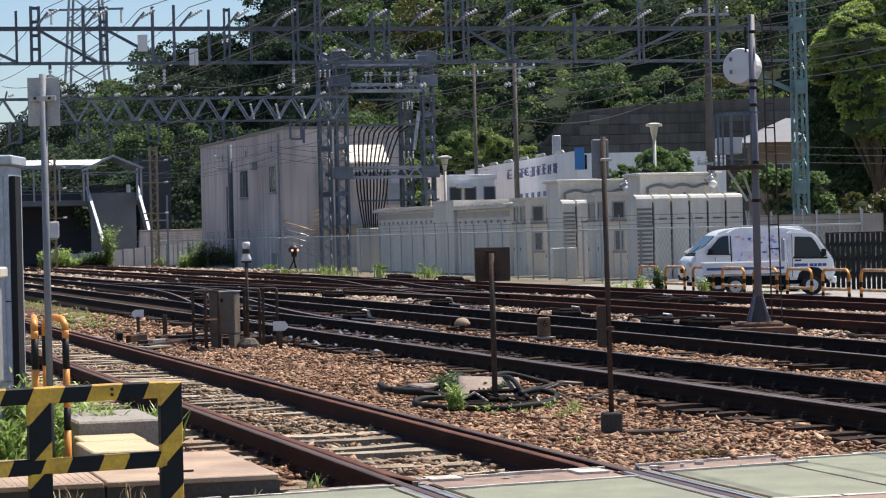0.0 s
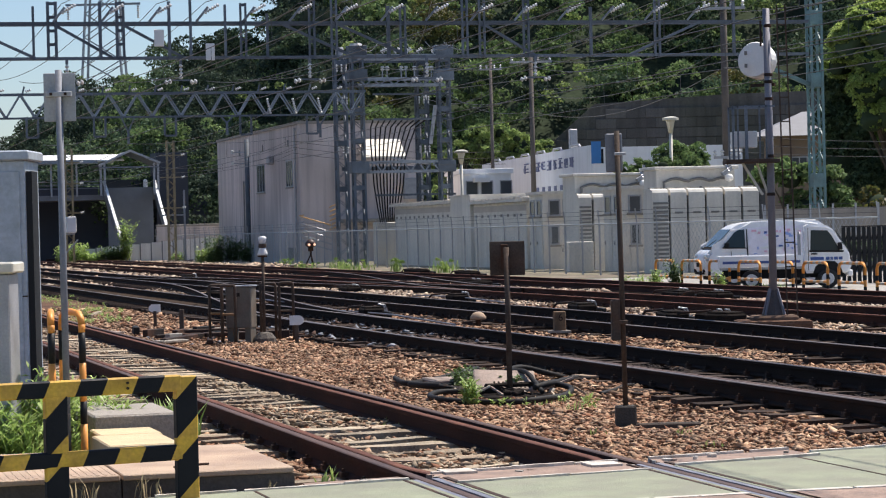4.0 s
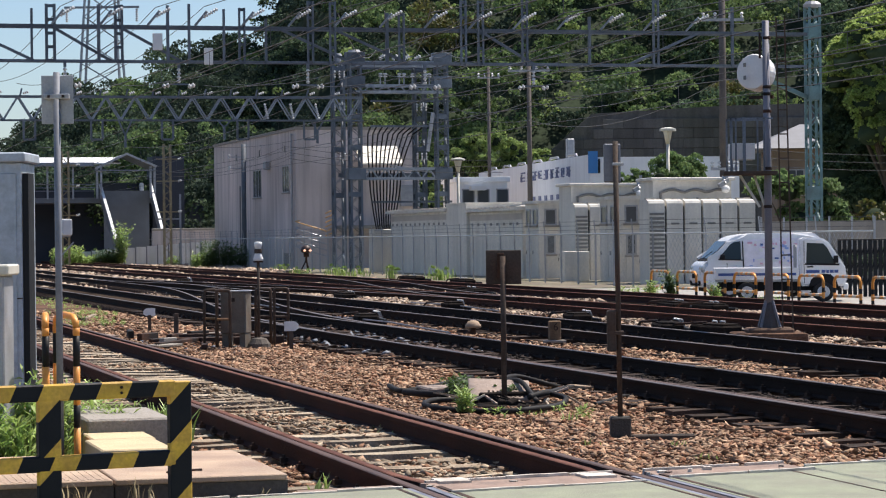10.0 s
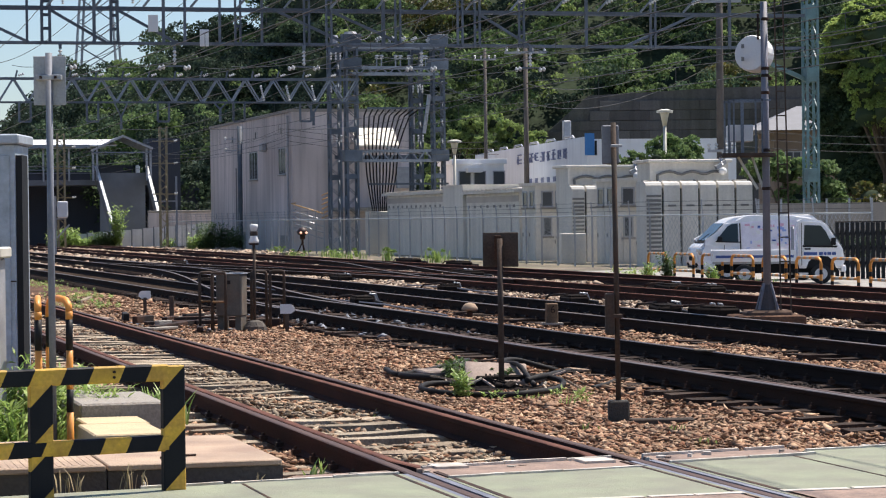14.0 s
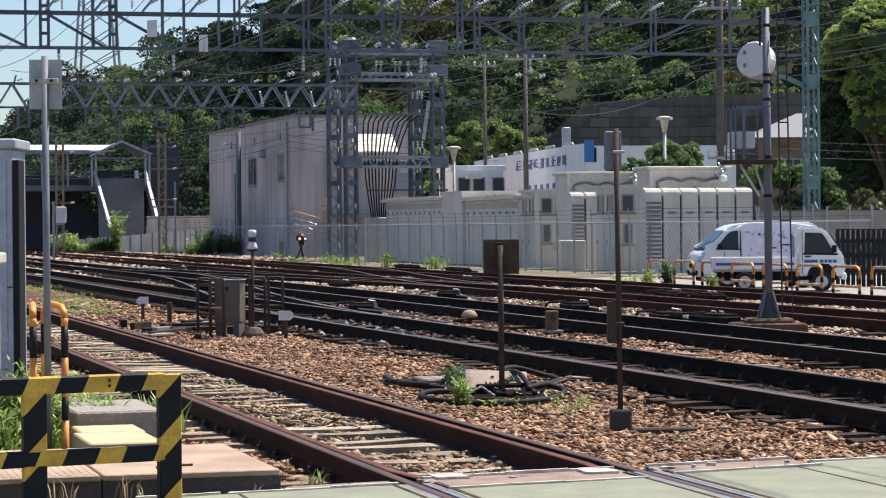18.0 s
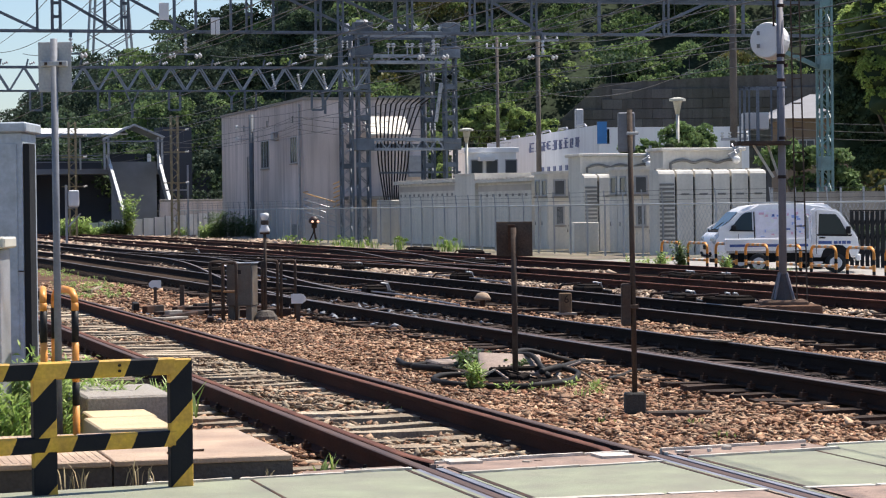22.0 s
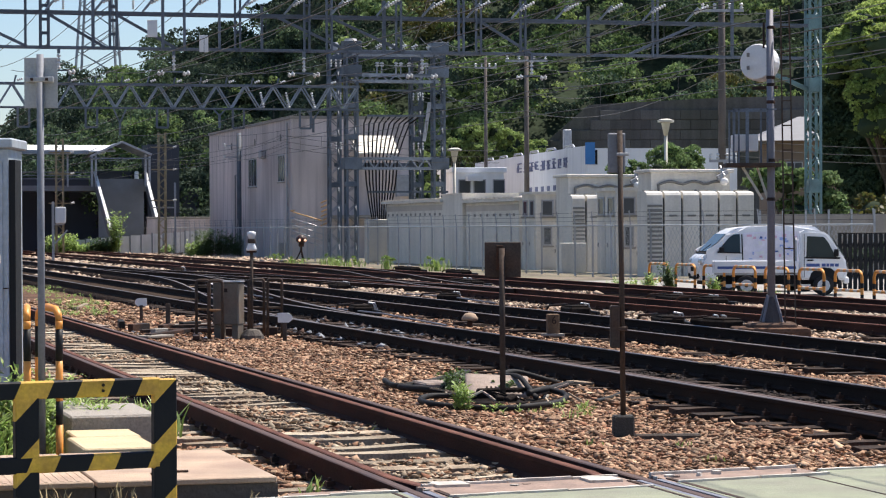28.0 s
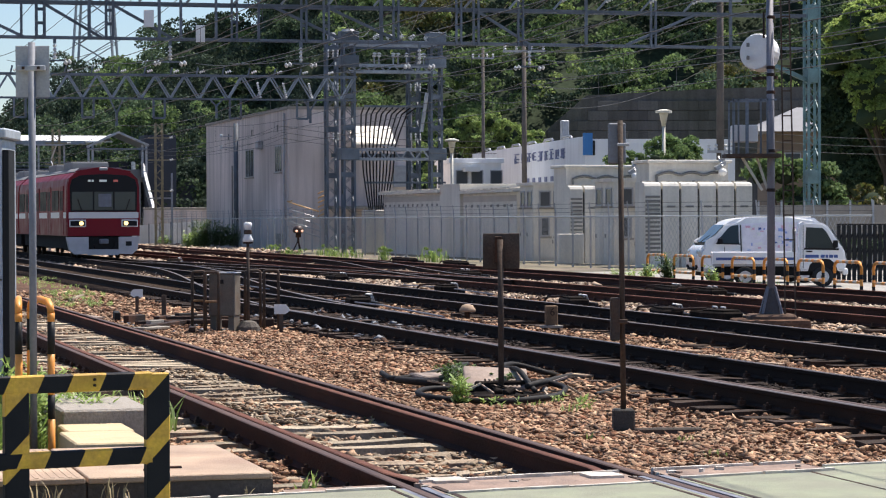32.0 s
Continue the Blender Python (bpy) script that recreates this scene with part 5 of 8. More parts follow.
part("plate", rbox(-0.175, 0.185, 0.03, 0.045, 1.23, 1.58, 0.006), RUSTY_POST, post2, "rusty square plate seen from behind")
part("stiffener", rbox(-0.06, 0.01, 0.0, 0.03, 1.3, 1.55, 0.004), IRON, post2)

BOX_PAINT = mat("aged_beige_box", (0.14, 0.122, 0.098), 0.7, var=0.2, scale=5, bump=0.2, tint=(0.14, 0.08, 0.05), tint_scale=4, tint_amount=0.4)
jbox = thing("junction_box", pose(-3.25, 39.6, -0.2, 0, 0, -14), "weathered beige trackside junction box on a pedestal", "junction box")
for x in (-0.19, 0.1):
    part("stand_leg", box(B(), x, x + 0.09, -0.1, 0.18, 0, 0.22), BOX_PAINT, jbox)
part("body", rbox(-0.2, 0.2, -0.14, 0.2, 0.22, 0.87, 0.012), BOX_PAINT, jbox)
part("lid", rbox(-0.215, 0.215, -0.155, 0.215, 0.872, 0.895, 0.01), GALV, jbox)
part("door_mark", box(B(), -0.02, 0.04, -0.145, -0.141, 0.72, 0.78), IRON, jbox)


def pipe_guard(x, y, w, h, rz, tops):
    ob = thing("pipe_guard", pose(x, y, -0.22, 0, 0, rz), "rusty bent-pipe guard hoop beside the junction box", "pipe guard", "guards round the junction box")
    bm = tube(B(), [(-w / 2, 0, 0), (-w / 2, 0, h - 0.035), (-w / 2 + 0.01, 0, h - 0.01), (-w / 2 + 0.035, 0, h), (w / 2 - 0.035, 0, h), (w / 2 - 0.01, 0, h - 0.01), (w / 2, 0, h - 0.035), (w / 2, 0, 0)], 0.024, 8)
    part("hoop", bm, RUSTY_POST, ob, smooth=True)
    part("crossbar", tube(B(), [(-w / 2, 0, h * 0.52), (w / 2, 0, h * 0.52)], 0.02, 8), RUSTY_POST if not tops else ORANGE_OLD, ob)
    return ob


ORANGE_OLD = mat("faded_orange_paint", (0.3, 0.16, 0.06), 0.7, var=0.3, scale=9, bump=0.2, tint=(0.12, 0.07, 0.05), tint_scale=9)
pipe_guard(-3.62, 39.4, 0.2, 0.93, 10, True)
pipe_guard(-3.38, 38.9, 0.24, 0.93, -25, True)
pipe_guard(-2.86, 40.3, 0.24, 0.92, 8, False)
pipe_guard(-2.55, 40.0, 0.22, 0.93, 4, False)
lamp = thing("warning_lamp_post", pose(-2.88, 39.6, -0.2), "thin post with white horn and lamp heads", "lamp post")
part("pole", tube(B(), [(0, 0, 0), (0.0, 0, 1.4)], 0.025, 8), RUSTY_POST, lamp, smooth=True)
part("horn", lathe(B(), [(0.08, 1.36), (0.082, 1.39), (0.05, 1.47), (0.04, 1.52)], 14), WHITE, lamp, "white bell-shaped horn", True)
part("lamp_head", lathe(B(), [(0.035, 1.525), (0.045, 1.56), (0.065, 1.6), (0.065, 1.65), (0.03, 1.66)], 14), WHITE, lamp, "white round lamp head", True)
part("dark_band", lathe(B(), [(0.074, 1.33), (0.081, 1.358)], 14), IRON, lamp)
part("brown_band", lathe(B(), [(0.056, 1.475), (0.062, 1.49), (0.062, 1.53), (0.05, 1.545)], 14), RUSTY_POST, lamp, "brown lamp band")
part("footing", lathe(B(), [(0.19, -0.05), (0.18, 0.05), (0.12, 0.13), (0.05, 0.15)], 10), TROUGH, lamp, "rough concrete footing")


def arrow_marker(x, y, rz):
    ob = thing("arrow_marker", pose(x, y, -0.22, 0, 0, rz), "small white arrow-shaped marker on a short post", "marker", "arrow markers by the track")
    part("stake", box(B(), -0.03, 0.03, 0.005, 0.03, 0, 0.3), RUSTY_POST, ob)
    part("plate", prism(B(), [(-0.105, 0.28), (0.065, 0.28), (0.12, 0.32), (0.12, 0.38), (0.065, 0.43), (-0.105, 0.43)], -0.012, 0.0, "y"), WHITE, ob, "white arrow plate")
    return ob


arrow_marker(-2.35, 39.2, 0)
arrow_marker(-5.55, 47.8, 180)
solo("stake", rbox(-0.04, 0.04, -0.03, 0.03, 0, 0.42, 0.006), RUSTY_POST, pose(-4.7, 44.5, -0.22), "short rusty steel stake in the ballast", "stake")
for k, (p, q, l, rz) in enumerate(((6.3, 40.2, 1.6, 62), (6.6, 39.0, 1.2, 80), (7.0, 41.5, 1.8, 55), (7.6, 41.5, 1.5, 20))):
    solo("point_rod", rbox(-l / 2, l / 2, -0.05, 0.05, 0, 0.07, 0.01), IRON, at(p, q, -0.19, rz), "dark oily steel rod lying by the box", "rod", "rods by the junction box")
for p, q in ((6.05, 39.6),):
    solo("cover_sheet", rbox(-0.3, 0.3, -0.14, 0.14, 0, 0.04, 0.008), OLD_CONCRETE, at(p, q, -0.19, 40), "pale flat cover sheet lying on the ballast", "cover sheet", "sheets by the junction box")

rr = random.Random(15)
for k in range(18):
    p, q, l, rz = rr.uniform(6.1, 7.7), rr.uniform(40.0, 44.5), rr.uniform(0.3, 1.1), rr.uniform(-10, 100)
    t = rr.uniform(0.05, 0.13)
    solo("scrap_bar", rbox(-l / 2, l / 2, -0.05, 0.05, 0, t, 0.01), (IRON, CABLE, IRON, CABLE, OLD_CONCRETE)[k % 5], at(p, q, -0.2, rz), "old iron bar lying beside the junction box", "bar", "bars by the junction box")
# cable pit with loops of hose
PIT_DARK = mat("pit_brown_black", (0.022, 0.018, 0.016), 0.95, spec=0.05, var=0.4, scale=5, bump=0.8, fine=30)
PINK_CONCRETE = mat("pinkish_broken_slab", (0.34, 0.265, 0.22), 0.9, var=0.2, scale=5, bump=0.5, tint=(0.2, 0.15, 0.12), tint_scale=6, tint_amount=0.5)
pit = thing("cable_pit", at(7.3, 24.6, -0.22), "open cable pit with broken slotted slab and debris", "cable pit")
part("pit_bed", rbox(-0.45, 0.55, -0.6, 0.9, -0.1, 0.02, 0.01), PIT_DARK, pit, "dark brown-black pit floor")
SLAB_TILT = pose(-0.02, 0.28, 0.1, 15, 3, -14)
slab = rbox(-0.32, 0.32, -0.3, 0.3, 0.0, 0.05, 0.01)
bmesh.ops.transform(slab, matrix=SLAB_TILT, verts=slab.verts)
slab = part("slotted_slab", slab, PINK_CONCRETE, pit, "broken pinkish slotted slab")
for k in range(9):
    slot = box(B(), -0.12 + 0.045 * k, -0.1 + 0.045 * k, -0.27, -0.1, 0.04, 0.0535)
    bmesh.ops.transform(slot, matrix=SLAB_TILT, verts=slot.verts)
    part("slot", slot, PIT_DARK, slab)
part("back_slab", rbox(-0.5, 0.1, 1.3, 1.9, 0.02, 0.1, 0.015), PINK_CONCRETE, pit)
part("pit_wall", rbox(-0.3, 0.32, 0.0, 0.08, -0.05, 0.12, 0.015), PIT_DARK, pit)
part("pit_wall", rbox(0.28, 0.36, 0.08, 0.7, -0.05, 0.12, 0.015), PIT_DARK, pit)
rng = random.Random(12)
for k in range(16):
    x, y, a = rng.uniform(-0.5, 0.55), rng.uniform(-0.9, 0.9), rng.uniform(0, 3.14)
    l = rng.uniform(0.06, 0.22)
    part("stick", bar(B(), (x - l * math.cos(a), y - l * math.sin(a), 0.03), (x + l * math.cos(a), y + l * math.sin(a), 0.03 + rng.uniform(0, 0.12)), 0.018), (SLEEPER, PIT_DARK, PINK_CONCRETE)[k % 3], pit)
for k in range(10):
    x, y, r = rng.uniform(-0.5, 0.6), rng.uniform(-0.8, 0.9), rng.uniform(0.03, 0.07)
    bm = rbox(-r, r, -r * 0.7, r * 0.7, 0, r, 0.012)
    bmesh.ops.transform(bm, matrix=pose(x, y, 0.02, rng.uniform(-20, 20), rng.uniform(-20, 20), rng.uniform(0, 90)), verts=bm.verts)
    part("rubble", bm, (OLD_CONCRETE, PIT_DARK)[k % 2], pit)
def hose(pts, r, label="thick black cable hose looped on the ballast"):
    P = [Vector(p) for p in pts]
    out = []
    for i in range(len(P) - 1):
        p0, p1, p2, p3 = P[max(i - 1, 0)], P[i], P[i + 1], P[min(i + 2, len(P) - 1)]
        for k in range(7):
            t = k / 7
            out.append(0.5 * ((2 * p1) + (p2 - p0) * t + (2 * p0 - 5 * p1 + 4 * p2 - p3) * t * t + (3 * p1 - p0 - 3 * p2 + p3) * t ** 3))
    out.append(P[-1])
    return solo("cable_hose", tube(B(), out, r, 8), CABLE, at(0, 0), label, "cable hose", "hoses round the cable pit", smooth=True)
hose([(6.73, 27.4, -0.17), (6.62, 26.4, -0.17), (7.0, 26.6, -0.15), (7.47, 27.3, -0.13), (7.95, 28.3, -0.15)], 0.03)
hose([(6.6, 26.2, -0.17), (6.7, 25.65, -0.16), (6.88, 25.55, -0.16), (7.22, 26.35, -0.1), (7.5, 27.0, -0.1), (7.88, 28.2, -0.15)], 0.036)
hose([(6.95, 24.5, -0.17), (6.54, 24.6, -0.16), (6.3, 24.2, -0.17), (6.26, 23.6, -0.17), (6.42, 23.32, -0.18), (6.75, 22.98, -0.18), (7.13, 23.08, -0.17), (7.47, 23.45, -0.17), (7.76, 24.1, -0.15), (7.72, 24.45, -0.12)], 0.029)
hose([(7.4, 24.2, -0.13), (7.65, 24.4, -0.1), (7.85, 24.95, -0.14), (8.13, 25.5, -0.15), (8.47, 26.0, -0.16), (8.62, 25.9, -0.2)], 0.032)
hose([(7.5, 25.3, -0.02), (7.52, 24.9, -0.01), (7.5, 24.5, -0.1), (7.45, 24.1, -0.17)], 0.026)
hose([(7.9, 23.6, -0.18), (8.15, 23.9, -0.17), (8.4, 24.3, -0.16), (8.62, 24.5, -0.17)], 0.022)
hose([(7.6, 25.9, -0.05), (7.9, 26.3, -0.04), (8.2, 26.2, -0.12), (8.45, 26.5, -0.18)], 0.03)


def plant(m, stems, h, spread, seed, label, length=0.1, width=0.018, material=None):
    """Upright stems set with pointed leaves that arch outwards."""
    rg = np.random.default_rng(seed)
    V, F = [], []
    for k in range(stems):
        a, r = rg.uniform(0, 6.283), spread * math.sqrt(rg.uniform(0, 1))
        x, y, hh = r * math.cos(a), r * math.sin(a), h * rg.uniform(0.5, 1.0)
        lx, ly = rg.normal() * 0.12 * hh, rg.normal() * 0.12 * hh
        for j in range(int(rg.integers(9, 15))):
            f = rg.uniform(0.12, 1.0)
            bx, by, bz = x + lx * f, y + ly * f, hh * f
            d = rg.uniform(0, 6.283)
            cx, cy = math.cos(d), math.sin(d)
            l = length * rg.uniform(0.6, 1.25)
            w = width * rg.uniform(0.7, 1.2)
            up, fall = rg.uniform(0.2, 0.8) * l, rg.uniform(-0.3, 0.4) * l
            n = len(V)
            mx, my, mz = bx + cx * l * 0.5, by + cy * l * 0.5, bz + up * 0.7
            V += [(bx, by, bz), (mx - cy * w, my + cx * w, mz), (bx + cx * l, by + cy * l, bz + up * 0.7 + fall), (mx + cy * w, my - cx * w, mz)]
            F.append((n, n + 1, n + 2, n + 3))
    ob = part("weed_clump", np_mesh("weed_clump", np.array(V), np.array(F), material or WEED), None, None, label)
    ob.matrix_basis = m
    return tagged(ob, "", "weeds", "weeds along the tracks", "stuff")


WEED_DARK = mat("deep_weed_green", (0.07, 0.13, 0.035), 0.5, var=0.2, scale=4, bump=0, island=0.35, tint=(0.12, 0.18, 0.06), tint_amount=0.7, through_light=0.3)
plant(at(7.12, 25.5, -0.2), 60, 0.24, 0.24, 21, "dark leafy weeds growing over the cable pit", 0.05, 0.018, WEED_DARK)
plant(at(7.4, 24.9, -0.2), 24, 0.16, 0.16, 24, "dark leafy weeds growing over the cable pit", 0.05, 0.016, WEED_DARK)
plant(at(6.42, 23.1, -0.22), 26, 0.3, 0.07, 22, "fresh green weed in the ballast", 0.07, 0.012)
plant(at(6.75, 22.8, -0.22), 7, 0.08, 0.3, 23, "low green weeds before the cable hoses", 0.05, 0.01)
plant(at(7.3, 22.1, -0.22), 4, 0.13, 0.08, 25, "fresh green weed in the ballast", 0.08, 0.009)
plant(at(7.4, 23.1, -0.22), 3, 0.1, 0.08, 26, "fresh green weed in the ballast", 0.06, 0.009)
for k, (x, y, n, h, sp) in enumerate(((-2.98, 19.2, 60, 0.62, 0.24), (-3.15, 18.3, 70, 0.62, 0.2), (-2.62, 19.0, 50, 0.5, 0.16), (-2.95, 17.0, 40, 0.6, 0.12), (-2.76, 17.7, 60, 0.66, 0.07), (-2.5, 18.6, 50, 0.55, 0.12), (-3.0, 17.9, 70, 0.75, 0.14), (-2.86, 18.6, 60, 0.7, 0.14), (-2.55, 19.4, 40, 0.35, 0.15), (-3.15, 17.3, 90, 0.6, 0.16), (-3.3, 17.0, 70, 0.45, 0.14))):
    plant(pose(x, y, -0.2), n, h, sp, 200 + k, "lush green leafy weeds beside the crossing", 0.11, 0.011)
for k, (p, q) in enumerate(((7.05, 22.8), (7.5, 22.9), (6.9, 18.6), (6.4, 19.2), (6.6, 16.4), (7.1, 21.9), (6.8, 17.6), (5.0, 20.5), (5.1, 21.0), (4.9, 27.5))):
    weed(at(p, q, -0.21), 9, 0.07 + 0.025 * (k % 3), 0.09, 30 + k, "small green weed sprouting between ballast stones", None, 0.006)
solo("timber", rbox(-0.27, 0.27, -0.05, 0.05, -0.05, 0.03, 0.012), RUSTY_POST, at(7.22, 19.75, -0.21, -14), "old weathered timber in the ballast", "timber")

solo("cover_sheet", rbox(-0.1, 0.1, -0.5, 0.5, 0, 0.03, 0.008), PINK_CONCRETE, at(5.7, 44.0, -0.17, 8), "pale flat strip lying beside the rail", "cover sheet", "sheets beside the rails")
solo("timber", rbox(-0.05, 0.05, -1.4, 1.4, -0.03, 0.04, 0.01), SLEEPER, at(6.9, 56.0, -0.2, -12), "old bleached timber lying on the ballast", "timber")
for k, (p, q) in enumerate(((7.2, 57.5), (7.0, 60), (7.5, 64), (7.3, 68), (7.8, 73), (6.4, 52), (6.3, 50.6), (6.6, 54.6), (6.9, 58.5), (7.1, 70.0))):
    plant(at(p, q, -0.21), 26, 0.1, 0.7, 220 + k, "thin low green weeds on the ballast", 0.06, 0.008, WEED)
# ---- small things between the further tracks ----
TAN = mat("weathered_tan_paint", (0.42, 0.3, 0.2), 0.8, var=0.2, scale=9, bump=0.3, tint=(0.2, 0.12, 0.08), tint_scale=9, tint_amount=0.4)
mk = thing("number_marker", at(11.8, 37.25, -0.14), "small weathered concrete distance marker with number 6", "distance marker")
part("block", rbox(-0.09, 0.09, -0.06, 0.06, -0.1, 0.32, 0.012), mat("stained_brown_marker", (0.17, 0.105, 0.06), 0.9, var=0.3, scale=9, bump=0.3), mk)
txt = bpy.data.curves.new("digit", "FONT")
txt.body, txt.size, txt.align_x, txt.extrude = "6", 0.17, "CENTER", 0.002
digit = new("digit", txt)
digit.data.materials.append(IRON)
digit.parent = mk
digit.matrix_basis = pose(0, -0.064, 0.17, 90, 0, 0)
part("foot_plate", rbox(-0.16, 0.16, -0.1, 0.1, -0.02, 0.02, 0.005), OLD_CONCRETE, mk)
mush = thing("dome_marker", at(11.75, 41.75, -0.2), "small tan dome-topped ground marker", "ground marker")
part("stem", lathe(B(), [(0.05, -0.05), (0.05, 0.13)], 10), IRON, mush)
part("dome", lathe(B(), [(0.14, 0.13), (0.14, 0.17), (0.09, 0.24), (0.03, 0.26)], 16), TAN, mush, "tan dome cap", True)
solo("cover_sheet", rbox(-0.06, 0.06, -0.14, 0.14, 0, 0.02, 0.004), TAN, at(10.12, 26.3, 0.001, 12), "small tan sheet lying on a rail head", "cover sheet", "sheets beside the rails")
for p, q, rz in ((8.2, 25.9, 0), (11.3, 30.0, 0), (11.2, 27.2, 0)):
    solo("cover_sheet", rbox(-0.05, 0.05, -0.2, 0.2, 0, 0.03, 0.006), TAN, at(p + (0.0 if p > 9 else 0.3), q, -0.16, 15), "tan flat cover sheet lying beside a rail", "cover sheet", "sheets beside the rails")
dwarf = thing("dwarf_signal", at(27.7, 131, -0.25), "small black dwarf signal with two lamps on a stand", "dwarf signal")
part("stand", tube(B(), [(0, 0, 0.55), (0, 0, 1.0)], 0.06, 8), IRON, dwarf)
for x, y in ((-0.32, 0), (0.12, -0.2), (0.12, 0.2)):
    part("stand_leg", tube(B(), [(x, y, 0), (0, 0, 0.62)], 0.035, 6), IRON, dwarf)
part("neck_box", rbox(-0.13, 0.13, -0.1, 0.1, 0.78, 1.0, 0.02), IRON, dwarf)
part("head", lathe(B(), [(0.2, -0.1), (0.3, 0.0), (0.28, 0.14), (0.15, 0.28), (0.05, 0.31)], 14, (0, 0, 1.1)), mat("sooty_red_brown", (0.045, 0.02, 0.018), 0.6, var=0.2, bump=0.1), dwarf, smooth=True)
LAMP_GLOW = mat("signal_lamp", (1.0, 0.55, 0.38), 0.4, var=0, bump=0, emit=0.6)
for x in (-0.2, 0.2):
    part("lamp", lathe(B(), [(0.02, -0.07), (0.08, 0.0), (0.02, 0.07)], 10, (x * 0.75, -0.3, 1.12)), LAMP_GLOW, dwarf, "glowing signal lamp")


def point_machine(p, q, rz, s=1.0):
    ob = thing("point_machine", at(p, q, -0.2, rz), "dark oily switch point machine with rods", "point machine", "point machines in the yard")
    part("case", rbox(-0.55 * s, 0.2 * s, -0.2, 0.2, 0.02, 0.2, 0.03), PIT_DARK, ob)
    part("case_lid", rbox(-0.5 * s, 0.15 * s, -0.16, 0.16, 0.202, 0.23, 0.01), PIT_DARK, ob)
    part("motor", rbox(0.22 * s, 0.62 * s, -0.13, 0.13, 0.02, 0.2, 0.03), PIT_DARK, ob)
    part("rod", tube(B(), [(0.2, -0.1, 0.22), (1.0, -0.3, 0.18), (1.5, -0.35, 0.0)], 0.022, 6), IRON, ob)
    part("rod", tube(B(), [(0.1, 0.1, 0.24), (0.8, 0.3, 0.2), (1.2, 0.35, 0.0)], 0.022, 6), IRON, ob)
    for x in (0.3 * s, 0.55 * s):
        part("bent_arm", tube(B(), [(x, -0.42, 0.02), (x - 0.04, -0.34, 0.24), (x - 0.08, -0.24, 0.25)], 0.018, 6), GALV, ob, "pale bent steel arm")
    part("frame_bar", rbox(-0.7 * s, 0.9 * s, -0.34, -0.26, 0.03, 0.13, 0.01), BLACK, ob)
    part("base_timber", rbox(-0.8 * s, 0.8 * s, -0.3, 0.3, -0.06, 0.02, 0.01), SLEEPER_DARK, ob)
    return ob


for p, q, rz, s in ((14.75, 40.3, 80, 1.2), (15.1, 38.9, 100, 1.0), (15.0, 46.0, 85, 1.0), (19.4, 52.6, 85, 1.4), (19.5, 50.6, 95, 1.0), (19.6, 70, 90, 2.2), (24.0, 94, 90, 2.4), (23.8, 86, 90, 2.0), (15.2, 67, 90, 1.2), (11.3, 48, 85, 1.0), (15.3, 95, 85, 1.6), (11.3, 66, 85, 1.0), (15.1, 55.5, 95, 0.6)):
    point_machine(p, q, rz, s)
for p0, q0, p1, q1 in ((10.9, 47.0, 11.6, 62.0), (11.2, 50, 11.0, 40.5), (10.6, 52.0, 10.8, 44), (15.2, 52, 15.3, 60)):
    solo("switch_rod", tube(B(), [(p0, q0, -0.1), ((p0 + p1) / 2, (q0 + q1) / 2, -0.06), (p1, q1, -0.1)], 0.018, 6), GALV_DARK, at(0, 0), "long grey switch rod between the tracks", "switch rod", "switch rods in the yard")

# ---- antenna pole beside the yard ----
PLINTH = mat("brown_stained_plinth", (0.15, 0.1, 0.075), 0.95, spec=0.1, var=0.3, scale=4, bump=0.6)
pole = thing("antenna_pole", pose(5.16, 39.5, -0.2), "tall grey steel pole with white drum antenna and cage", "antenna pole")
part("plinth", rbox(-0.36, 0.36, -0.3, 0.3, 0.12, 0.22, 0.03), PLINTH, pole, "weathered concrete plinth")
part("plinth_foot", rbox(-0.6, 0.55, -0.5, 0.5, -0.05, 0.148, 0.06, 2), BALLAST, pole, "earth-covered plinth foot")
POLE_PAINT = mat("violet_grey_pole", (0.2, 0.2, 0.23), 0.6, 0.1, var=0.15, scale=3, bump=0.15)
FOOT_STEEL = mat("dark_foot_steel", (0.085, 0.08, 0.085), 0.7, 0.1, var=0.3, scale=5, bump=0.2, spec=0.3, tint=(0.1, 0.065, 0.045), tint_scale=5, tint_amount=0.4)
part("shaft", tube(B(), [(0, 0, 0.26), (0, 0, 2.6), (-0.015, 0, 5.05)], [0.062, 0.06, 0.056], 14), POLE_PAINT, pole, smooth=True)
part("flared_foot", lathe(B(), [(0.175, 0.222), (0.17, 0.25), (0.095, 0.52), (0.064, 0.62)], 8), FOOT_STEEL, pole)
for k in range(4):
    a = math.pi / 4 + k * math.pi / 2
    part("foot_rib", bar(B(), (0.21 * math.cos(a), 0.21 * math.sin(a), 0.23), (0.07 * math.cos(a), 0.07 * math.sin(a), 0.64), 0.02, 0.04), POLE_PAINT, pole)
drum = lathe(B(), [(0.16, -0.2), (0.24, -0.17), (0.285, -0.1), (0.288, 0.12), (0.27, 0.16), (0.05, 0.18)], 22)
bmesh.ops.transform(drum, matrix=pose(-0.13, 0.24, 4.24, 84, 0, -30), verts=drum.verts)
drum = part("drum_antenna", drum, WHITE, pole, "white drum antenna")
for dz in (-0.11, 0.09):
    part("latch", box(B(), -0.36, -0.32, 0.04, 0.1, 4.24 + dz, 4.3 + dz), HOUSE_DARK, drum)
part("antenna_arm", bar(B(), (-0.25, 0.2, 3.85), (0.1, 0, 3.85), 0.05), IRON, pole)
part("antenna_arm", bar(B(), (-0.12, -0.1, 4.45), (-0.12, -0.1, 4.85), 0.03), IRON, pole)
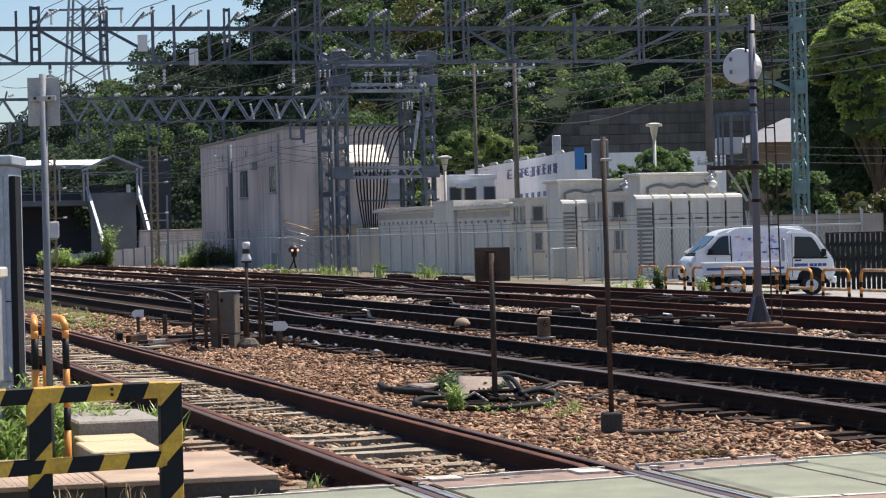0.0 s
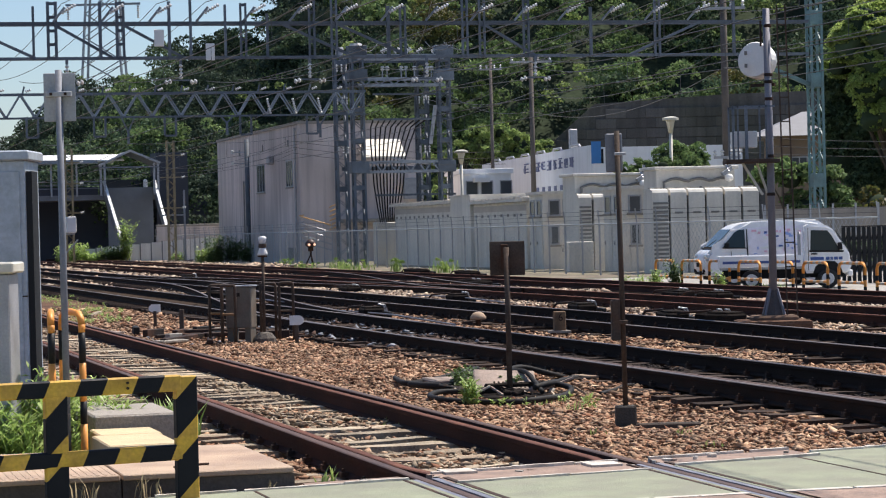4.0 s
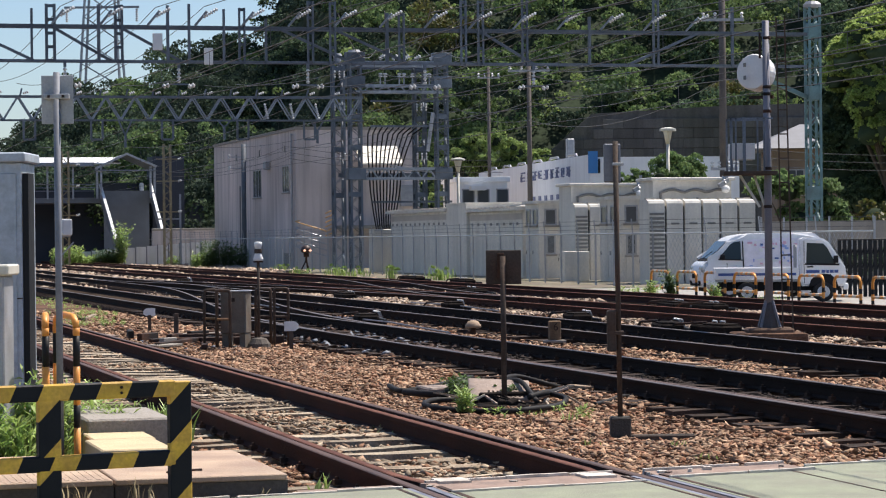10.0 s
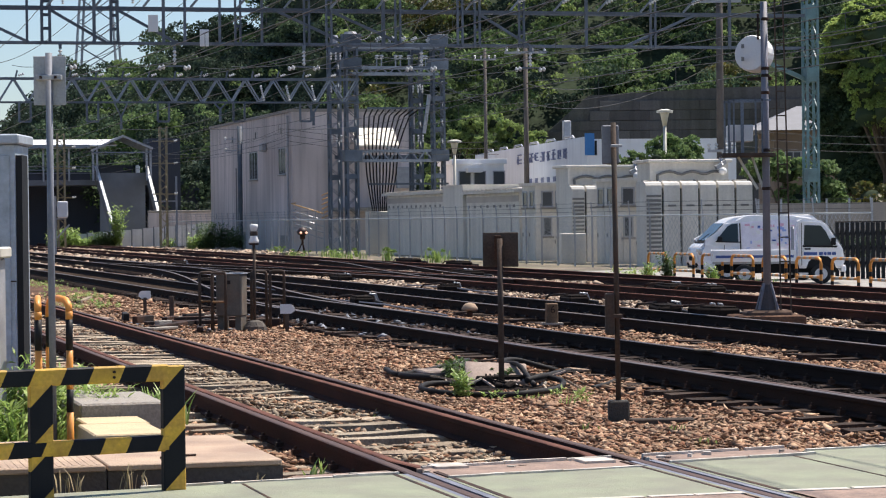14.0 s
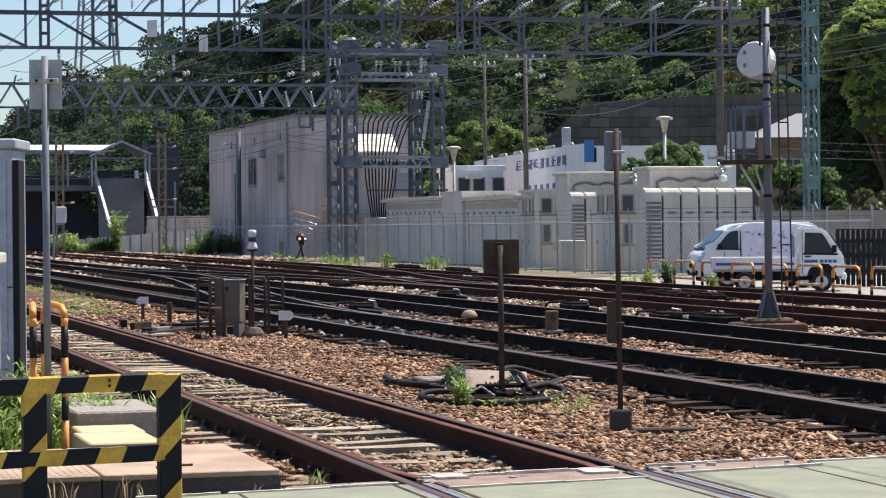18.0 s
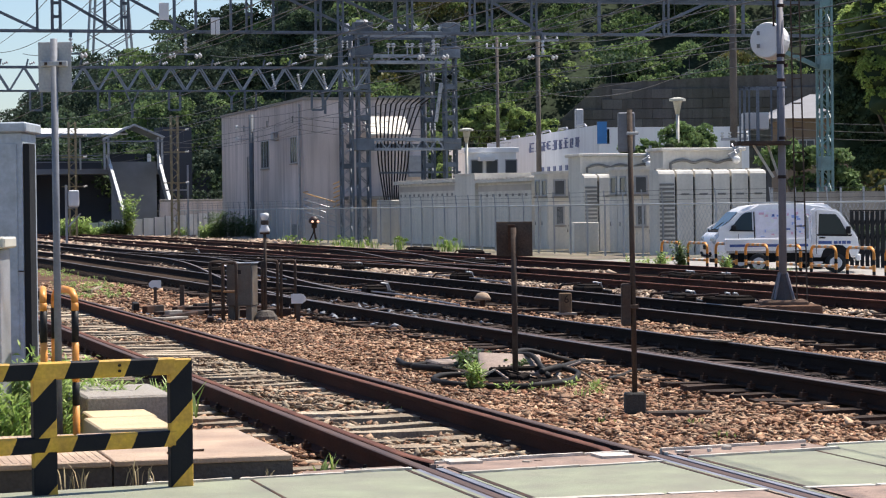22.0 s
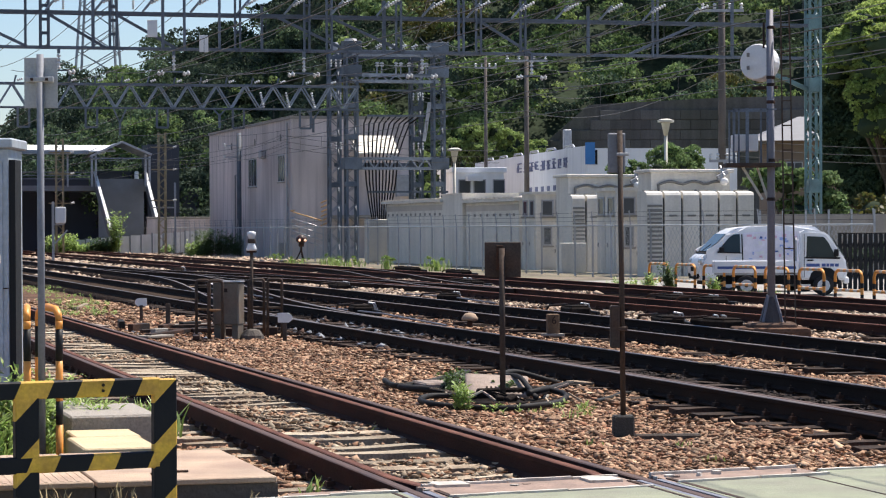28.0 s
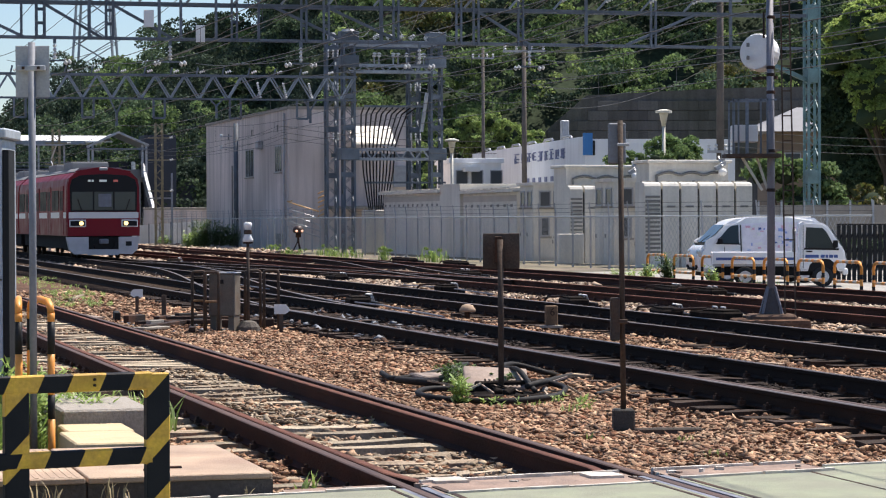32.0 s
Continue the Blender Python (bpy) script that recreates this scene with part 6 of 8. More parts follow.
for z in (3.98, 3.87, 3.6, 4.75, 2.7, 2.1):
    part("band", lathe(B(), [(0.066, z), (0.07, z + 0.02), (0.066, z + 0.05)], 12), IRON, pole)
part("platform", rbox(-0.72, 0.12, -0.3, 0.3, 2.62, 2.68, 0.006), RUSTY_POST, pole)
for x in (-0.61, -0.53, -0.4, -0.19, -0.09):
    for y in (-0.28,) if x > -0.5 else (-0.28, 0.28):
        part("cage_bar", bar(B(), (x, y, 2.68), (x, y, 3.52), 0.045 if x == -0.4 else 0.026), GANTRY, pole)
for z in (3.5,):
    part("cage_rail", bar(B(), (-0.62, -0.28, z), (0.05, -0.28, z), 0.026), GANTRY, pole)
    part("cage_rail", bar(B(), (-0.62, 0.28, z), (0.05, 0.28, z), 0.026), GANTRY, pole)
# White box added in place of a pale house wall behind.
part("cabinet", rbox(-0.6, -0.22, -0.2, 0.2, 2.86, 3.12, 0.01), WHITE, pole, "white box standing in for a pale wall behind the cage")
part("strut", bar(B(), (-0.45, -0.1, 2.62), (-0.14, -0.05, 2.12), 0.035), CREAM, pole)
part("strut", bar(B(), (-0.2, 0.1, 2.62), (-0.02, 0.05, 2.05), 0.035), CREAM, pole)
for x0, x1 in ((0.14, 0.2), (0.27, 0.36)):
    part("ladder_rail", bar(B(), (x1, -0.1, 0.2), (x0, -0.1, 5.1), 0.022), RUSTY_POST, pole)
for k in range(12):
    z = 0.6 + 0.38 * k
    f = (z - 0.2) / 4.9
    part("rung", bar(B(), (0.2 - 0.06 * f, -0.1, z), (0.36 - 0.09 * f, -0.1, z), 0.02), RUSTY_POST, pole)

# ---- yard with parked vehicles ----
# Pale tone is also lifted to throw light up onto the parked vehicles.
solo("pavement", prism(B(), [(24.0, 46), (42, 46), (42, 78.5), (24.0, 78.5)], -0.4, -0.235, "z"), mat("yard_concrete", (0.3, 0.285, 0.26), 0.9, var=0.2, scale=1, bump=0.4), at(0, 0), "worn pale concrete of the yard", "pavement", kind="structure")


solo("kerb", prism(B(), [(23.05, 46), (24.0, 46), (24.0, 76), (23.05, 76)], -0.4, -0.19, "z"), TROUGH, at(0, 0), "low concrete kerb strip along the yard", "kerb", kind="structure")


HOOP_Q = 64.13


def hoop_guard(q, k):
    ob = thing("hoop_guard", at(23.55, q, -0.19), "orange and black striped steel hoop guard", "hoop guard", "hoop guards along the yard")
    h, L = 0.7, 1.43
    bm = tube(B(), [(0, 0.0, h * 0.62), (0, 0.0, h - 0.12), (0, 0.05, h - 0.04), (0, 0.14, h)], 0.036, 8)
    part("bend", bm, ORANGE, ob, smooth=True)
    bm = tube(B(), [(0, L, h * 0.62), (0, L, h - 0.12), (0, L - 0.05, h - 0.04), (0, L - 0.14, h)], 0.036, 8)
    part("bend", bm, ORANGE, ob, smooth=True)
    n = 7
    for zz in (h, h * 0.37):
        for j in range(n):
            a, b = 0.14 + (L - 0.28) * j / n, 0.14 + (L - 0.28) * (j + 1) / n
            if zz < h:
                a, b = L * j / n, L * (j + 1) / n
            part("rail_band", tube(B(), [(0, a, zz), (0, b, zz)], 0.034 if zz < h else 0.0355, 8), (ORANGE if j % 2 == 0 else WHITE_EDGE), ob)
    for y in (0, L):
        for a, b, m in ((0.0, 0.26, BLACK), (0.26, 0.46, ORANGE), (0.46, 0.62, BLACK)):
            part("leg_band", tube(B(), [(0, y, h * a), (0, y, h * b)], 0.0365, 8), m, ob)
    return ob


for k in range(9):
    hoop_guard(HOOP_Q - 2.06 * k, k)

TYRE = mat("tyre_rubber", (0.02, 0.02, 0.02), 0.85, var=0.15, scale=10, bump=0.2, local=True)
RIM = mat("wheel_steel", (0.6, 0.6, 0.61), 0.4, 0.0, var=0.1, scale=10, bump=0, local=True)
CAR_WHITE = mat("white_car_paint", (0.85, 0.85, 0.86), 0.25, var=0.03, scale=2, bump=0, local=True)
CAR_SILVER = mat("pale_silver_paint", (0.83, 0.835, 0.85), 0.25, 0.0, var=0.03, scale=2, bump=0, local=True)
BLUE = mat("blue_decal", (0.05, 0.1, 0.3), 0.4, var=0.05, bump=0, local=True)
LILAC = mat("pale_lilac_wrap", (0.8, 0.77, 0.84), 0.4, var=0.1, scale=4, bump=0, local=True)
RED_DECAL = mat("red_decal", (0.6, 0.06, 0.05), 0.4, var=0.05, bump=0, local=True)
CAR_GLASS = glass("car_glass", (0.03, 0.045, 0.05), 0.02)
DARK_TRIM = mat("dark_plastic", (0.022, 0.022, 0.024), 0.85, spec=0.1, var=0.15, scale=6, bump=0.1, local=True)


def wheel(parent, x, y, r, w, side):
    ob = part("wheel", lathe_y(x, y, [(r * 0.62, -w / 2), (r * 0.95, -w / 2), (r, -w / 3), (r, w / 3), (r * 0.95, w / 2), (r * 0.62, w / 2)], r), TYRE, parent, "black rubber tyre", True)
    part("rim", lathe_y(x, y, [(r * 0.12, -w * 0.515), (r * 0.42, -w * 0.52), (r * 0.52, -w * 0.57), (r * 0.6, -w * 0.53), (r * 0.6, w * 0.53), (r * 0.52, w * 0.57), (r * 0.42, w * 0.52), (r * 0.12, w * 0.515)], r), RIM, ob, "grey steel rim")
    part("hub", lathe_y(x, y, [(r * 0.18, -w * 0.6), (r * 0.22, 0), (r * 0.18, w * 0.6)], r), DARK_TRIM, ob)
    return ob


def lathe_y(x, y, prof, z):
    bm = lathe(B(), prof, 20)
    bmesh.ops.transform(bm, matrix=pose(x, y, z, 90), verts=bm.verts)
    return bm


def side_panel(bm, poly, y):
    """A thin panel in the side plane at y."""
    return prism(bm, poly, y - 0.006, y + 0.006, "y")


def kei_truck(m):
    """Front towards +x; the near side is -y."""
    ob = thing("kei_truck", m, "small white cab-over kei truck with open load bed", "truck")
    hw = 0.73
    cabp = [(0.55, 0.42), (1.64, 0.42), (1.7, 0.6), (1.66, 0.95), (1.24, 1.62), (1.1, 1.72), (0.62, 1.76), (0.52, 1.7), (0.5, 0.6)]
    bm = prism(B(), cabp, -hw, hw, "y")
    bmesh.ops.bevel(bm, geom=[e for e in bm.edges if abs(e.verts[0].co.y - e.verts[1].co.y) < 1e-4], offset=0.05, segments=3, affect="EDGES")
    part("cab", bm, CAR_WHITE, ob, smooth=False)
    for s in (-1, 1):
        y = s * (hw + 0.002)
        win = part("side_window", side_panel(B(), [(0.66, 1.05), (1.42, 1.03), (1.2, 1.46), (1.1, 1.58), (0.68, 1.6)], y), CAR_GLASS, ob, "dark side window")
        part("window_trim", side_panel(B(), [(0.63, 1.0), (1.5, 0.98), (1.52, 1.03), (0.63, 1.05)], y + s * 0.003), DARK_TRIM, win)
        door = part("door_line", side_panel(B(), [(0.6, 0.5), (0.615, 0.5), (0.615, 1.66), (0.6, 1.66)], y), DARK_TRIM, ob)
        part("door_handle", rbox(0.68, 0.84, y - 0.02, y + 0.02, 0.93, 0.97, 0.006), DARK_TRIM, ob)
        for a, b, c, d in ((0.66, 1.0, 0.78, 0.86), (1.05, 1.15, 0.78, 0.86), (1.17, 1.24, 0.78, 0.86), (1.26, 1.36, 0.78, 0.86), (1.38, 1.48, 0.78, 0.86)):
            part("decal_bar", side_panel(B(), [(a, c), (b, c), (b, d), (a, d)], y + s * 0.001), BLUE, ob, "dark blue decal bar")
        part("mirror", rbox(1.36, 1.48, s * 0.76 - 0.05, s * 0.76 + 0.05, 1.05, 1.25, 0.02), DARK_TRIM, ob)
        part("bed_side", rbox(-1.68, 0.46, s * hw - 0.02, s * hw + 0.02, 0.62, 0.93, 0.008), CAR_WHITE, ob, "white folding bed side")
        part("side_stripe", side_panel(B(), [(-1.6, 0.72), (0.4, 0.72), (0.4, 0.79), (-1.6, 0.79)], s * (hw + 0.024)), BLUE, ob, "blue stripe")
        part("wheel_arch", side_panel(B(), [(0.72, 0.42), (1.48, 0.42), (1.42, 0.62), (1.28, 0.74), (1.1, 0.76), (0.9, 0.72), (0.78, 0.6)], s * (hw + 0.001)), DARK_TRIM, ob)
        for x in (-0.86, 1.1):
            wheel(ob, x, s * 0.67, 0.27, 0.17, s)
        part("headlight", rbox(1.6, 1.7, s * 0.55 - 0.12, s * 0.55 + 0.12, 0.62, 0.78, 0.02), GALV, ob, "clear headlight")
    part("tailgate", rbox(-1.72, -1.685, -hw, hw, 0.62, 0.93, 0.008), CAR_WHITE, ob)
    part("bed_floor", box(B(), -1.68, 0.48, -0.7, 0.7, 0.55, 0.615), GALV, ob)
    part("chassis", box(B(), -1.6, 1.5, -0.4, 0.4, 0.3, 0.545), DARK_TRIM, ob)
    part("guard_frame", tube(B(), [(0.4, -0.68, 0.62), (0.4, -0.68, 1.5), (0.4, -0.6, 1.55), (0.4, 0.6, 1.55), (0.4, 0.68, 1.5), (0.4, 0.68, 0.62)], 0.02, 6), GALV, ob)
    for y in (-0.3, 0, 0.3):
        part("guard_bar", bar(B(), (0.4, y, 0.62), (0.4, y, 1.54), 0.025), GALV, ob)
    part("windscreen", prism(B(), [(1.32, 1.55), (1.64, 1.03), (1.655, 1.04), (1.335, 1.56)], -0.62, 0.62, "y"), CAR_GLASS, ob)
    part("bumper", rbox(1.6, 1.74, -0.7, 0.7, 0.32, 0.5, 0.03), CAR_WHITE, ob)
    return ob


HEADLIGHT_GLASS = mat("clear_headlight_lens", (0.55, 0.58, 0.6), 0.12, 0.3, var=0.15, scale=18, bump=0, local=True)


def crisp(bm, angle=0.55):
    """Keep hard edges hard on a smooth-shaded mesh."""
    bmesh.ops.recalc_face_normals(bm, faces=bm.faces)
    for e in bm.edges:
        e.smooth = len(e.link_faces) == 2 and e.calc_face_angle(0) < angle
    return bm


def minivan(m):
    """Front towards +x; a short-nosed one-box van, as long as the kei truck."""
    ob = thing("minivan", m, "white and pale silver minivan with colourful wrapped side", "van")
    hw = 0.74
    narrow = lambda z: 1 - 0.13 * max(0.0, z - 0.95) / 0.8
    prof = [(-1.68, 0.34), (1.0, 0.3), (1.66, 0.32), (1.72, 0.5), (1.71, 0.76), (1.67, 0.9), (1.58, 1.0), (1.46, 1.07), (1.2, 1.33), (0.98, 1.56), (0.86, 1.65), (0.68, 1.72), (0.4, 1.76), (0.0, 1.78), (-0.6, 1.79), (-1.45, 1.76), (-1.6, 1.64), (-1.68, 1.2)]
    bm = prism(B(), prof, -hw, hw, "y")
    bmesh.ops.bevel(bm, geom=[e for e in bm.edges if abs(e.verts[0].co.y - e.verts[1].co.y) < 1e-4], offset=0.09, segments=5, affect="EDGES")
    for v in bm.verts:
        v.co.y *= narrow(v.co.z)
    part("body", crisp(bm), CAR_SILVER, ob, smooth=True)
    part("roof_panel", rbox(-1.4, 0.2, -0.5, 0.5, 1.765, 1.79, 0.01), CAR_WHITE, ob, "white roof panel")

    def panel(poly, s, lift):
        bm = prism(B(), poly, -0.006, 0.006, "y")
        for v in bm.verts:
            v.co.y = s * (hw * narrow(v.co.z) + lift) + v.co.y
        return bm
    part("windscreen", prism(B(), [(1.44, 1.1), (0.985, 1.565), (0.995, 1.577), (1.45, 1.112)], -0.6, 0.6, "y"), CAR_GLASS, ob, "greenish raked windscreen")
    part("cowl", prism(B(), [(1.42, 1.09), (1.52, 1.035), (1.53, 1.05), (1.43, 1.11)], -0.55, 0.55, "y"), DARK_TRIM, ob)
    for x in (-0.15, 0.3):
        part("wiper", bar(B(), (1.455, x, 1.11), (1.27, x + 0.3, 1.3), 0.012), DARK_TRIM, ob)
    for s in (-1, 1):
        part("front_window", panel([(0.62, 1.07), (1.22, 1.09), (1.16, 1.19), (0.9, 1.49), (0.8, 1.55), (0.62, 1.57)], s, 0.004), CAR_GLASS, ob, "dark side window")
        part("window_trim", panel([(0.56, 1.04), (1.24, 1.06), (1.24, 1.09), (0.56, 1.07)], s, 0.008), DARK_TRIM, ob)
        part("wrap_panel", panel([(-1.6, 0.62), (0.5, 0.62), (0.52, 1.6), (-0.4, 1.65), (-1.5, 1.63)], s, 0.004), LILAC, ob, "printed lilac and white wrap")
        rg = random.Random(8)
        for k in range(64):
            a, c = rg.uniform(-1.45, 0.32), rg.choice((rg.uniform(1.38, 1.54), rg.uniform(0.88, 1.1), rg.uniform(0.88, 1.5)))
            w, h = rg.uniform(0.03, 0.14), rg.uniform(0.015, 0.08)
            part("wrap_mark", panel([(a, c), (a + w, c), (a + w, c + h), (a, c + h)], s, 0.007 + 0.0003 * k), (SOFT_BLUE, WHITE, PINK, WHITE, SOFT_BLUE, WHITE, BLUE if k % 3 == 0 else WHITE, PINK)[k % 8], ob, "small printed mark")
        part("wrap_mark", panel([(-1.02 + 0.07 * math.cos(j * 0.785), 1.3 + 0.07 * math.sin(j * 0.785)) for j in range(8)], s, 0.03), RED_DECAL, ob, "round red printed mark")
        part("door_post", panel([(0.53, 0.45), (0.56, 0.45), (0.58, 1.57), (0.55, 1.57)], s, 0.006), DARK_TRIM, ob)
        part("door_line", panel([(1.0, 0.6), (1.012, 0.6), (1.012, 0.98), (1.0, 0.98)], s, 0.003), DARK_TRIM, ob)
        part("door_handle", rbox(0.62, 0.76, s * 0.75 - 0.02, s * 0.75 + 0.02, 0.86, 0.9, 0.006), CAR_WHITE, ob)
        part("mirror", rbox(1.08, 1.2, s * 0.81 - 0.06, s * 0.81 + 0.06, 1.07, 1.22, 0.03, 2), DARK_TRIM, ob, "dark door mirror")
        arch = [(0.93 + 0.37 * math.cos(math.pi * j / 10), 0.3 + 0.37 * math.sin(math.pi * j / 10)) for j in range(11)]
        part("wheel_arch", panel(arch, s, 0.003), DARK_TRIM, ob)
        lampm = rbox(1.48, 1.7, s * 0.54 - 0.14, s * 0.54 + 0.165, 0.72, 0.92, 0.07, 4)
        part("headlight", lampm, HEADLIGHT_GLASS, ob, "large clear headlight", True)
        part("fog_lamp", rbox(1.68, 1.735, s * 0.52 - 0.1, s * 0.52 + 0.1, 0.42, 0.5, 0.015), DARK_TRIM, ob)
        for x in (-1.15, 0.95):
            wheel(ob, x, s * 0.675, 0.28, 0.17, s)
    part("grille", rbox(1.67, 1.735, -0.3, 0.3, 0.56, 0.68, 0.01), DARK_TRIM, ob)
    part("bumper_slot", rbox(1.69, 1.74, -0.5, 0.5, 0.36, 0.42, 0.01), DARK_TRIM, ob)
    part("underbody", box(B(), -1.5, 1.5, -0.55, 0.55, 0.2, 0.335), DARK_TRIM, ob)
    return ob


SOFT_BLUE = mat("soft_blue_print", (0.3, 0.4, 0.7), 0.4, var=0.05, bump=0, local=True)
PINK = mat("pink_print", (0.75, 0.45, 0.55), 0.4, var=0.05, bump=0, local=True)
truck = kei_truck(pose(8.68, 64.6, -0.235, 0, 0, -6))
truck.scale = (0.98, 1.0, 0.93)
van = minivan(pose(8.55, 68.2, -0.235, 0, 0, 187))
van.scale = (1.0, 1.0, 0.98)

gate = thing("folding_gate", pose(10.75, 68.0, -0.23, 0, 0, 4), "black folding lattice gate across the yard entrance", "gate")
for k in range(24):
    x = 0.14 * k
    part("gate_post", rbox(x - 0.048, x + 0.048, -0.04, 0.04, 0.0, 1.52, 0.008), BLACK, gate)
    for z in (0.25, 0.65, 1.05):
        part("lattice_bar", bar(B(), (x, -0.02, z), (x + 0.14, 0.0, z + 0.35), 0.03, 0.03), BLACK, gate)
        part("lattice_bar", bar(B(), (x + 0.14, 0.02, z), (x, 0.04, z + 0.35), 0.03, 0.03), HOUSE_DARK, gate)
part("top_rail", rbox(-0.05, 3.3, -0.05, 0.05, 1.522, 1.56, 0.008), BLACK, gate)

FENCE_PALE = mat("brown_grey_wall_concrete", (0.3, 0.27, 0.235), 0.85, var=0.15, scale=1, bump=0.3, streak=0.25)
wall = thing("boundary_wall", pose(10.6, 83.5, -0.25), "low brown-grey concrete boundary wall with posts", "wall")
for k in range(6):
    part("panel", box(B(), 0.75 * k, 0.75 * k + 0.72, 0, 0.1, 0, 2.15), FENCE_PALE, wall)
    part("wall_post", bar(B(), (0.75 * k, -0.06, 0), (0.75 * k, -0.06, 2.3), 0.06), GALV, wall)

# ---- houses, sheds and walls behind ----
HOUSE_BROWN = mat("brown_house_wall", (0.2, 0.15, 0.11), 0.8, var=0.12, scale=1, bump=0.2)
ROOF_GREY = mat("pale_tin_roof", (0.2, 0.205, 0.22), 0.7, 0.0, var=0.15, scale=2, bump=0.1)
hs = thing("house", pose(16.0, 120, -0.25), "brown-walled house with pale metal roof", "house")
part("wall", box(B(), 0, 3.2, 0, 6, 0, 5.9), HOUSE_BROWN, hs)
bm = B()
v = [bm.verts.new(c) for c in ((-1.3, -0.7, 5.78), (5.5, -0.7, 5.78), (5.5, 6.7, 5.78), (-1.3, 6.7, 5.78), (1.5, 3.0, 7.05), (5.5, 3.0, 7.05))]
for f in ((0, 1, 5, 4), (1, 2, 5), (2, 3, 4, 5), (3, 0, 4), (3, 2, 1, 0)):
    bm.faces.new([v[i] for i in f])
part("roof", bm, ROOF_GREY, hs, "pale hipped metal roof")
window_unit(hs, 0.9, 0, 3.6, 0.8, 1.2, "x", -0.004, 2)
WHITE_WALL = mat("white_painted_wall", (0.82, 0.84, 0.86), 0.7, var=0.05, scale=0.5, bump=0.1, streak=0.1)
wb = thing("white_warehouse", pose(8.3, 140, -0.25, 0, 0, 8.5), "long white warehouse with dark sign bars on its side", "warehouse")
part("side_wall", box(B(), 0, 0.3, 0, 38, 0, 6.25), WHITE_WALL, wb)
part("front_wall", box(B(), 0.3, 8.5, 0, 0.3, 0, 6.1), WHITE_WALL, wb)
part("roof", box(B(), 0.305, 8.5, 0.305, 38, 5.7, 5.9), ROOF_GREY, wb)
part("blue_panel", box(B(), -0.12, 0.42, -0.06, -0.003, 5.2, 6.42), mat("blue_panel", (0.04, 0.2, 0.5), 0.5, var=0.1, bump=0.1), wb, "bright blue corner panel")
part("dark_slot", box(B(), 0.44, 0.56, -0.05, -0.003, 5.2, 6.0), BLACK, wb)
SIGN_BLUE = mat("sign_faded_blue", (0.17, 0.2, 0.33), 0.6, var=0.1, bump=0.1)
y0 = 5.2
rs = random.Random(6)
for k, w in enumerate((1.5, 1.2, 1.5, 1.3, 1.6, 1.4, 1.7, 1.5, 1.9)):
    for j in range(5):
        if j % 2:
            f = rs.uniform(0.12, 0.8)
            lo_z = rs.uniform(5.15, 5.35)
            part("sign_bar", box(B(), -0.08 + 0.001 * j, -0.003, y0 + f * w, y0 + (f + 0.1) * w, lo_z, rs.uniform(5.5, 5.75)), SIGN_BLUE, wb)
        else:
            f = rs.uniform(0.0, 0.3)
            zz = 5.2 + 0.12 * j + rs.uniform(-0.04, 0.04)
            part("sign_bar", box(B(), -0.078 + 0.001 * j, -0.003, y0 + f * w, y0 + min(0.98, f + rs.uniform(0.5, 0.7)) * w, zz, zz + 0.07), SIGN_BLUE, wb)
    y0 += w + 0.35
for k in range(6):
    part("small_sign_bar", box(B(), -0.05, -0.003, 7 + k * 1.9, 7.7 + k * 1.9, 3.9, 4.2), SIGN_BLUE, wb)
for k in range(6):
    part("roof_vent", tube(B(), [(0.1, 4 + 5.4 * k, 6.25), (0.1, 4.4 + 5.4 * k, 6.4), (0.1, 6.6 + 5.4 * k, 6.4), (0.1, 7.0 + 5.4 * k, 6.25)], 0.07, 6), GALV, wb)
part("roof_box", rbox(0.6, 1.05, 9.4, 9.9, 5.9, 7.5, 0.05), GALV, wb, "grey roof ventilator")
lo = thing("white_annex", pose(1.0, 150, -0.25, 0, 0, 8), "low white flat-roofed annex with dark openings", "annex")
part("wall", box(B(), 0, 3.0, 0, 6, 0, 5.0), WHITE_WALL, lo)
part("roof", rbox(-0.15, 3.15, -0.2, 6, 5.0, 5.3, 0.02), WHITE_WALL, lo)
for x in (0.25, 1.15, 2.3):
    window_unit(lo, x + 0.4, 0, 3.0, 0.75, 1.6, "x", -0.004, 1)
part("canopy", box(B(), 0.7, 1.6, -0.9, 0, 4.5, 4.75), WHITE, lo)

RETAIN = mat("dark_retaining_blocks", (0.145, 0.137, 0.135), 0.9, spec=0.15, var=0.2, scale=0.3, bump=0.4, fine=8, rnd=0.2, streak=0.25, tint=(0.05, 0.06, 0.03), tint_scale=0.15, tint_amount=0.4)
rw = thing("retaining_wall", pose(0, 190, -0.25), "dark stained retaining wall of concrete blocks", "retaining wall", kind="structure")
part("core", prism(B(), [(6.5, 0), (46, 0), (46, 11.8), (21.4, 11.4), (11.4, 10.9), (8.3, 8.2)], 0.06, 1.6, "y"), RETAIN, rw)
block = mesh_of("block", rbox(0.004, 1.496, 0, 0.2, 0.012, 0.738, 0.02), RETAIN)
for j in range(7, 15):
    for k in range(15):
        x = 7.0 + 1.5 * k + (0.75 if j % 2 else 0)
        top = (j + 1) * 0.75
        limit = 8.2 + (x - 8.3) * 0.87 if x < 11.4 else 10.9
        if top < limit:
            part("block", block, None, rw).matrix_basis = pose(x, -0.13, j * 0.75)

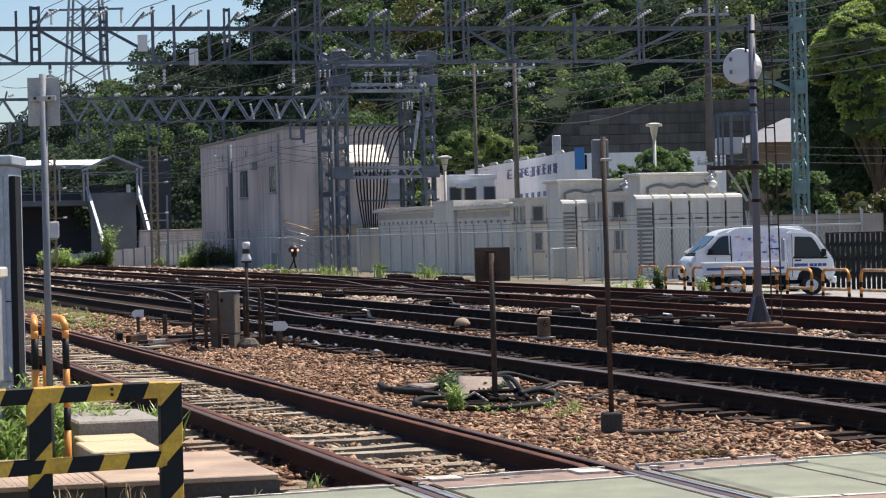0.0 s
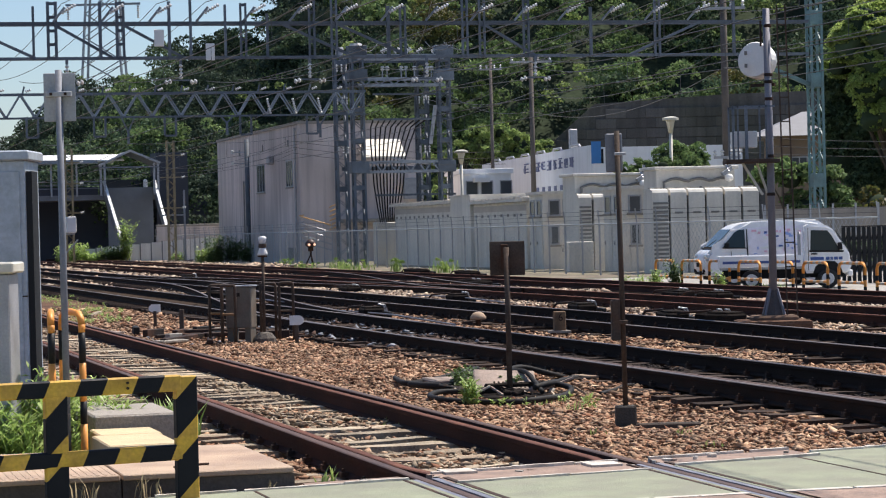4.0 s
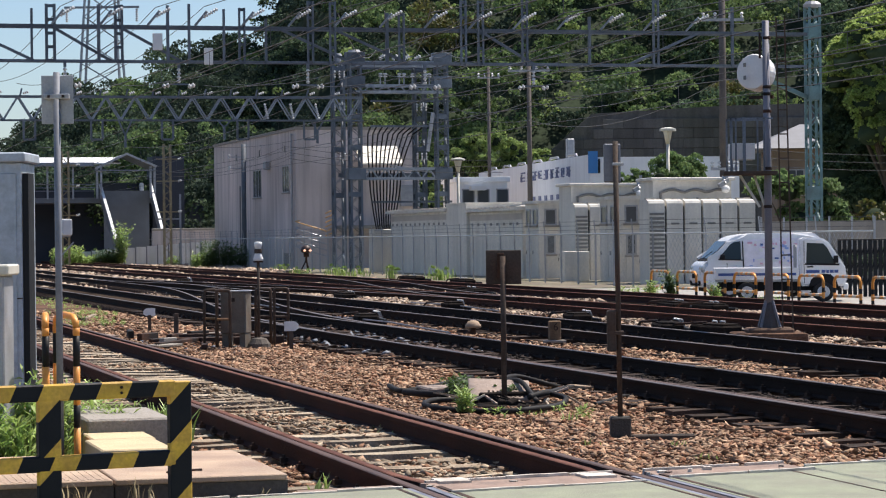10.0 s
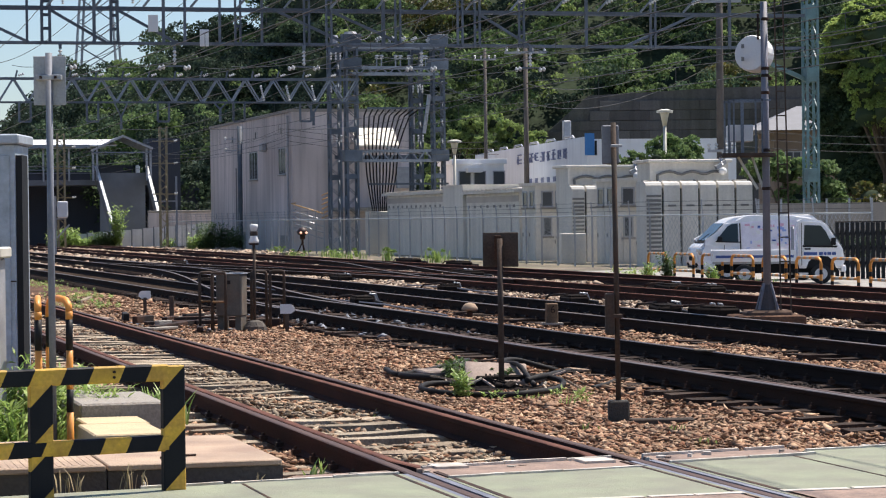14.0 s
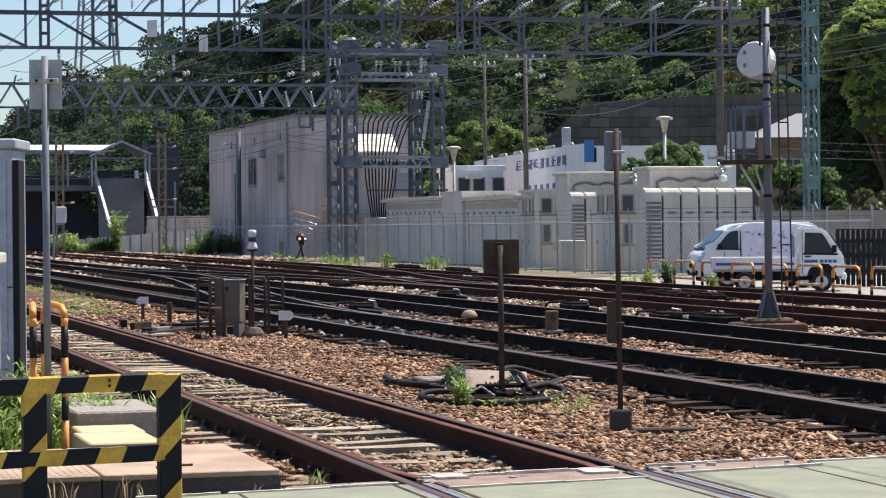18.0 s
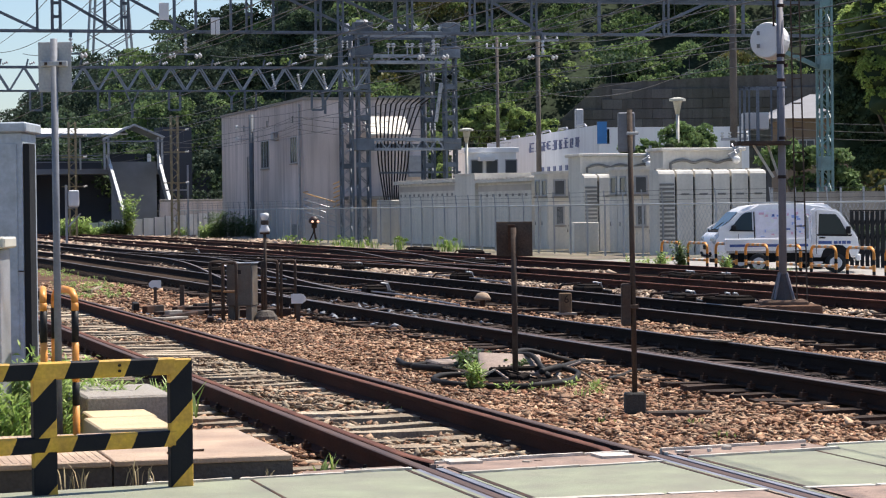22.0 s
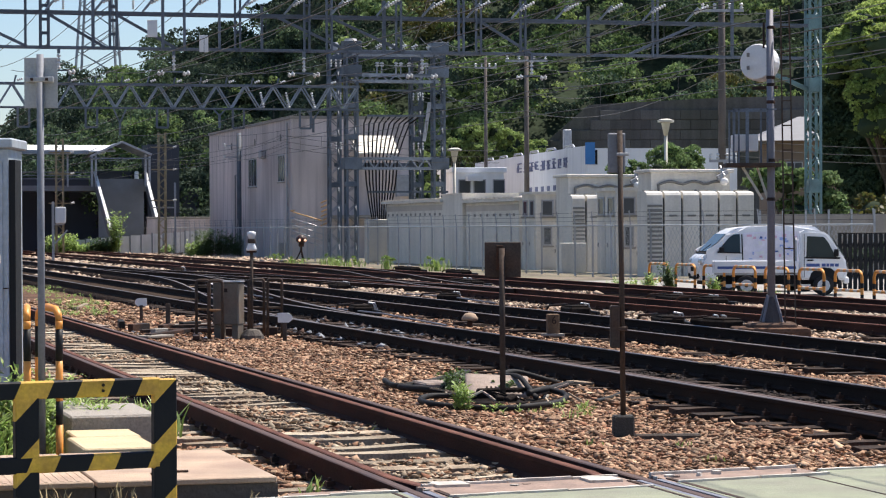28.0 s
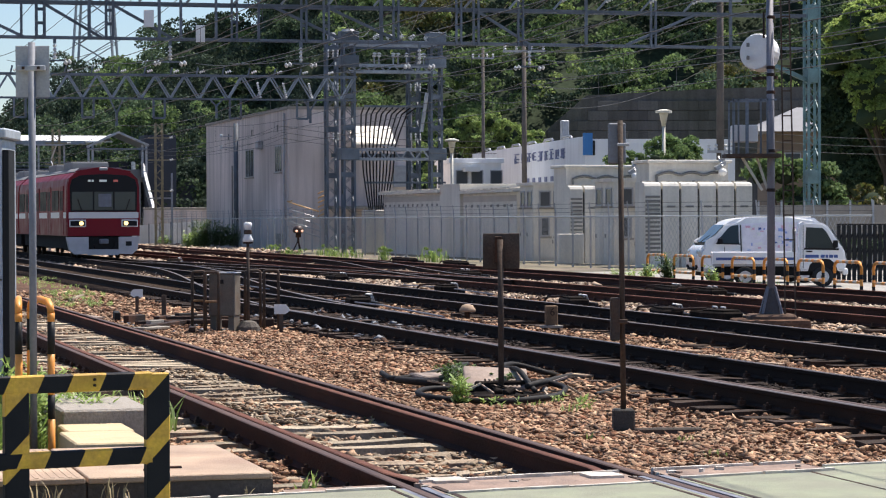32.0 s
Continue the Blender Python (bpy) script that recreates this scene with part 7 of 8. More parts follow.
# ---- poles and lamps ----
def utility_pole(x, y, h, r, arms, label):
    ob = thing("utility_pole", pose(x, y, -0.25), label, "utility pole", "utility poles")
    part("pole", tube(B(), [(0, 0, 0), (0, 0, h)], [r, r * 0.72], 12), POLE_DARK, ob, smooth=True)
    for z, w in arms:
        a = part("crossarm", bar(B(), (-w, -r, z), (w, -r, z), 0.1), GALV, ob)
        for s in (-0.9, -0.35, 0.35, 0.9):
            insulator(ob, (s * w, -r, z + 0.05), (s * w, -r, z + 0.3), 0.07, 2)
    return ob


utility_pole(10.66, 95, 13.5, 0.16, [(4.2, 0.5), (9.8, 0.8)], "tall stained concrete utility pole")
utility_pole(4.25, 120, 10.1, 0.14, [(9.6, 1.0)], "dark concrete utility pole with insulators")
utility_pole(3.1, 160, 12.5, 0.13, [(11.8, 0.7)], "slender distant utility pole")
bp = thing("steel_pole", pose(-12.3, 158, -0.25), "blue-grey steel pole before the building", "pole")
part("pole", tube(B(), [(0, 0, 0), (0, 0, 7.7)], 0.15, 10), GANTRY, bp, smooth=True)
for z in (6.9, 6.2):
    part("arm", bar(B(), (-0.9, 0, z), (0.0, 0, z), 0.06), GALV, bp)
    insulator(bp, (-0.9, 0, z - 0.1), (-0.9, 0, z + 0.15), 0.1, 3)


def street_lamp(x, y, h):
    ob = thing("street_lamp", pose(x, y, -0.25), "cream post lamp with flat conical shade", "street lamp", "post lamps behind the yard")
    part("pole", tube(B(), [(0, 0, 0), (0, 0, h - 0.8)], 0.08, 8), CREAM, ob, smooth=True)
    part("shade", lathe(B(), [(0.09, h - 0.85), (0.2, h - 0.3), (0.22, h - 0.25)], 12), CREAM, ob, smooth=True)
    part("hat", lathe(B(), [(0.38, h - 0.248), (0.38, h - 0.14), (0.15, h - 0.08)], 14), CREAM, ob)
    return ob


street_lamp(10.55, 117, 6.8)
street_lamp(0.95, 136, 6.1)

# ---- station at the far end ----
FENCE_SHEET = mat("pale_fence_sheet", (0.72, 0.72, 0.73), 0.7, var=0.1, scale=1, bump=0.1, streak=0.2)
DARK_WALL = mat("dark_blue_sheet_wall", (0.028, 0.034, 0.05), 0.6, var=0.2, scale=0.6, bump=0.15)
STAIR = mat("stair_grey", (0.19, 0.2, 0.21), 0.8, var=0.15, scale=0.8, bump=0.3)
st = thing("station_overbridge", at(0.3, 190, -0.25), "station footbridge with pale canopy and grey stairs", "footbridge")
part("deck", box(B(), 16, 28.4, 0, 5, 4.6, 5.0), STAIR, st)
part("back_wall", box(B(), 15.3, 33, 6, 6.4, 0, 5.0), DARK_WALL, st, "dark wall under the deck")
part("end_block", box(B(), 28.55, 31.0, 3, 5.9, 0, 8.2), DARK_WALL, st, "dark blue stair tower")
part("canopy_roof", prism(B(), [(-0.8, 7.6), (2.4, 8.1), (5.6, 7.6), (5.6, 7.5), (2.4, 8.0), (-0.8, 7.5)], 15.5, 25.6, "x"), WHITE, st, "white sunlit canopy roof")
for a, b in (((23.6, 7.1), (25.97, 8.2)), ((25.97, 8.2), (28.2, 7.25))):
    part("hood_plate", bar(B(), (a[0], 1.0, a[1]), (b[0], 1.0, b[1]), 5.0, 0.08), GALV_DARK, st, "grey hood roof plate")
    part("hood_edge", bar(B(), (a[0], -1.55, a[1] + 0.03), (b[0], -1.55, b[1] + 0.03), 0.16, 0.16), GALV, st, "pale hood edge")
part("hood_tie", bar(B(), (23.6, -1.5, 7.0), (28.1, -1.5, 7.0), 0.1), GALV_DARK, st)
for p in (23.75, 24.05, 27.75, 28.05):
    part("hood_post", bar(B(), (p, -1.4, 4.9), (p, -1.4, 7.3), 0.15), GALV, st, "pale steel hood post")
for p in (16.4, 18.3, 20.2, 22.1):
    part("canopy_post", bar(B(), (p, -0.2, 4.9), (p, -0.2, 7.6), 0.13), GALV, st)
    part("canopy_rib", bar(B(), (p, -0.5, 7.45), (p, 5.2, 7.45), 0.1), GANTRY_PALE, st)
part("fascia", box(B(), 15.6, 23.6, -0.82, -0.802, 7.35, 7.62), GANTRY_PALE, st)
for z in (5.5, 6.0, 5.75):
    part("deck_rail", bar(B(), (16, -0.1, z), (23.8, -0.1, z), 0.06), GALV_DARK, st)
part("parapet", box(B(), 16, 23.7, 0.0, 0.1, 5.0, 5.6), DARK_WALL, st)
part("back_rail", box(B(), 24.4, 27.8, 4.6, 4.7, 5.0, 6.2), DARK_WALL, st)
# Upright panel replaces the steps so that the flight lies in shade.
part("stair_panel", box(B(), 24.35, 27.75, -0.5, -0.3, 0, 5.5), STAIR, st, "grey upright panel in place of the stair steps")
for p, e, f in ((24.15, 1.02, 0.04), (27.95, 0.84, -0.2)):
    part("stair_parapet", bar(B(), (p, 0, 5.5), (p + f, -8.2 * e, 5.5 - 4.1 * e), 0.16, 0.9), STAIR, st)
    part("stair_handrail", bar(B(), (p, 0, 5.98), (p + f, -8.2 * e, 5.98 - 4.1 * e), 0.2, 0.14), WHITE, st, "white sunlit handrail")
part("fixture", rbox(27.1, 27.4, -0.3, 0, 5.3, 6.1, 0.08), WHITE, st, "small white fixture")
lowwall = thing("side_wall", at(26.95, 180.5, -0.25), "grey concrete side wall with coping beside the stairs", "wall")
part("wall", box(B(), 0, 4.6, 0, 0.25, 0, 2.45), CONCRETE, lowwall)
part("coping", rbox(-0.05, 4.6, -0.06, 0.31, 2.452, 2.6, 0.02), OLD_CONCRETE, lowwall)
sheet = thing("sheet_fence", at(0, 178, -0.25), "pale grey sheet panel fence before the station stairs", "fence")
for k in range(14):
    p = 19.9 + 0.78 * k
    top = 0.9 + 0.073 * (p - 19.9)
    part("panel", box(B(), p, p + 0.76, 0, 0.05, 0.0, top), FENCE_SHEET, sheet)
    part("fence_post", box(B(), p - 0.05, p + 0.03, -0.06, -0.003, 0.0, top + 0.05), GALV_DARK, sheet)
part("notice", box(B(), 24.2, 24.7, -0.05, -0.003, 0.55, 1.05), WHITE, sheet, "plain white notice plate")


def lattice_mast(p, q, h):
    ob = thing("lattice_mast", at(p, q, -0.25), "weathered ochre lattice steel mast", "lattice mast", "masts by the station")
    lattice_leg(ob, 0, 0, 0, h, 0.44, OCHRE, 0.42)
    for z in (h * 0.45, h * 0.7, h * 0.88):
        part("arm", bar(B(), (-0.7, 0, z), (0.7, 0, z), 0.08), OCHRE, ob)
        insulator(ob, (0.7, 0, z), (0.95, 0, z + 0.05), 0.08, 3)
    return ob


OCHRE = mat("ochre_weathered_steel", (0.3, 0.25, 0.15), 0.75, 0.0, var=0.25, scale=2, bump=0.2)
lattice_mast(18.9, 164.5, 7.6)
lattice_mast(25.47, 164, 8.0)
case = thing("platform_case", at(15.4, 133.6, -0.25), "white rounded case on a steel stand", "signal case")
part("case", rbox(-0.27, 0.27, -0.2, 0.2, 2.05, 2.92, 0.09, 2), WHITE, case)
part("stand", bar(B(), (-0.38, 0.1, 0), (-0.38, 0.1, 3.2), 0.12), GALV, case)
part("bracket", bar(B(), (-0.38, 0.1, 2.0), (0.2, 0.1, 2.0), 0.07), GALV, case)
part("stay", bar(B(), (-0.3, 0, 1.0), (0.35, 0, 1.7), 0.07), GALV, case)
mast = thing("signal_mast", at(27.6, 172, -0.25), "thin pale mast with short crossarm", "mast")
part("pole", bar(B(), (0, 0, 0), (0, 0, 4.9), 0.12), GALV, mast)
part("crossarm", bar(B(), (-1.6, 0, 3.2), (0, 0, 3.2), 0.1), GALV, mast)

# ---- distant pylon ----
py = thing("transmission_pylon", pose(-55.9, 420, -0.25), "tall distant grey lattice transmission pylon", "pylon")
for sx in (-1, 1):
    for sy in (-1, 1):
        part("pylon_leg", bar(B(), (sx * 5, sy * 5, 0), (sx * 1.2, sy * 1.2, 62), 0.3), GANTRY_PALE, py)
for k in range(16):
    a, b = 62 * k / 16, 62 * (k + 1) / 16
    ra, rb = 5 - 3.8 * k / 16, 5 - 3.8 * (k + 1) / 16
    for s in (-1, 1):
        part("pylon_brace", bar(B(), (-s * ra, -ra, a), (s * rb, -rb, b), 0.16), GANTRY_PALE, py)
        part("pylon_brace", bar(B(), (-s * ra, ra, a), (s * rb, rb, b), 0.16), GANTRY_PALE, py)
for z in (40.5, 46, 52):
    part("pylon_arm", bar(B(), (-6.2, 0, z), (6.2, 0, z), 0.35), GANTRY_PALE, py)
    for s in (-5.8, 5.8):
        insulator(py, (s, 0, z - 2.4), (s, 0, z - 0.2), 0.25, 6)

# ---- shrubs by the fence ----
plant(pose(-26.0, 176, -0.3), 190, 1.5, 1.1, 401, "bright green feathery shrubs beside the far tracks", 0.24, 0.045)
plant(pose(-24.6, 176, -0.3), 90, 0.8, 0.8, 402, "bright green feathery shrubs beside the far tracks", 0.22, 0.04)
plant(pose(-23.2, 176, -0.3), 150, 1.2, 0.9, 403, "leafy green shrubs at the station fence", 0.24, 0.045, WEED_DARK)
plant(pose(-22.3, 176, -0.3), 90, 3.1, 0.32, 404, "tall bright green shrub at the station fence", 0.26, 0.05)
plant(at(27.0, 172, -0.3), 30, 0.7, 0.4, 405, "small green weed at the station fence", 0.2, 0.04)
plant(at(26.5, 152, -0.25), 200, 1.75, 0.8, 330, "dark green upright weeds at the building's foot", 0.22, 0.03, WEED_DARK)
plant(at(27.7, 152, -0.25), 150, 1.5, 0.8, 331, "dark green upright weeds at the building's foot", 0.22, 0.03, WEED_DARK)
plant(pose(-14.6, 155, -0.3), 130, 1.05, 0.75, 406, "bright green shrub at the building's foot", 0.2, 0.04)
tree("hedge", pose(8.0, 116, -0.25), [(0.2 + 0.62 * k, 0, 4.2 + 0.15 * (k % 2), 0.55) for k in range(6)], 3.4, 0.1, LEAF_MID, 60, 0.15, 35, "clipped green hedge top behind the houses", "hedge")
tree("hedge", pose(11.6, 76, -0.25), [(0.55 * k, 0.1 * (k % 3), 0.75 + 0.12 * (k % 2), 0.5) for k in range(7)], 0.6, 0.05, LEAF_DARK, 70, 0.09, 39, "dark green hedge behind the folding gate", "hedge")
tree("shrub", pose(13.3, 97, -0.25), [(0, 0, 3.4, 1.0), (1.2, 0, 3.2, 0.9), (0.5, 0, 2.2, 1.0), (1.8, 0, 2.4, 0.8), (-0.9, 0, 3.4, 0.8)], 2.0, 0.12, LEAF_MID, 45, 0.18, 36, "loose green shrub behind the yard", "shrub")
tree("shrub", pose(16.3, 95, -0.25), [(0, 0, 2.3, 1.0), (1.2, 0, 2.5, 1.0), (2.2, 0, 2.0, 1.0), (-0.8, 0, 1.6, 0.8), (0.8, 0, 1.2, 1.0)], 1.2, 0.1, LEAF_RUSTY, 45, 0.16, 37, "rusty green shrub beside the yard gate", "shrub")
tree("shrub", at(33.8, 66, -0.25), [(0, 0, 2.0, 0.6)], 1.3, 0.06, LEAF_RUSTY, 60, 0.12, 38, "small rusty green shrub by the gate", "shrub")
for k, (p, q, h, s, n) in enumerate(((25.8, 112, 0.45, 0.9, 70), (26.2, 117, 0.55, 0.7, 60), (25.9, 105, 0.6, 0.35, 50), (25.4, 122, 0.4, 0.7, 50), (26.5, 99, 0.6, 0.6, 80), (23.6, 58.0, 0.3, 0.8, 80), (19.3, 46.5, 0.16, 0.8, 120), (19.4, 44.8, 0.14, 0.8, 120), (26.9, 134, 0.45, 0.5, 35))):
    weed(at(p, q, -0.25), n, h, s, 60 + k, "patch of fresh green weeds along the tracks", None, 0.014 if q > 60 else 0.006, leafy=6 if q > 90 else 0)

plant(at(23.0, 62.6, -0.2), 34, 0.75, 0.16, 410, "dark leafy weed among the hoop guards", 0.14, 0.025, WEED_DARK)
plant(at(22.9, 63.6, -0.2), 20, 0.5, 0.14, 411, "fresh green weed among the hoop guards", 0.12, 0.02)
plant(at(22.8, 58.8, -0.2), 18, 0.5, 0.12, 412, "fresh green weed among the hoop guards", 0.12, 0.02)
plant(at(23.2, 66.0, -0.2), 40, 0.3, 0.7, 413, "low dry green weeds by the kerb", 0.12, 0.018)

# ---- overhead wires ----
def wire(pts, sag, label, r=0.012, n=14, group="overhead wires"):
    out = []
    for a, b in zip(pts, pts[1:]):
        a, b = Vector(a), Vector(b)
        for k in range(n):
            t = k / n
            p = a.lerp(b, t)
            p.z -= sag * 4 * t * (1 - t)
            out.append(p)
    out.append(Vector(pts[-1]))
    return solo("overhead_wire", tube(B(), out, r * 0.8, 4), WIRE, at(0, 0), label, "wire", group)


SPANS = (-30, 20, 82, 125, 168, 260)
for c in (9.4, 13.1, 17.4, 21.4, 25.4):
    wire([(c + (0.2 if i % 2 else -0.2), q, 5.25) for i, q in enumerate(SPANS)], 0.04, "copper contact wire over a track", 0.014)
    wire([(c, q, 6.15) for q in SPANS], 0.55, "sagging messenger wire over a track", 0.014)
    for a, b in zip(SPANS[1:], SPANS[2:5]):
        for k in range(1, 9):
            t = k / 9
            z = 6.15 - 0.55 * 4 * t * (1 - t)
            q = a + (b - a) * t
            solo("dropper", bar(B(), (c, q, 5.24), (c, q, z), 0.01), WIRE, at(0, 0), "thin vertical dropper wire between overhead wires", "wire", "droppers")
for p, z, s in ((9.3, 9.1, 0.8), (10.9, 9.15, 0.7), (12.4, 9.1, 0.9), (14.0, 9.15, 0.8), (17.1, 9.1, 0.9), (18.6, 9.15, 0.7), (21.7, 9.05, 0.9), (23.3, 9.1, 0.8), (26.4, 9.1, 0.9), (29.5, 9.1, 0.7), (31.0, 9.1, 0.8)):
    wire([(p + 1, 10, z + 0.6), (p, 82, z), (p - 0.3 if p < 28 else p + 1.5, 125.5, z + (0.2 if p < 28 else 1.4))], s, "sagging feeder wire on the gantry tops", 0.018)
for k, (x0, z0) in enumerate(((30.5, 11.2), (31.2, 11.2), (32.0, 11.2), (33.0, 11.25), (34.0, 11.2), (30.8, 9.9), (32.4, 9.9), (34.0, 9.9))):
    wire([(x0, 126.3, z0), (18.5 + 1.6 * k, 82, 9.0 + 0.1 * (k % 3))], 0.9, "feeder wire leading to the substation frame", 0.022)
def P(x, y, z):
    return (CT * x + ST * y, -ST * x + CT * y, z)
for dz in (0.0, 0.45, 1.7, 2.6):
    wire([P(-1.0, 150, 9.0 + dz * 0.7), P(4.2, 119.8, 9.6 - dz), P(10.6, 94.8, 9.4 - dz * 0.8), P(17.5, 60, 9.8 - dz * 0.6)], 0.9, "sagging service wire between utility poles", 0.016)
for dz in (0, 0.3, 0.6):
    wire([P(-12.9, 157.8, 6.4 - dz), P(-7.7, 129, 6.2 - dz), P(3.0, 122, 5.2 - dz)], 0.25, "thin service wire before the building", 0.014)
    wire([P(10.6, 95, 4.2 + dz), P(20, 84, 3.6 + dz * 0.8)], 0.2, "thin service wire before the trees", 0.014)
wire([P(-35, 165, 5.4), P(-17.7, 164, 5.6), P(-8.5, 147, 6.4)], 0.3, "thin service wire before the building", 0.016)
wire([P(-60, 420, 52), P(-200, 380, 60)], 3, "distant power line wire", 0.05)
wire([P(-50, 420, 46), P(60, 330, 60)], 3, "distant power line wire", 0.05)

# ---- red train ----
RED = mat("red_train_paint", (0.21, 0.01, 0.02), 0.5, spec=0.25, var=0.05, scale=1.5, bump=0.03, local=True)
TRAIN_WHITE = mat("white_train_stripe", (0.75, 0.74, 0.73), 0.4, var=0.04, bump=0, local=True)
SKIRT = mat("pale_grey_skirt", (0.5, 0.51, 0.54), 0.5, var=0.1, scale=3, bump=0.1, local=True)
ROOF_TRAIN = mat("train_roof_grey", (0.22, 0.22, 0.225), 0.85, var=0.15, scale=2, bump=0.2, local=True)
FRONT_GLASS = glass("train_front_glass", (0.07, 0.085, 0.08), 0.05)
SIDE_GLASS = mat("train_side_glass", (0.015, 0.016, 0.018), 0.5, spec=0.05, var=0.05, bump=0, local=True)
HEADLIGHT = mat("headlight_glow", (1.0, 0.74, 0.28), 0.3, var=0, bump=0, emit=1.6, local=True)
SIGN_GLOW = mat("destination_sign_glow", (0.75, 0.78, 0.74), 0.4, var=0, bump=0, emit=0.1, local=True)
RED_TAIL = mat("red_sign_glow", (0.5, 0.12, 0.1), 0.4, var=0, bump=0, emit=0.15, local=True)

SECTION = [(-1.41, 0.92), (-1.42, 1.6), (-1.40, 2.9), (-1.34, 3.22), (-1.1, 3.46), (-0.6, 3.6), (0, 3.64), (0.6, 3.6), (1.1, 3.46), (1.34, 3.22), (1.40, 2.9), (1.42, 1.6), (1.41, 0.92)]


def train_car(parent, y0, y1, lead):
    body = part("car_body", prism(B(), SECTION, y0 + (0.14 if lead else 0), y1, "y"), RED, parent, "red steel car body")
    for s in (-1, 1):
        part("white_stripe", box(B(), min(s * 1.4, s * 1.428), max(s * 1.4, s * 1.428), y0 + 0.2, y1, 1.64, 1.88), TRAIN_WHITE, body, "white stripe")
        y = y0 + 1.0
        k = 0
        while y < y1 - 2.0:
            if k % 2 == 0:
                d = part("side_door", box(B(), min(s * 1.4, s * 1.432), max(s * 1.4, s * 1.432), y, y + 1.3, 0.98, 2.95), RED, body, "red sliding door")
                for a in (0.14, 0.74):
                    part("door_pane", box(B(), min(s * 1.42, s * 1.436), max(s * 1.42, s * 1.436), y + a, y + a + 0.42, 1.95, 2.75), SIDE_GLASS, d)
                part("door_gap", box(B(), min(s * 1.42, s * 1.437), max(s * 1.42, s * 1.437), y + 0.64, y + 0.66, 1.0, 2.93), BLACK, d)
                y += 1.6
            else:
                for a in (0.1, 1.25):
                    part("side_window", box(B(), min(s * 1.39, s * 1.426), max(s * 1.39, s * 1.426), y + a, y + a + 1.05, 1.95, 2.78), SIDE_GLASS, body)
                y += 2.7
            k += 1
    part("roof", prism(B(), [(-1.0, 3.52), (1.0, 3.52), (0.8, 3.68), (0, 3.72), (-0.8, 3.68)], y0 + 0.9, y1 - 0.1, "y"), ROOF_TRAIN, body, "grey roof")
    for yy in (y0 + 4.0, y0 + 9.5):
        part("air_conditioner", rbox(-0.75, 0.75, yy, yy + 2.6, 3.62, 4.0, 0.08, 2), ROOF_TRAIN, body, "grey roof air conditioner")
    part("underframe", box(B(), -1.2, 1.2, y0 + 0.8, y1 - 0.3, 0.4, 0.915), DARK_TRIM, parent)
    for yy in (y0 + 2.6, y1 - 3.0):
        for dy in (-0.95, 0.95):
            for s in (-1, 1):
                bm = lathe(B(), [(0.2, -0.06), (0.43, -0.05), (0.43, 0.04), (0.46, 0.06), (0.2, 0.07)], 20)
                bmesh.ops.transform(bm, matrix=pose(s * 0.75, yy + dy, 0.43, 0, 90 * s, 0), verts=bm.verts)
                part("wheel", bm, IRON, parent, smooth=True)
        part("bogie_frame", rbox(-1.1, 1.1, yy - 1.4, yy + 1.4, 0.3, 0.6, 0.05), DARK_TRIM, parent)
    return body


def lathe_at(x, y, z):
    bm = lathe(B(), [(0.085, 0.0), (0.08, 0.015), (0.04, 0.03)], 14)
    bmesh.ops.transform(bm, matrix=pose(x, y, z, 90), verts=bm.verts)
    return bm


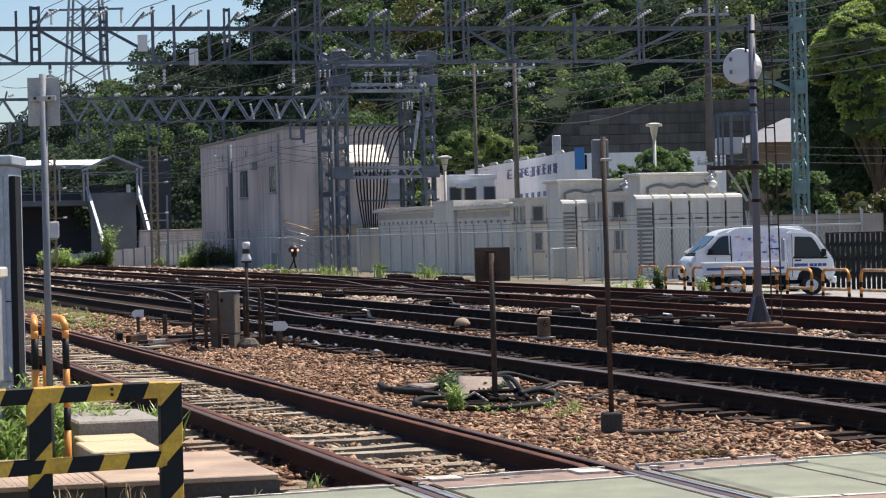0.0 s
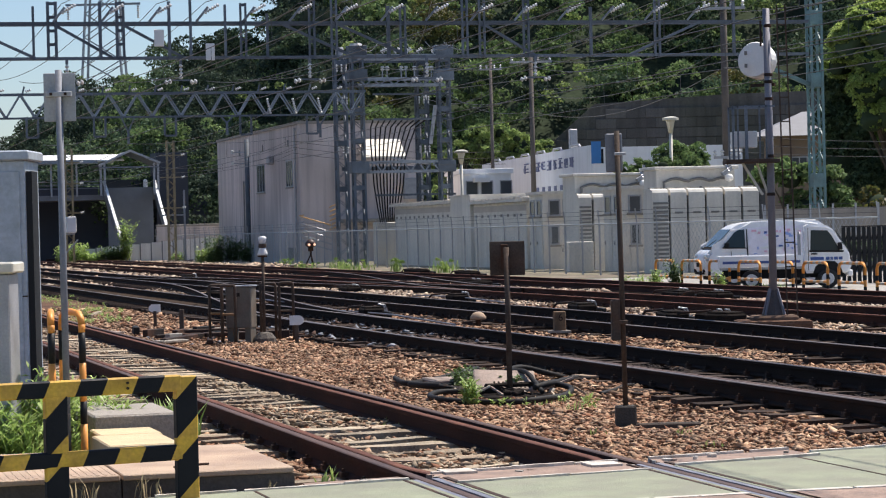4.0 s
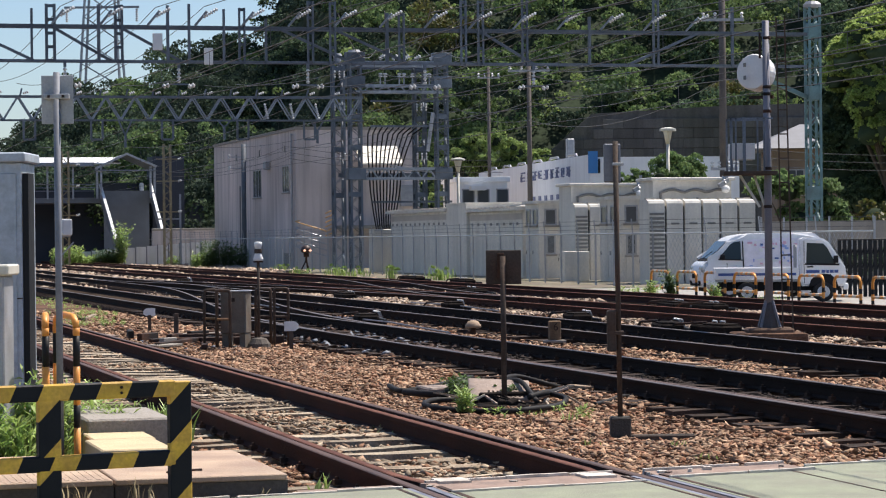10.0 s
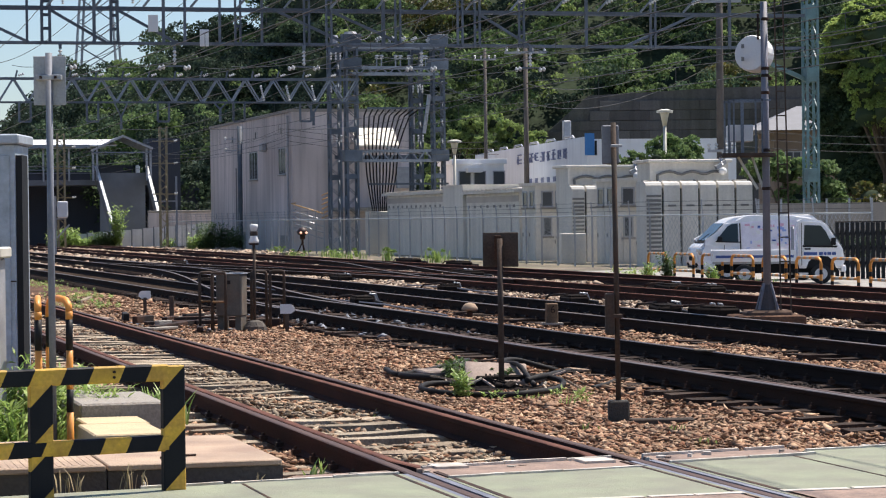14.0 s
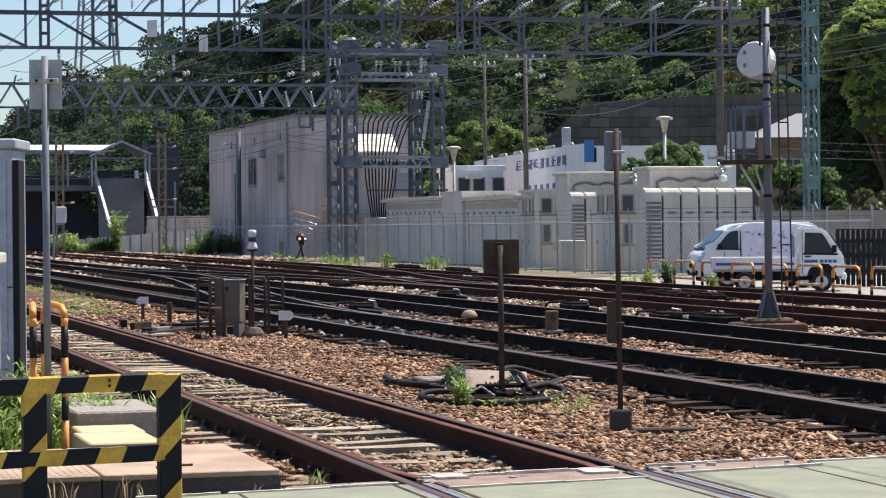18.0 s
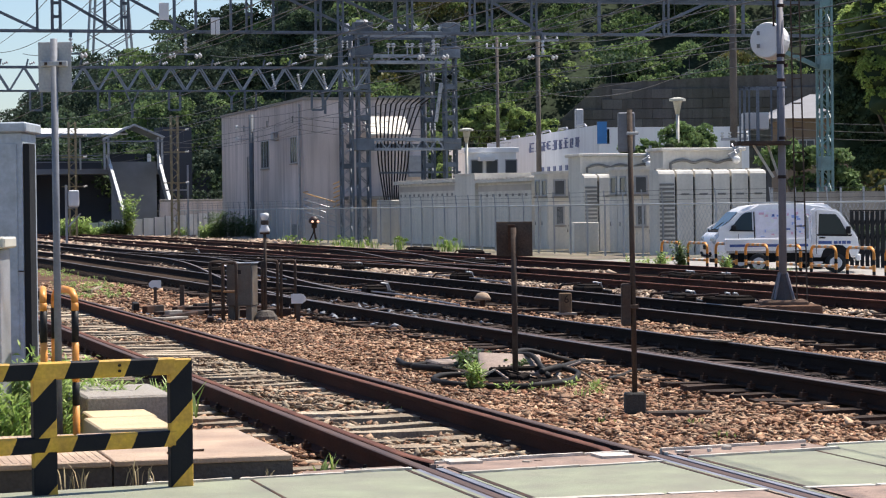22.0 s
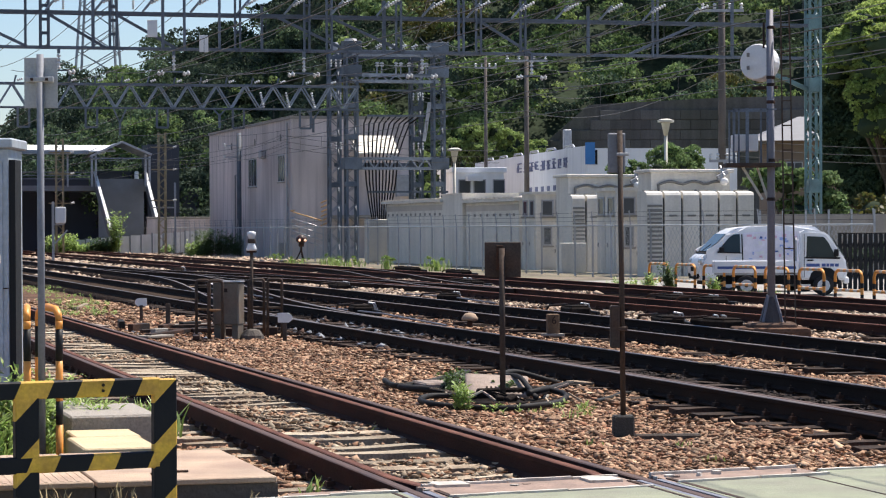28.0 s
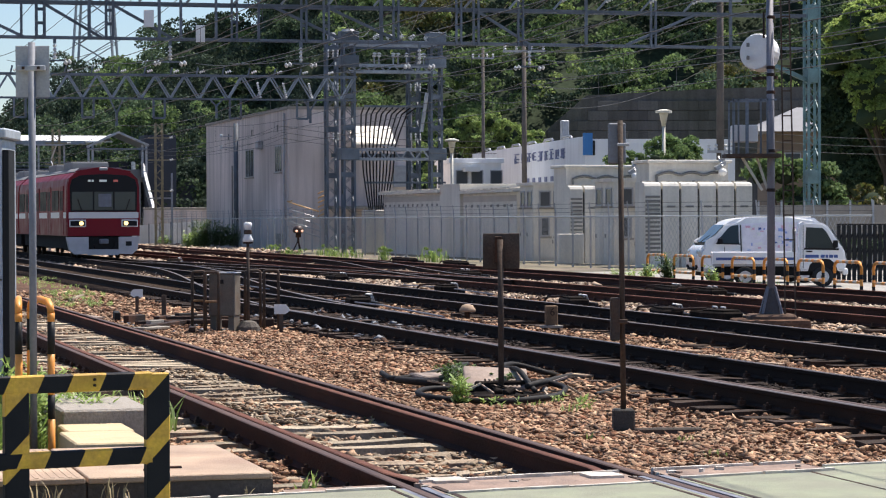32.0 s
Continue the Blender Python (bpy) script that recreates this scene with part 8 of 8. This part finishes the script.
def red_train():
    tr = thing("commuter_train", at(TRACKS[2], 160, 0.0), "red commuter train with white stripe and lit headlights", "train")
    train_car(tr, 0, 18, True)
    train_car(tr, 18.5, 36.5, False)
    front = [(x * 0.985, z) for x, z in SECTION]
    part("front_shell", prism(B(), front, -0.02, 0.138, "y"), RED, tr, "red front shell")
    part("front_mask", prism(B(), [(-1.27, 1.9), (1.27, 1.9), (1.3, 2.9), (1.22, 3.2), (0.9, 3.36), (0, 3.42), (-0.9, 3.36), (-1.22, 3.2), (-1.3, 2.9)], -0.05, -0.022, "y"), BLACK, tr, "black front mask")
    for a, b in ((-1.22, -0.42), (-0.36, 0.36), (0.42, 1.22)):
        part("front_window", box(B(), a, b, -0.062, -0.051, 1.97, 2.7), FRONT_GLASS, tr, "dark windscreen")
    # Grey panel on the pane stands in for the pale cab interior.
    part("cab_shade", box(B(), -0.2, 0.3, -0.066, -0.0625, 2.1, 2.62), GALV_DARK, tr)
    for a, b, m in ((-0.6, -0.5, SIGN_GLOW), (-0.46, -0.38, SIGN_GLOW), (-0.16, 0.12, SIGN_GLOW), (0.38, 0.56, RED_TAIL)):
        part("sign_bar", box(B(), a, b, -0.06, -0.051, 3.1, 3.19), m, tr, "lit destination sign bar")
    part("front_stripe", box(B(), -1.34, 1.34, -0.05, -0.021, 1.63, 1.88), TRAIN_WHITE, tr, "white front stripe")
    for s in (-1, 1):
        h = part("headlight_case", rbox(min(s * 0.68, s * 1.32), max(s * 0.68, s * 1.32), -0.07, -0.021, 1.28, 1.58, 0.02), TRAIN_WHITE, tr, "white headlight frame")
        part("headlight_recess", box(B(), min(s * 0.73, s * 1.28), max(s * 0.73, s * 1.28), -0.08, -0.071, 1.33, 1.53), DARK_TRIM, h)
        part("headlight", lathe_at(s * 0.86, -0.085, 1.43), HEADLIGHT, h, "glowing headlight")
        part("skirt", prism(B(), [(s * 1.4, 0.88), (s * 0.58, 0.88), (s * 0.58, 0.2), (s * 1.1, 0.18), (s * 1.3, 0.35)], -0.02, 0.5, "y"), SKIRT, tr, "pale grey skirt")
        if s > 0:
            part("skirt_hole", prism(B(), [(s * 0.85, 0.52), (s * 1.08, 0.52), (s * 1.08, 0.7), (s * 0.85, 0.7)], -0.03, -0.021, "y"), BLACK, tr)
        part("wiper", bar(B(), (s * 0.85, -0.08, 1.95), (s * 1.0, -0.08, 2.4), 0.03), BLACK, tr)
    part("lower_skirt", box(B(), -0.579, 0.579, 0.0, 0.4, 0.15, 0.38), SKIRT, tr)
    part("coupler_bay", box(B(), -0.579, 0.579, 0.1, 0.5, 0.381, 0.88), BLACK, tr)
    part("coupler", rbox(-0.17, 0.17, -0.2, 0.3, 0.6, 0.8, 0.04), GALV_DARK, tr, "grey coupler head")
    for x in (-0.4, 0.4):
        part("hose", tube(B(), [(x, 0.0, 0.8), (x, -0.12, 0.55), (x * 0.8, -0.02, 0.4)], 0.03, 6), CABLE, tr)
    part("roof_edge", prism(B(), [(-1.05, 3.48), (0, 3.66), (1.05, 3.48), (1.05, 3.54), (0, 3.72), (-1.05, 3.54)], -0.02, 0.3, "y"), RED, tr)
    part("marker_lamp", rbox(-0.16, 0.16, -0.07, -0.02, 3.56, 3.68, 0.02), GALV, tr)
    # pantograph
    for s in (-0.6, 0.6):
        part("pantograph_arm", tube(B(), [(s, 20.5, 3.75), (s * 0.8, 22.2, 4.5), (s, 20.9, 5.2)], 0.035, 6), GALV, tr)
    part("pantograph_head", bar(B(), (-0.9, 20.9, 5.22), (0.9, 20.9, 5.22), 0.06), GALV, tr)
    for ob in tr.children_recursive:
        ob.data.transform(Matrix.Diagonal((1.0, 1.0, 0.955, 1.0)))
    return tr


train = red_train()

# ---- ballast stones ----
def stones(name, areas, material, label, seed):
    """Loose angular stones over the ballast bed, thinner with distance."""
    rng = np.random.default_rng(seed)
    P0, R0 = [], []
    for p0, p1, q0, q1, density, size, low in areas:
        n = int((p1 - p0) * (q1 - q0) * density)
        p, q = rng.uniform(p0, p1, n), rng.uniform(q0, q1, n)
        keep = np.ones(n, bool)
        for c in TRACKS:
            for s in (-1, 1):
                keep &= np.abs(p - c - s * GAUGE / 2) > 0.1
        keep &= q > 14.4 + 0.17 * (p - 2.2)
        p, q = p[keep], q[keep]
        z = np.array([-0.235 + 0.05 * noise.noise(Vector((a * 0.8, b * 0.5, 0))) + 0.03 * noise.noise(Vector((a * 3, b * 3, 2))) for a, b in zip(p, q)]) + low
        P0.append(np.stack([p, q, z + rng.uniform(-0.01, 0.02, len(p))], 1))
        R0.append(size * rng.uniform(0.35, 1.0, len(p)) ** 1.5 * 1.75)
    P0, R0 = np.concatenate(P0), np.concatenate(R0)
    n = len(P0)
    base = np.array([(1, 0, 0), (0, 1, 0), (-1, 0, 0), (0, -1, 0), (0, 0, 1), (0, 0, -1)], float)
    v = base[None] * rng.uniform(0.6, 1.25, (n, 6, 1)) + rng.normal(0, 0.22, (n, 6, 3))
    a = rng.uniform(0, 2 * np.pi, n)
    b = rng.uniform(-0.6, 0.6, n)
    ca, sa, cb, sb = np.cos(a), np.sin(a), np.cos(b), np.sin(b)
    rot = np.zeros((n, 3, 3))
    rot[:, 0, 0], rot[:, 0, 1], rot[:, 1, 0], rot[:, 1, 1], rot[:, 2, 2] = ca, -sa, sa, ca, 1
    tilt = np.zeros((n, 3, 3))
    tilt[:, 0, 0], tilt[:, 1, 1], tilt[:, 1, 2], tilt[:, 2, 1], tilt[:, 2, 2] = 1, cb, -sb, sb, cb
    v = np.einsum("nij,nkj->nki", tilt @ rot, v * np.array([1.3, 0.8, 0.42]))
    v = v * R0[:, None, None] + P0[:, None, :]
    f = np.array([(0, 1, 4), (1, 2, 4), (2, 3, 4), (3, 0, 4), (1, 0, 5), (2, 1, 5), (3, 2, 5), (0, 3, 5)])
    faces = (f[None] + 6 * np.arange(n)[:, None, None]).reshape(-1, 3)
    ob = part(name, np_mesh(name, v.reshape(-1, 3), faces, material), None, None, label)
    ob.matrix_basis = at(0, 0)
    return tagged(ob, "", "ballast", kind="stuff")


stones("ballast_stones", [(5.35, 8.45, 14.5, 24, 860, 0.029, 0), (5.35, 8.45, 24, 40, 620, 0.029, 0), (5.4, 8.4, 40, 62, 110, 0.045, 0),
                          (3.0, 3.65, 14.6, 30, 500, 0.029, 0.03), (5.2, 5.9, 14.6, 30, 500, 0.029, 0.03), (3.0, 5.9, 30, 50, 200, 0.032, 0.03),
                          (3.75, 5.15, 14.6, 24, 120, 0.028, 0.045),
                          (1.6, 3.4, 18, 50, 160, 0.036, 0), (8.0, 8.62, 17, 34, 260, 0.034, 0.03), (10.3, 12.25, 17, 34, 420, 0.034, 0.035), (10.3, 12.2, 34, 55, 170, 0.04, 0.02), (14.0, 16.3, 28, 60, 90, 0.042, 0.01)],
       STONE, "reddish-brown angular ballast stones between the tracks", 4)
stones("tan_ballast", [(3.75, 5.15, 14.6, 24, 230, 0.03, 0.045), (3.75, 5.15, 24, 50, 160, 0.03, 0.04)], STONE_TAN, "tan and grey ballast stones between the sleepers", 8)
stones("oily_ballast", [(8.72, 10.12, 16, 36, 420, 0.034, 0.03), (8.72, 10.12, 36, 60, 160, 0.04, 0.02), (12.45, 13.8, 24, 40, 260, 0.036, 0.03), (12.45, 13.8, 40, 60, 130, 0.04, 0.02)], STONE_OILY_SHADED, "black oil-stained ballast stones between the rails, rail shade in their colour", 9)
stones("pale_ballast", [(14.2, 16.2, 27, 50, 170, 0.04, 0.01), (16.2, 20.3, 35, 60, 90, 0.045, 0.01), (18.3, 20.4, 36, 52, 200, 0.045, 0.06), (22.3, 23.0, 44, 60, 120, 0.05, 0.02), (15.8, 17.8, 36, 56, 90, 0.045, 0.05), (12.0, 20, 55, 100, 18, 0.08, 0.0), (8, 20, 90, 130, 6, 0.11, 0.0), (13, 27, 126, 172, 7, 0.13, 0.04), (15, 24.5, 100, 126, 7, 0.1, 0.03), (22.6, 24.6, 50, 80, 40, 0.05, 0.02), (14.3, 16.3, 60, 95, 70, 0.055, 0.08), (18.4, 20.3, 60, 80, 60, 0.055, 0.06), (10.7, 11.9, 60, 80, 40, 0.035, 0.04)],
       STONE_PALE, "pale fresh ballast stones beside the yard", 5)
tagged(stones("scrap_plates", [(8.2, 10.4, 33, 46, 22, 0.06, 0.05), (10.6, 12.2, 36, 52, 10, 0.06, 0.03), (14.4, 15.9, 44, 60, 8, 0.07, 0.03), (18.4, 19.8, 50, 66, 6, 0.08, 0.03)], IRON, "dark scattered iron plates and fastenings on the ballast", 6), "", "track parts")
stones("pale_chips", [(8.4, 10.2, 34, 45, 14, 0.05, 0.06), (5.6, 8.2, 39, 43, 8, 0.05, 0.01)], GALV_DARK, "grey metal chips between the rails", 7)


def motions():
    """The train runs in steadily on the third track."""
    walk(train, [(t, at(TRACKS[2], q, 0.0)) for t, q in ((0, 550.6), (15, 339.1), (27, 169.9), (29, 141.7), (30, 127.4), (31, 113.3), (32, 98.2))])


motions()
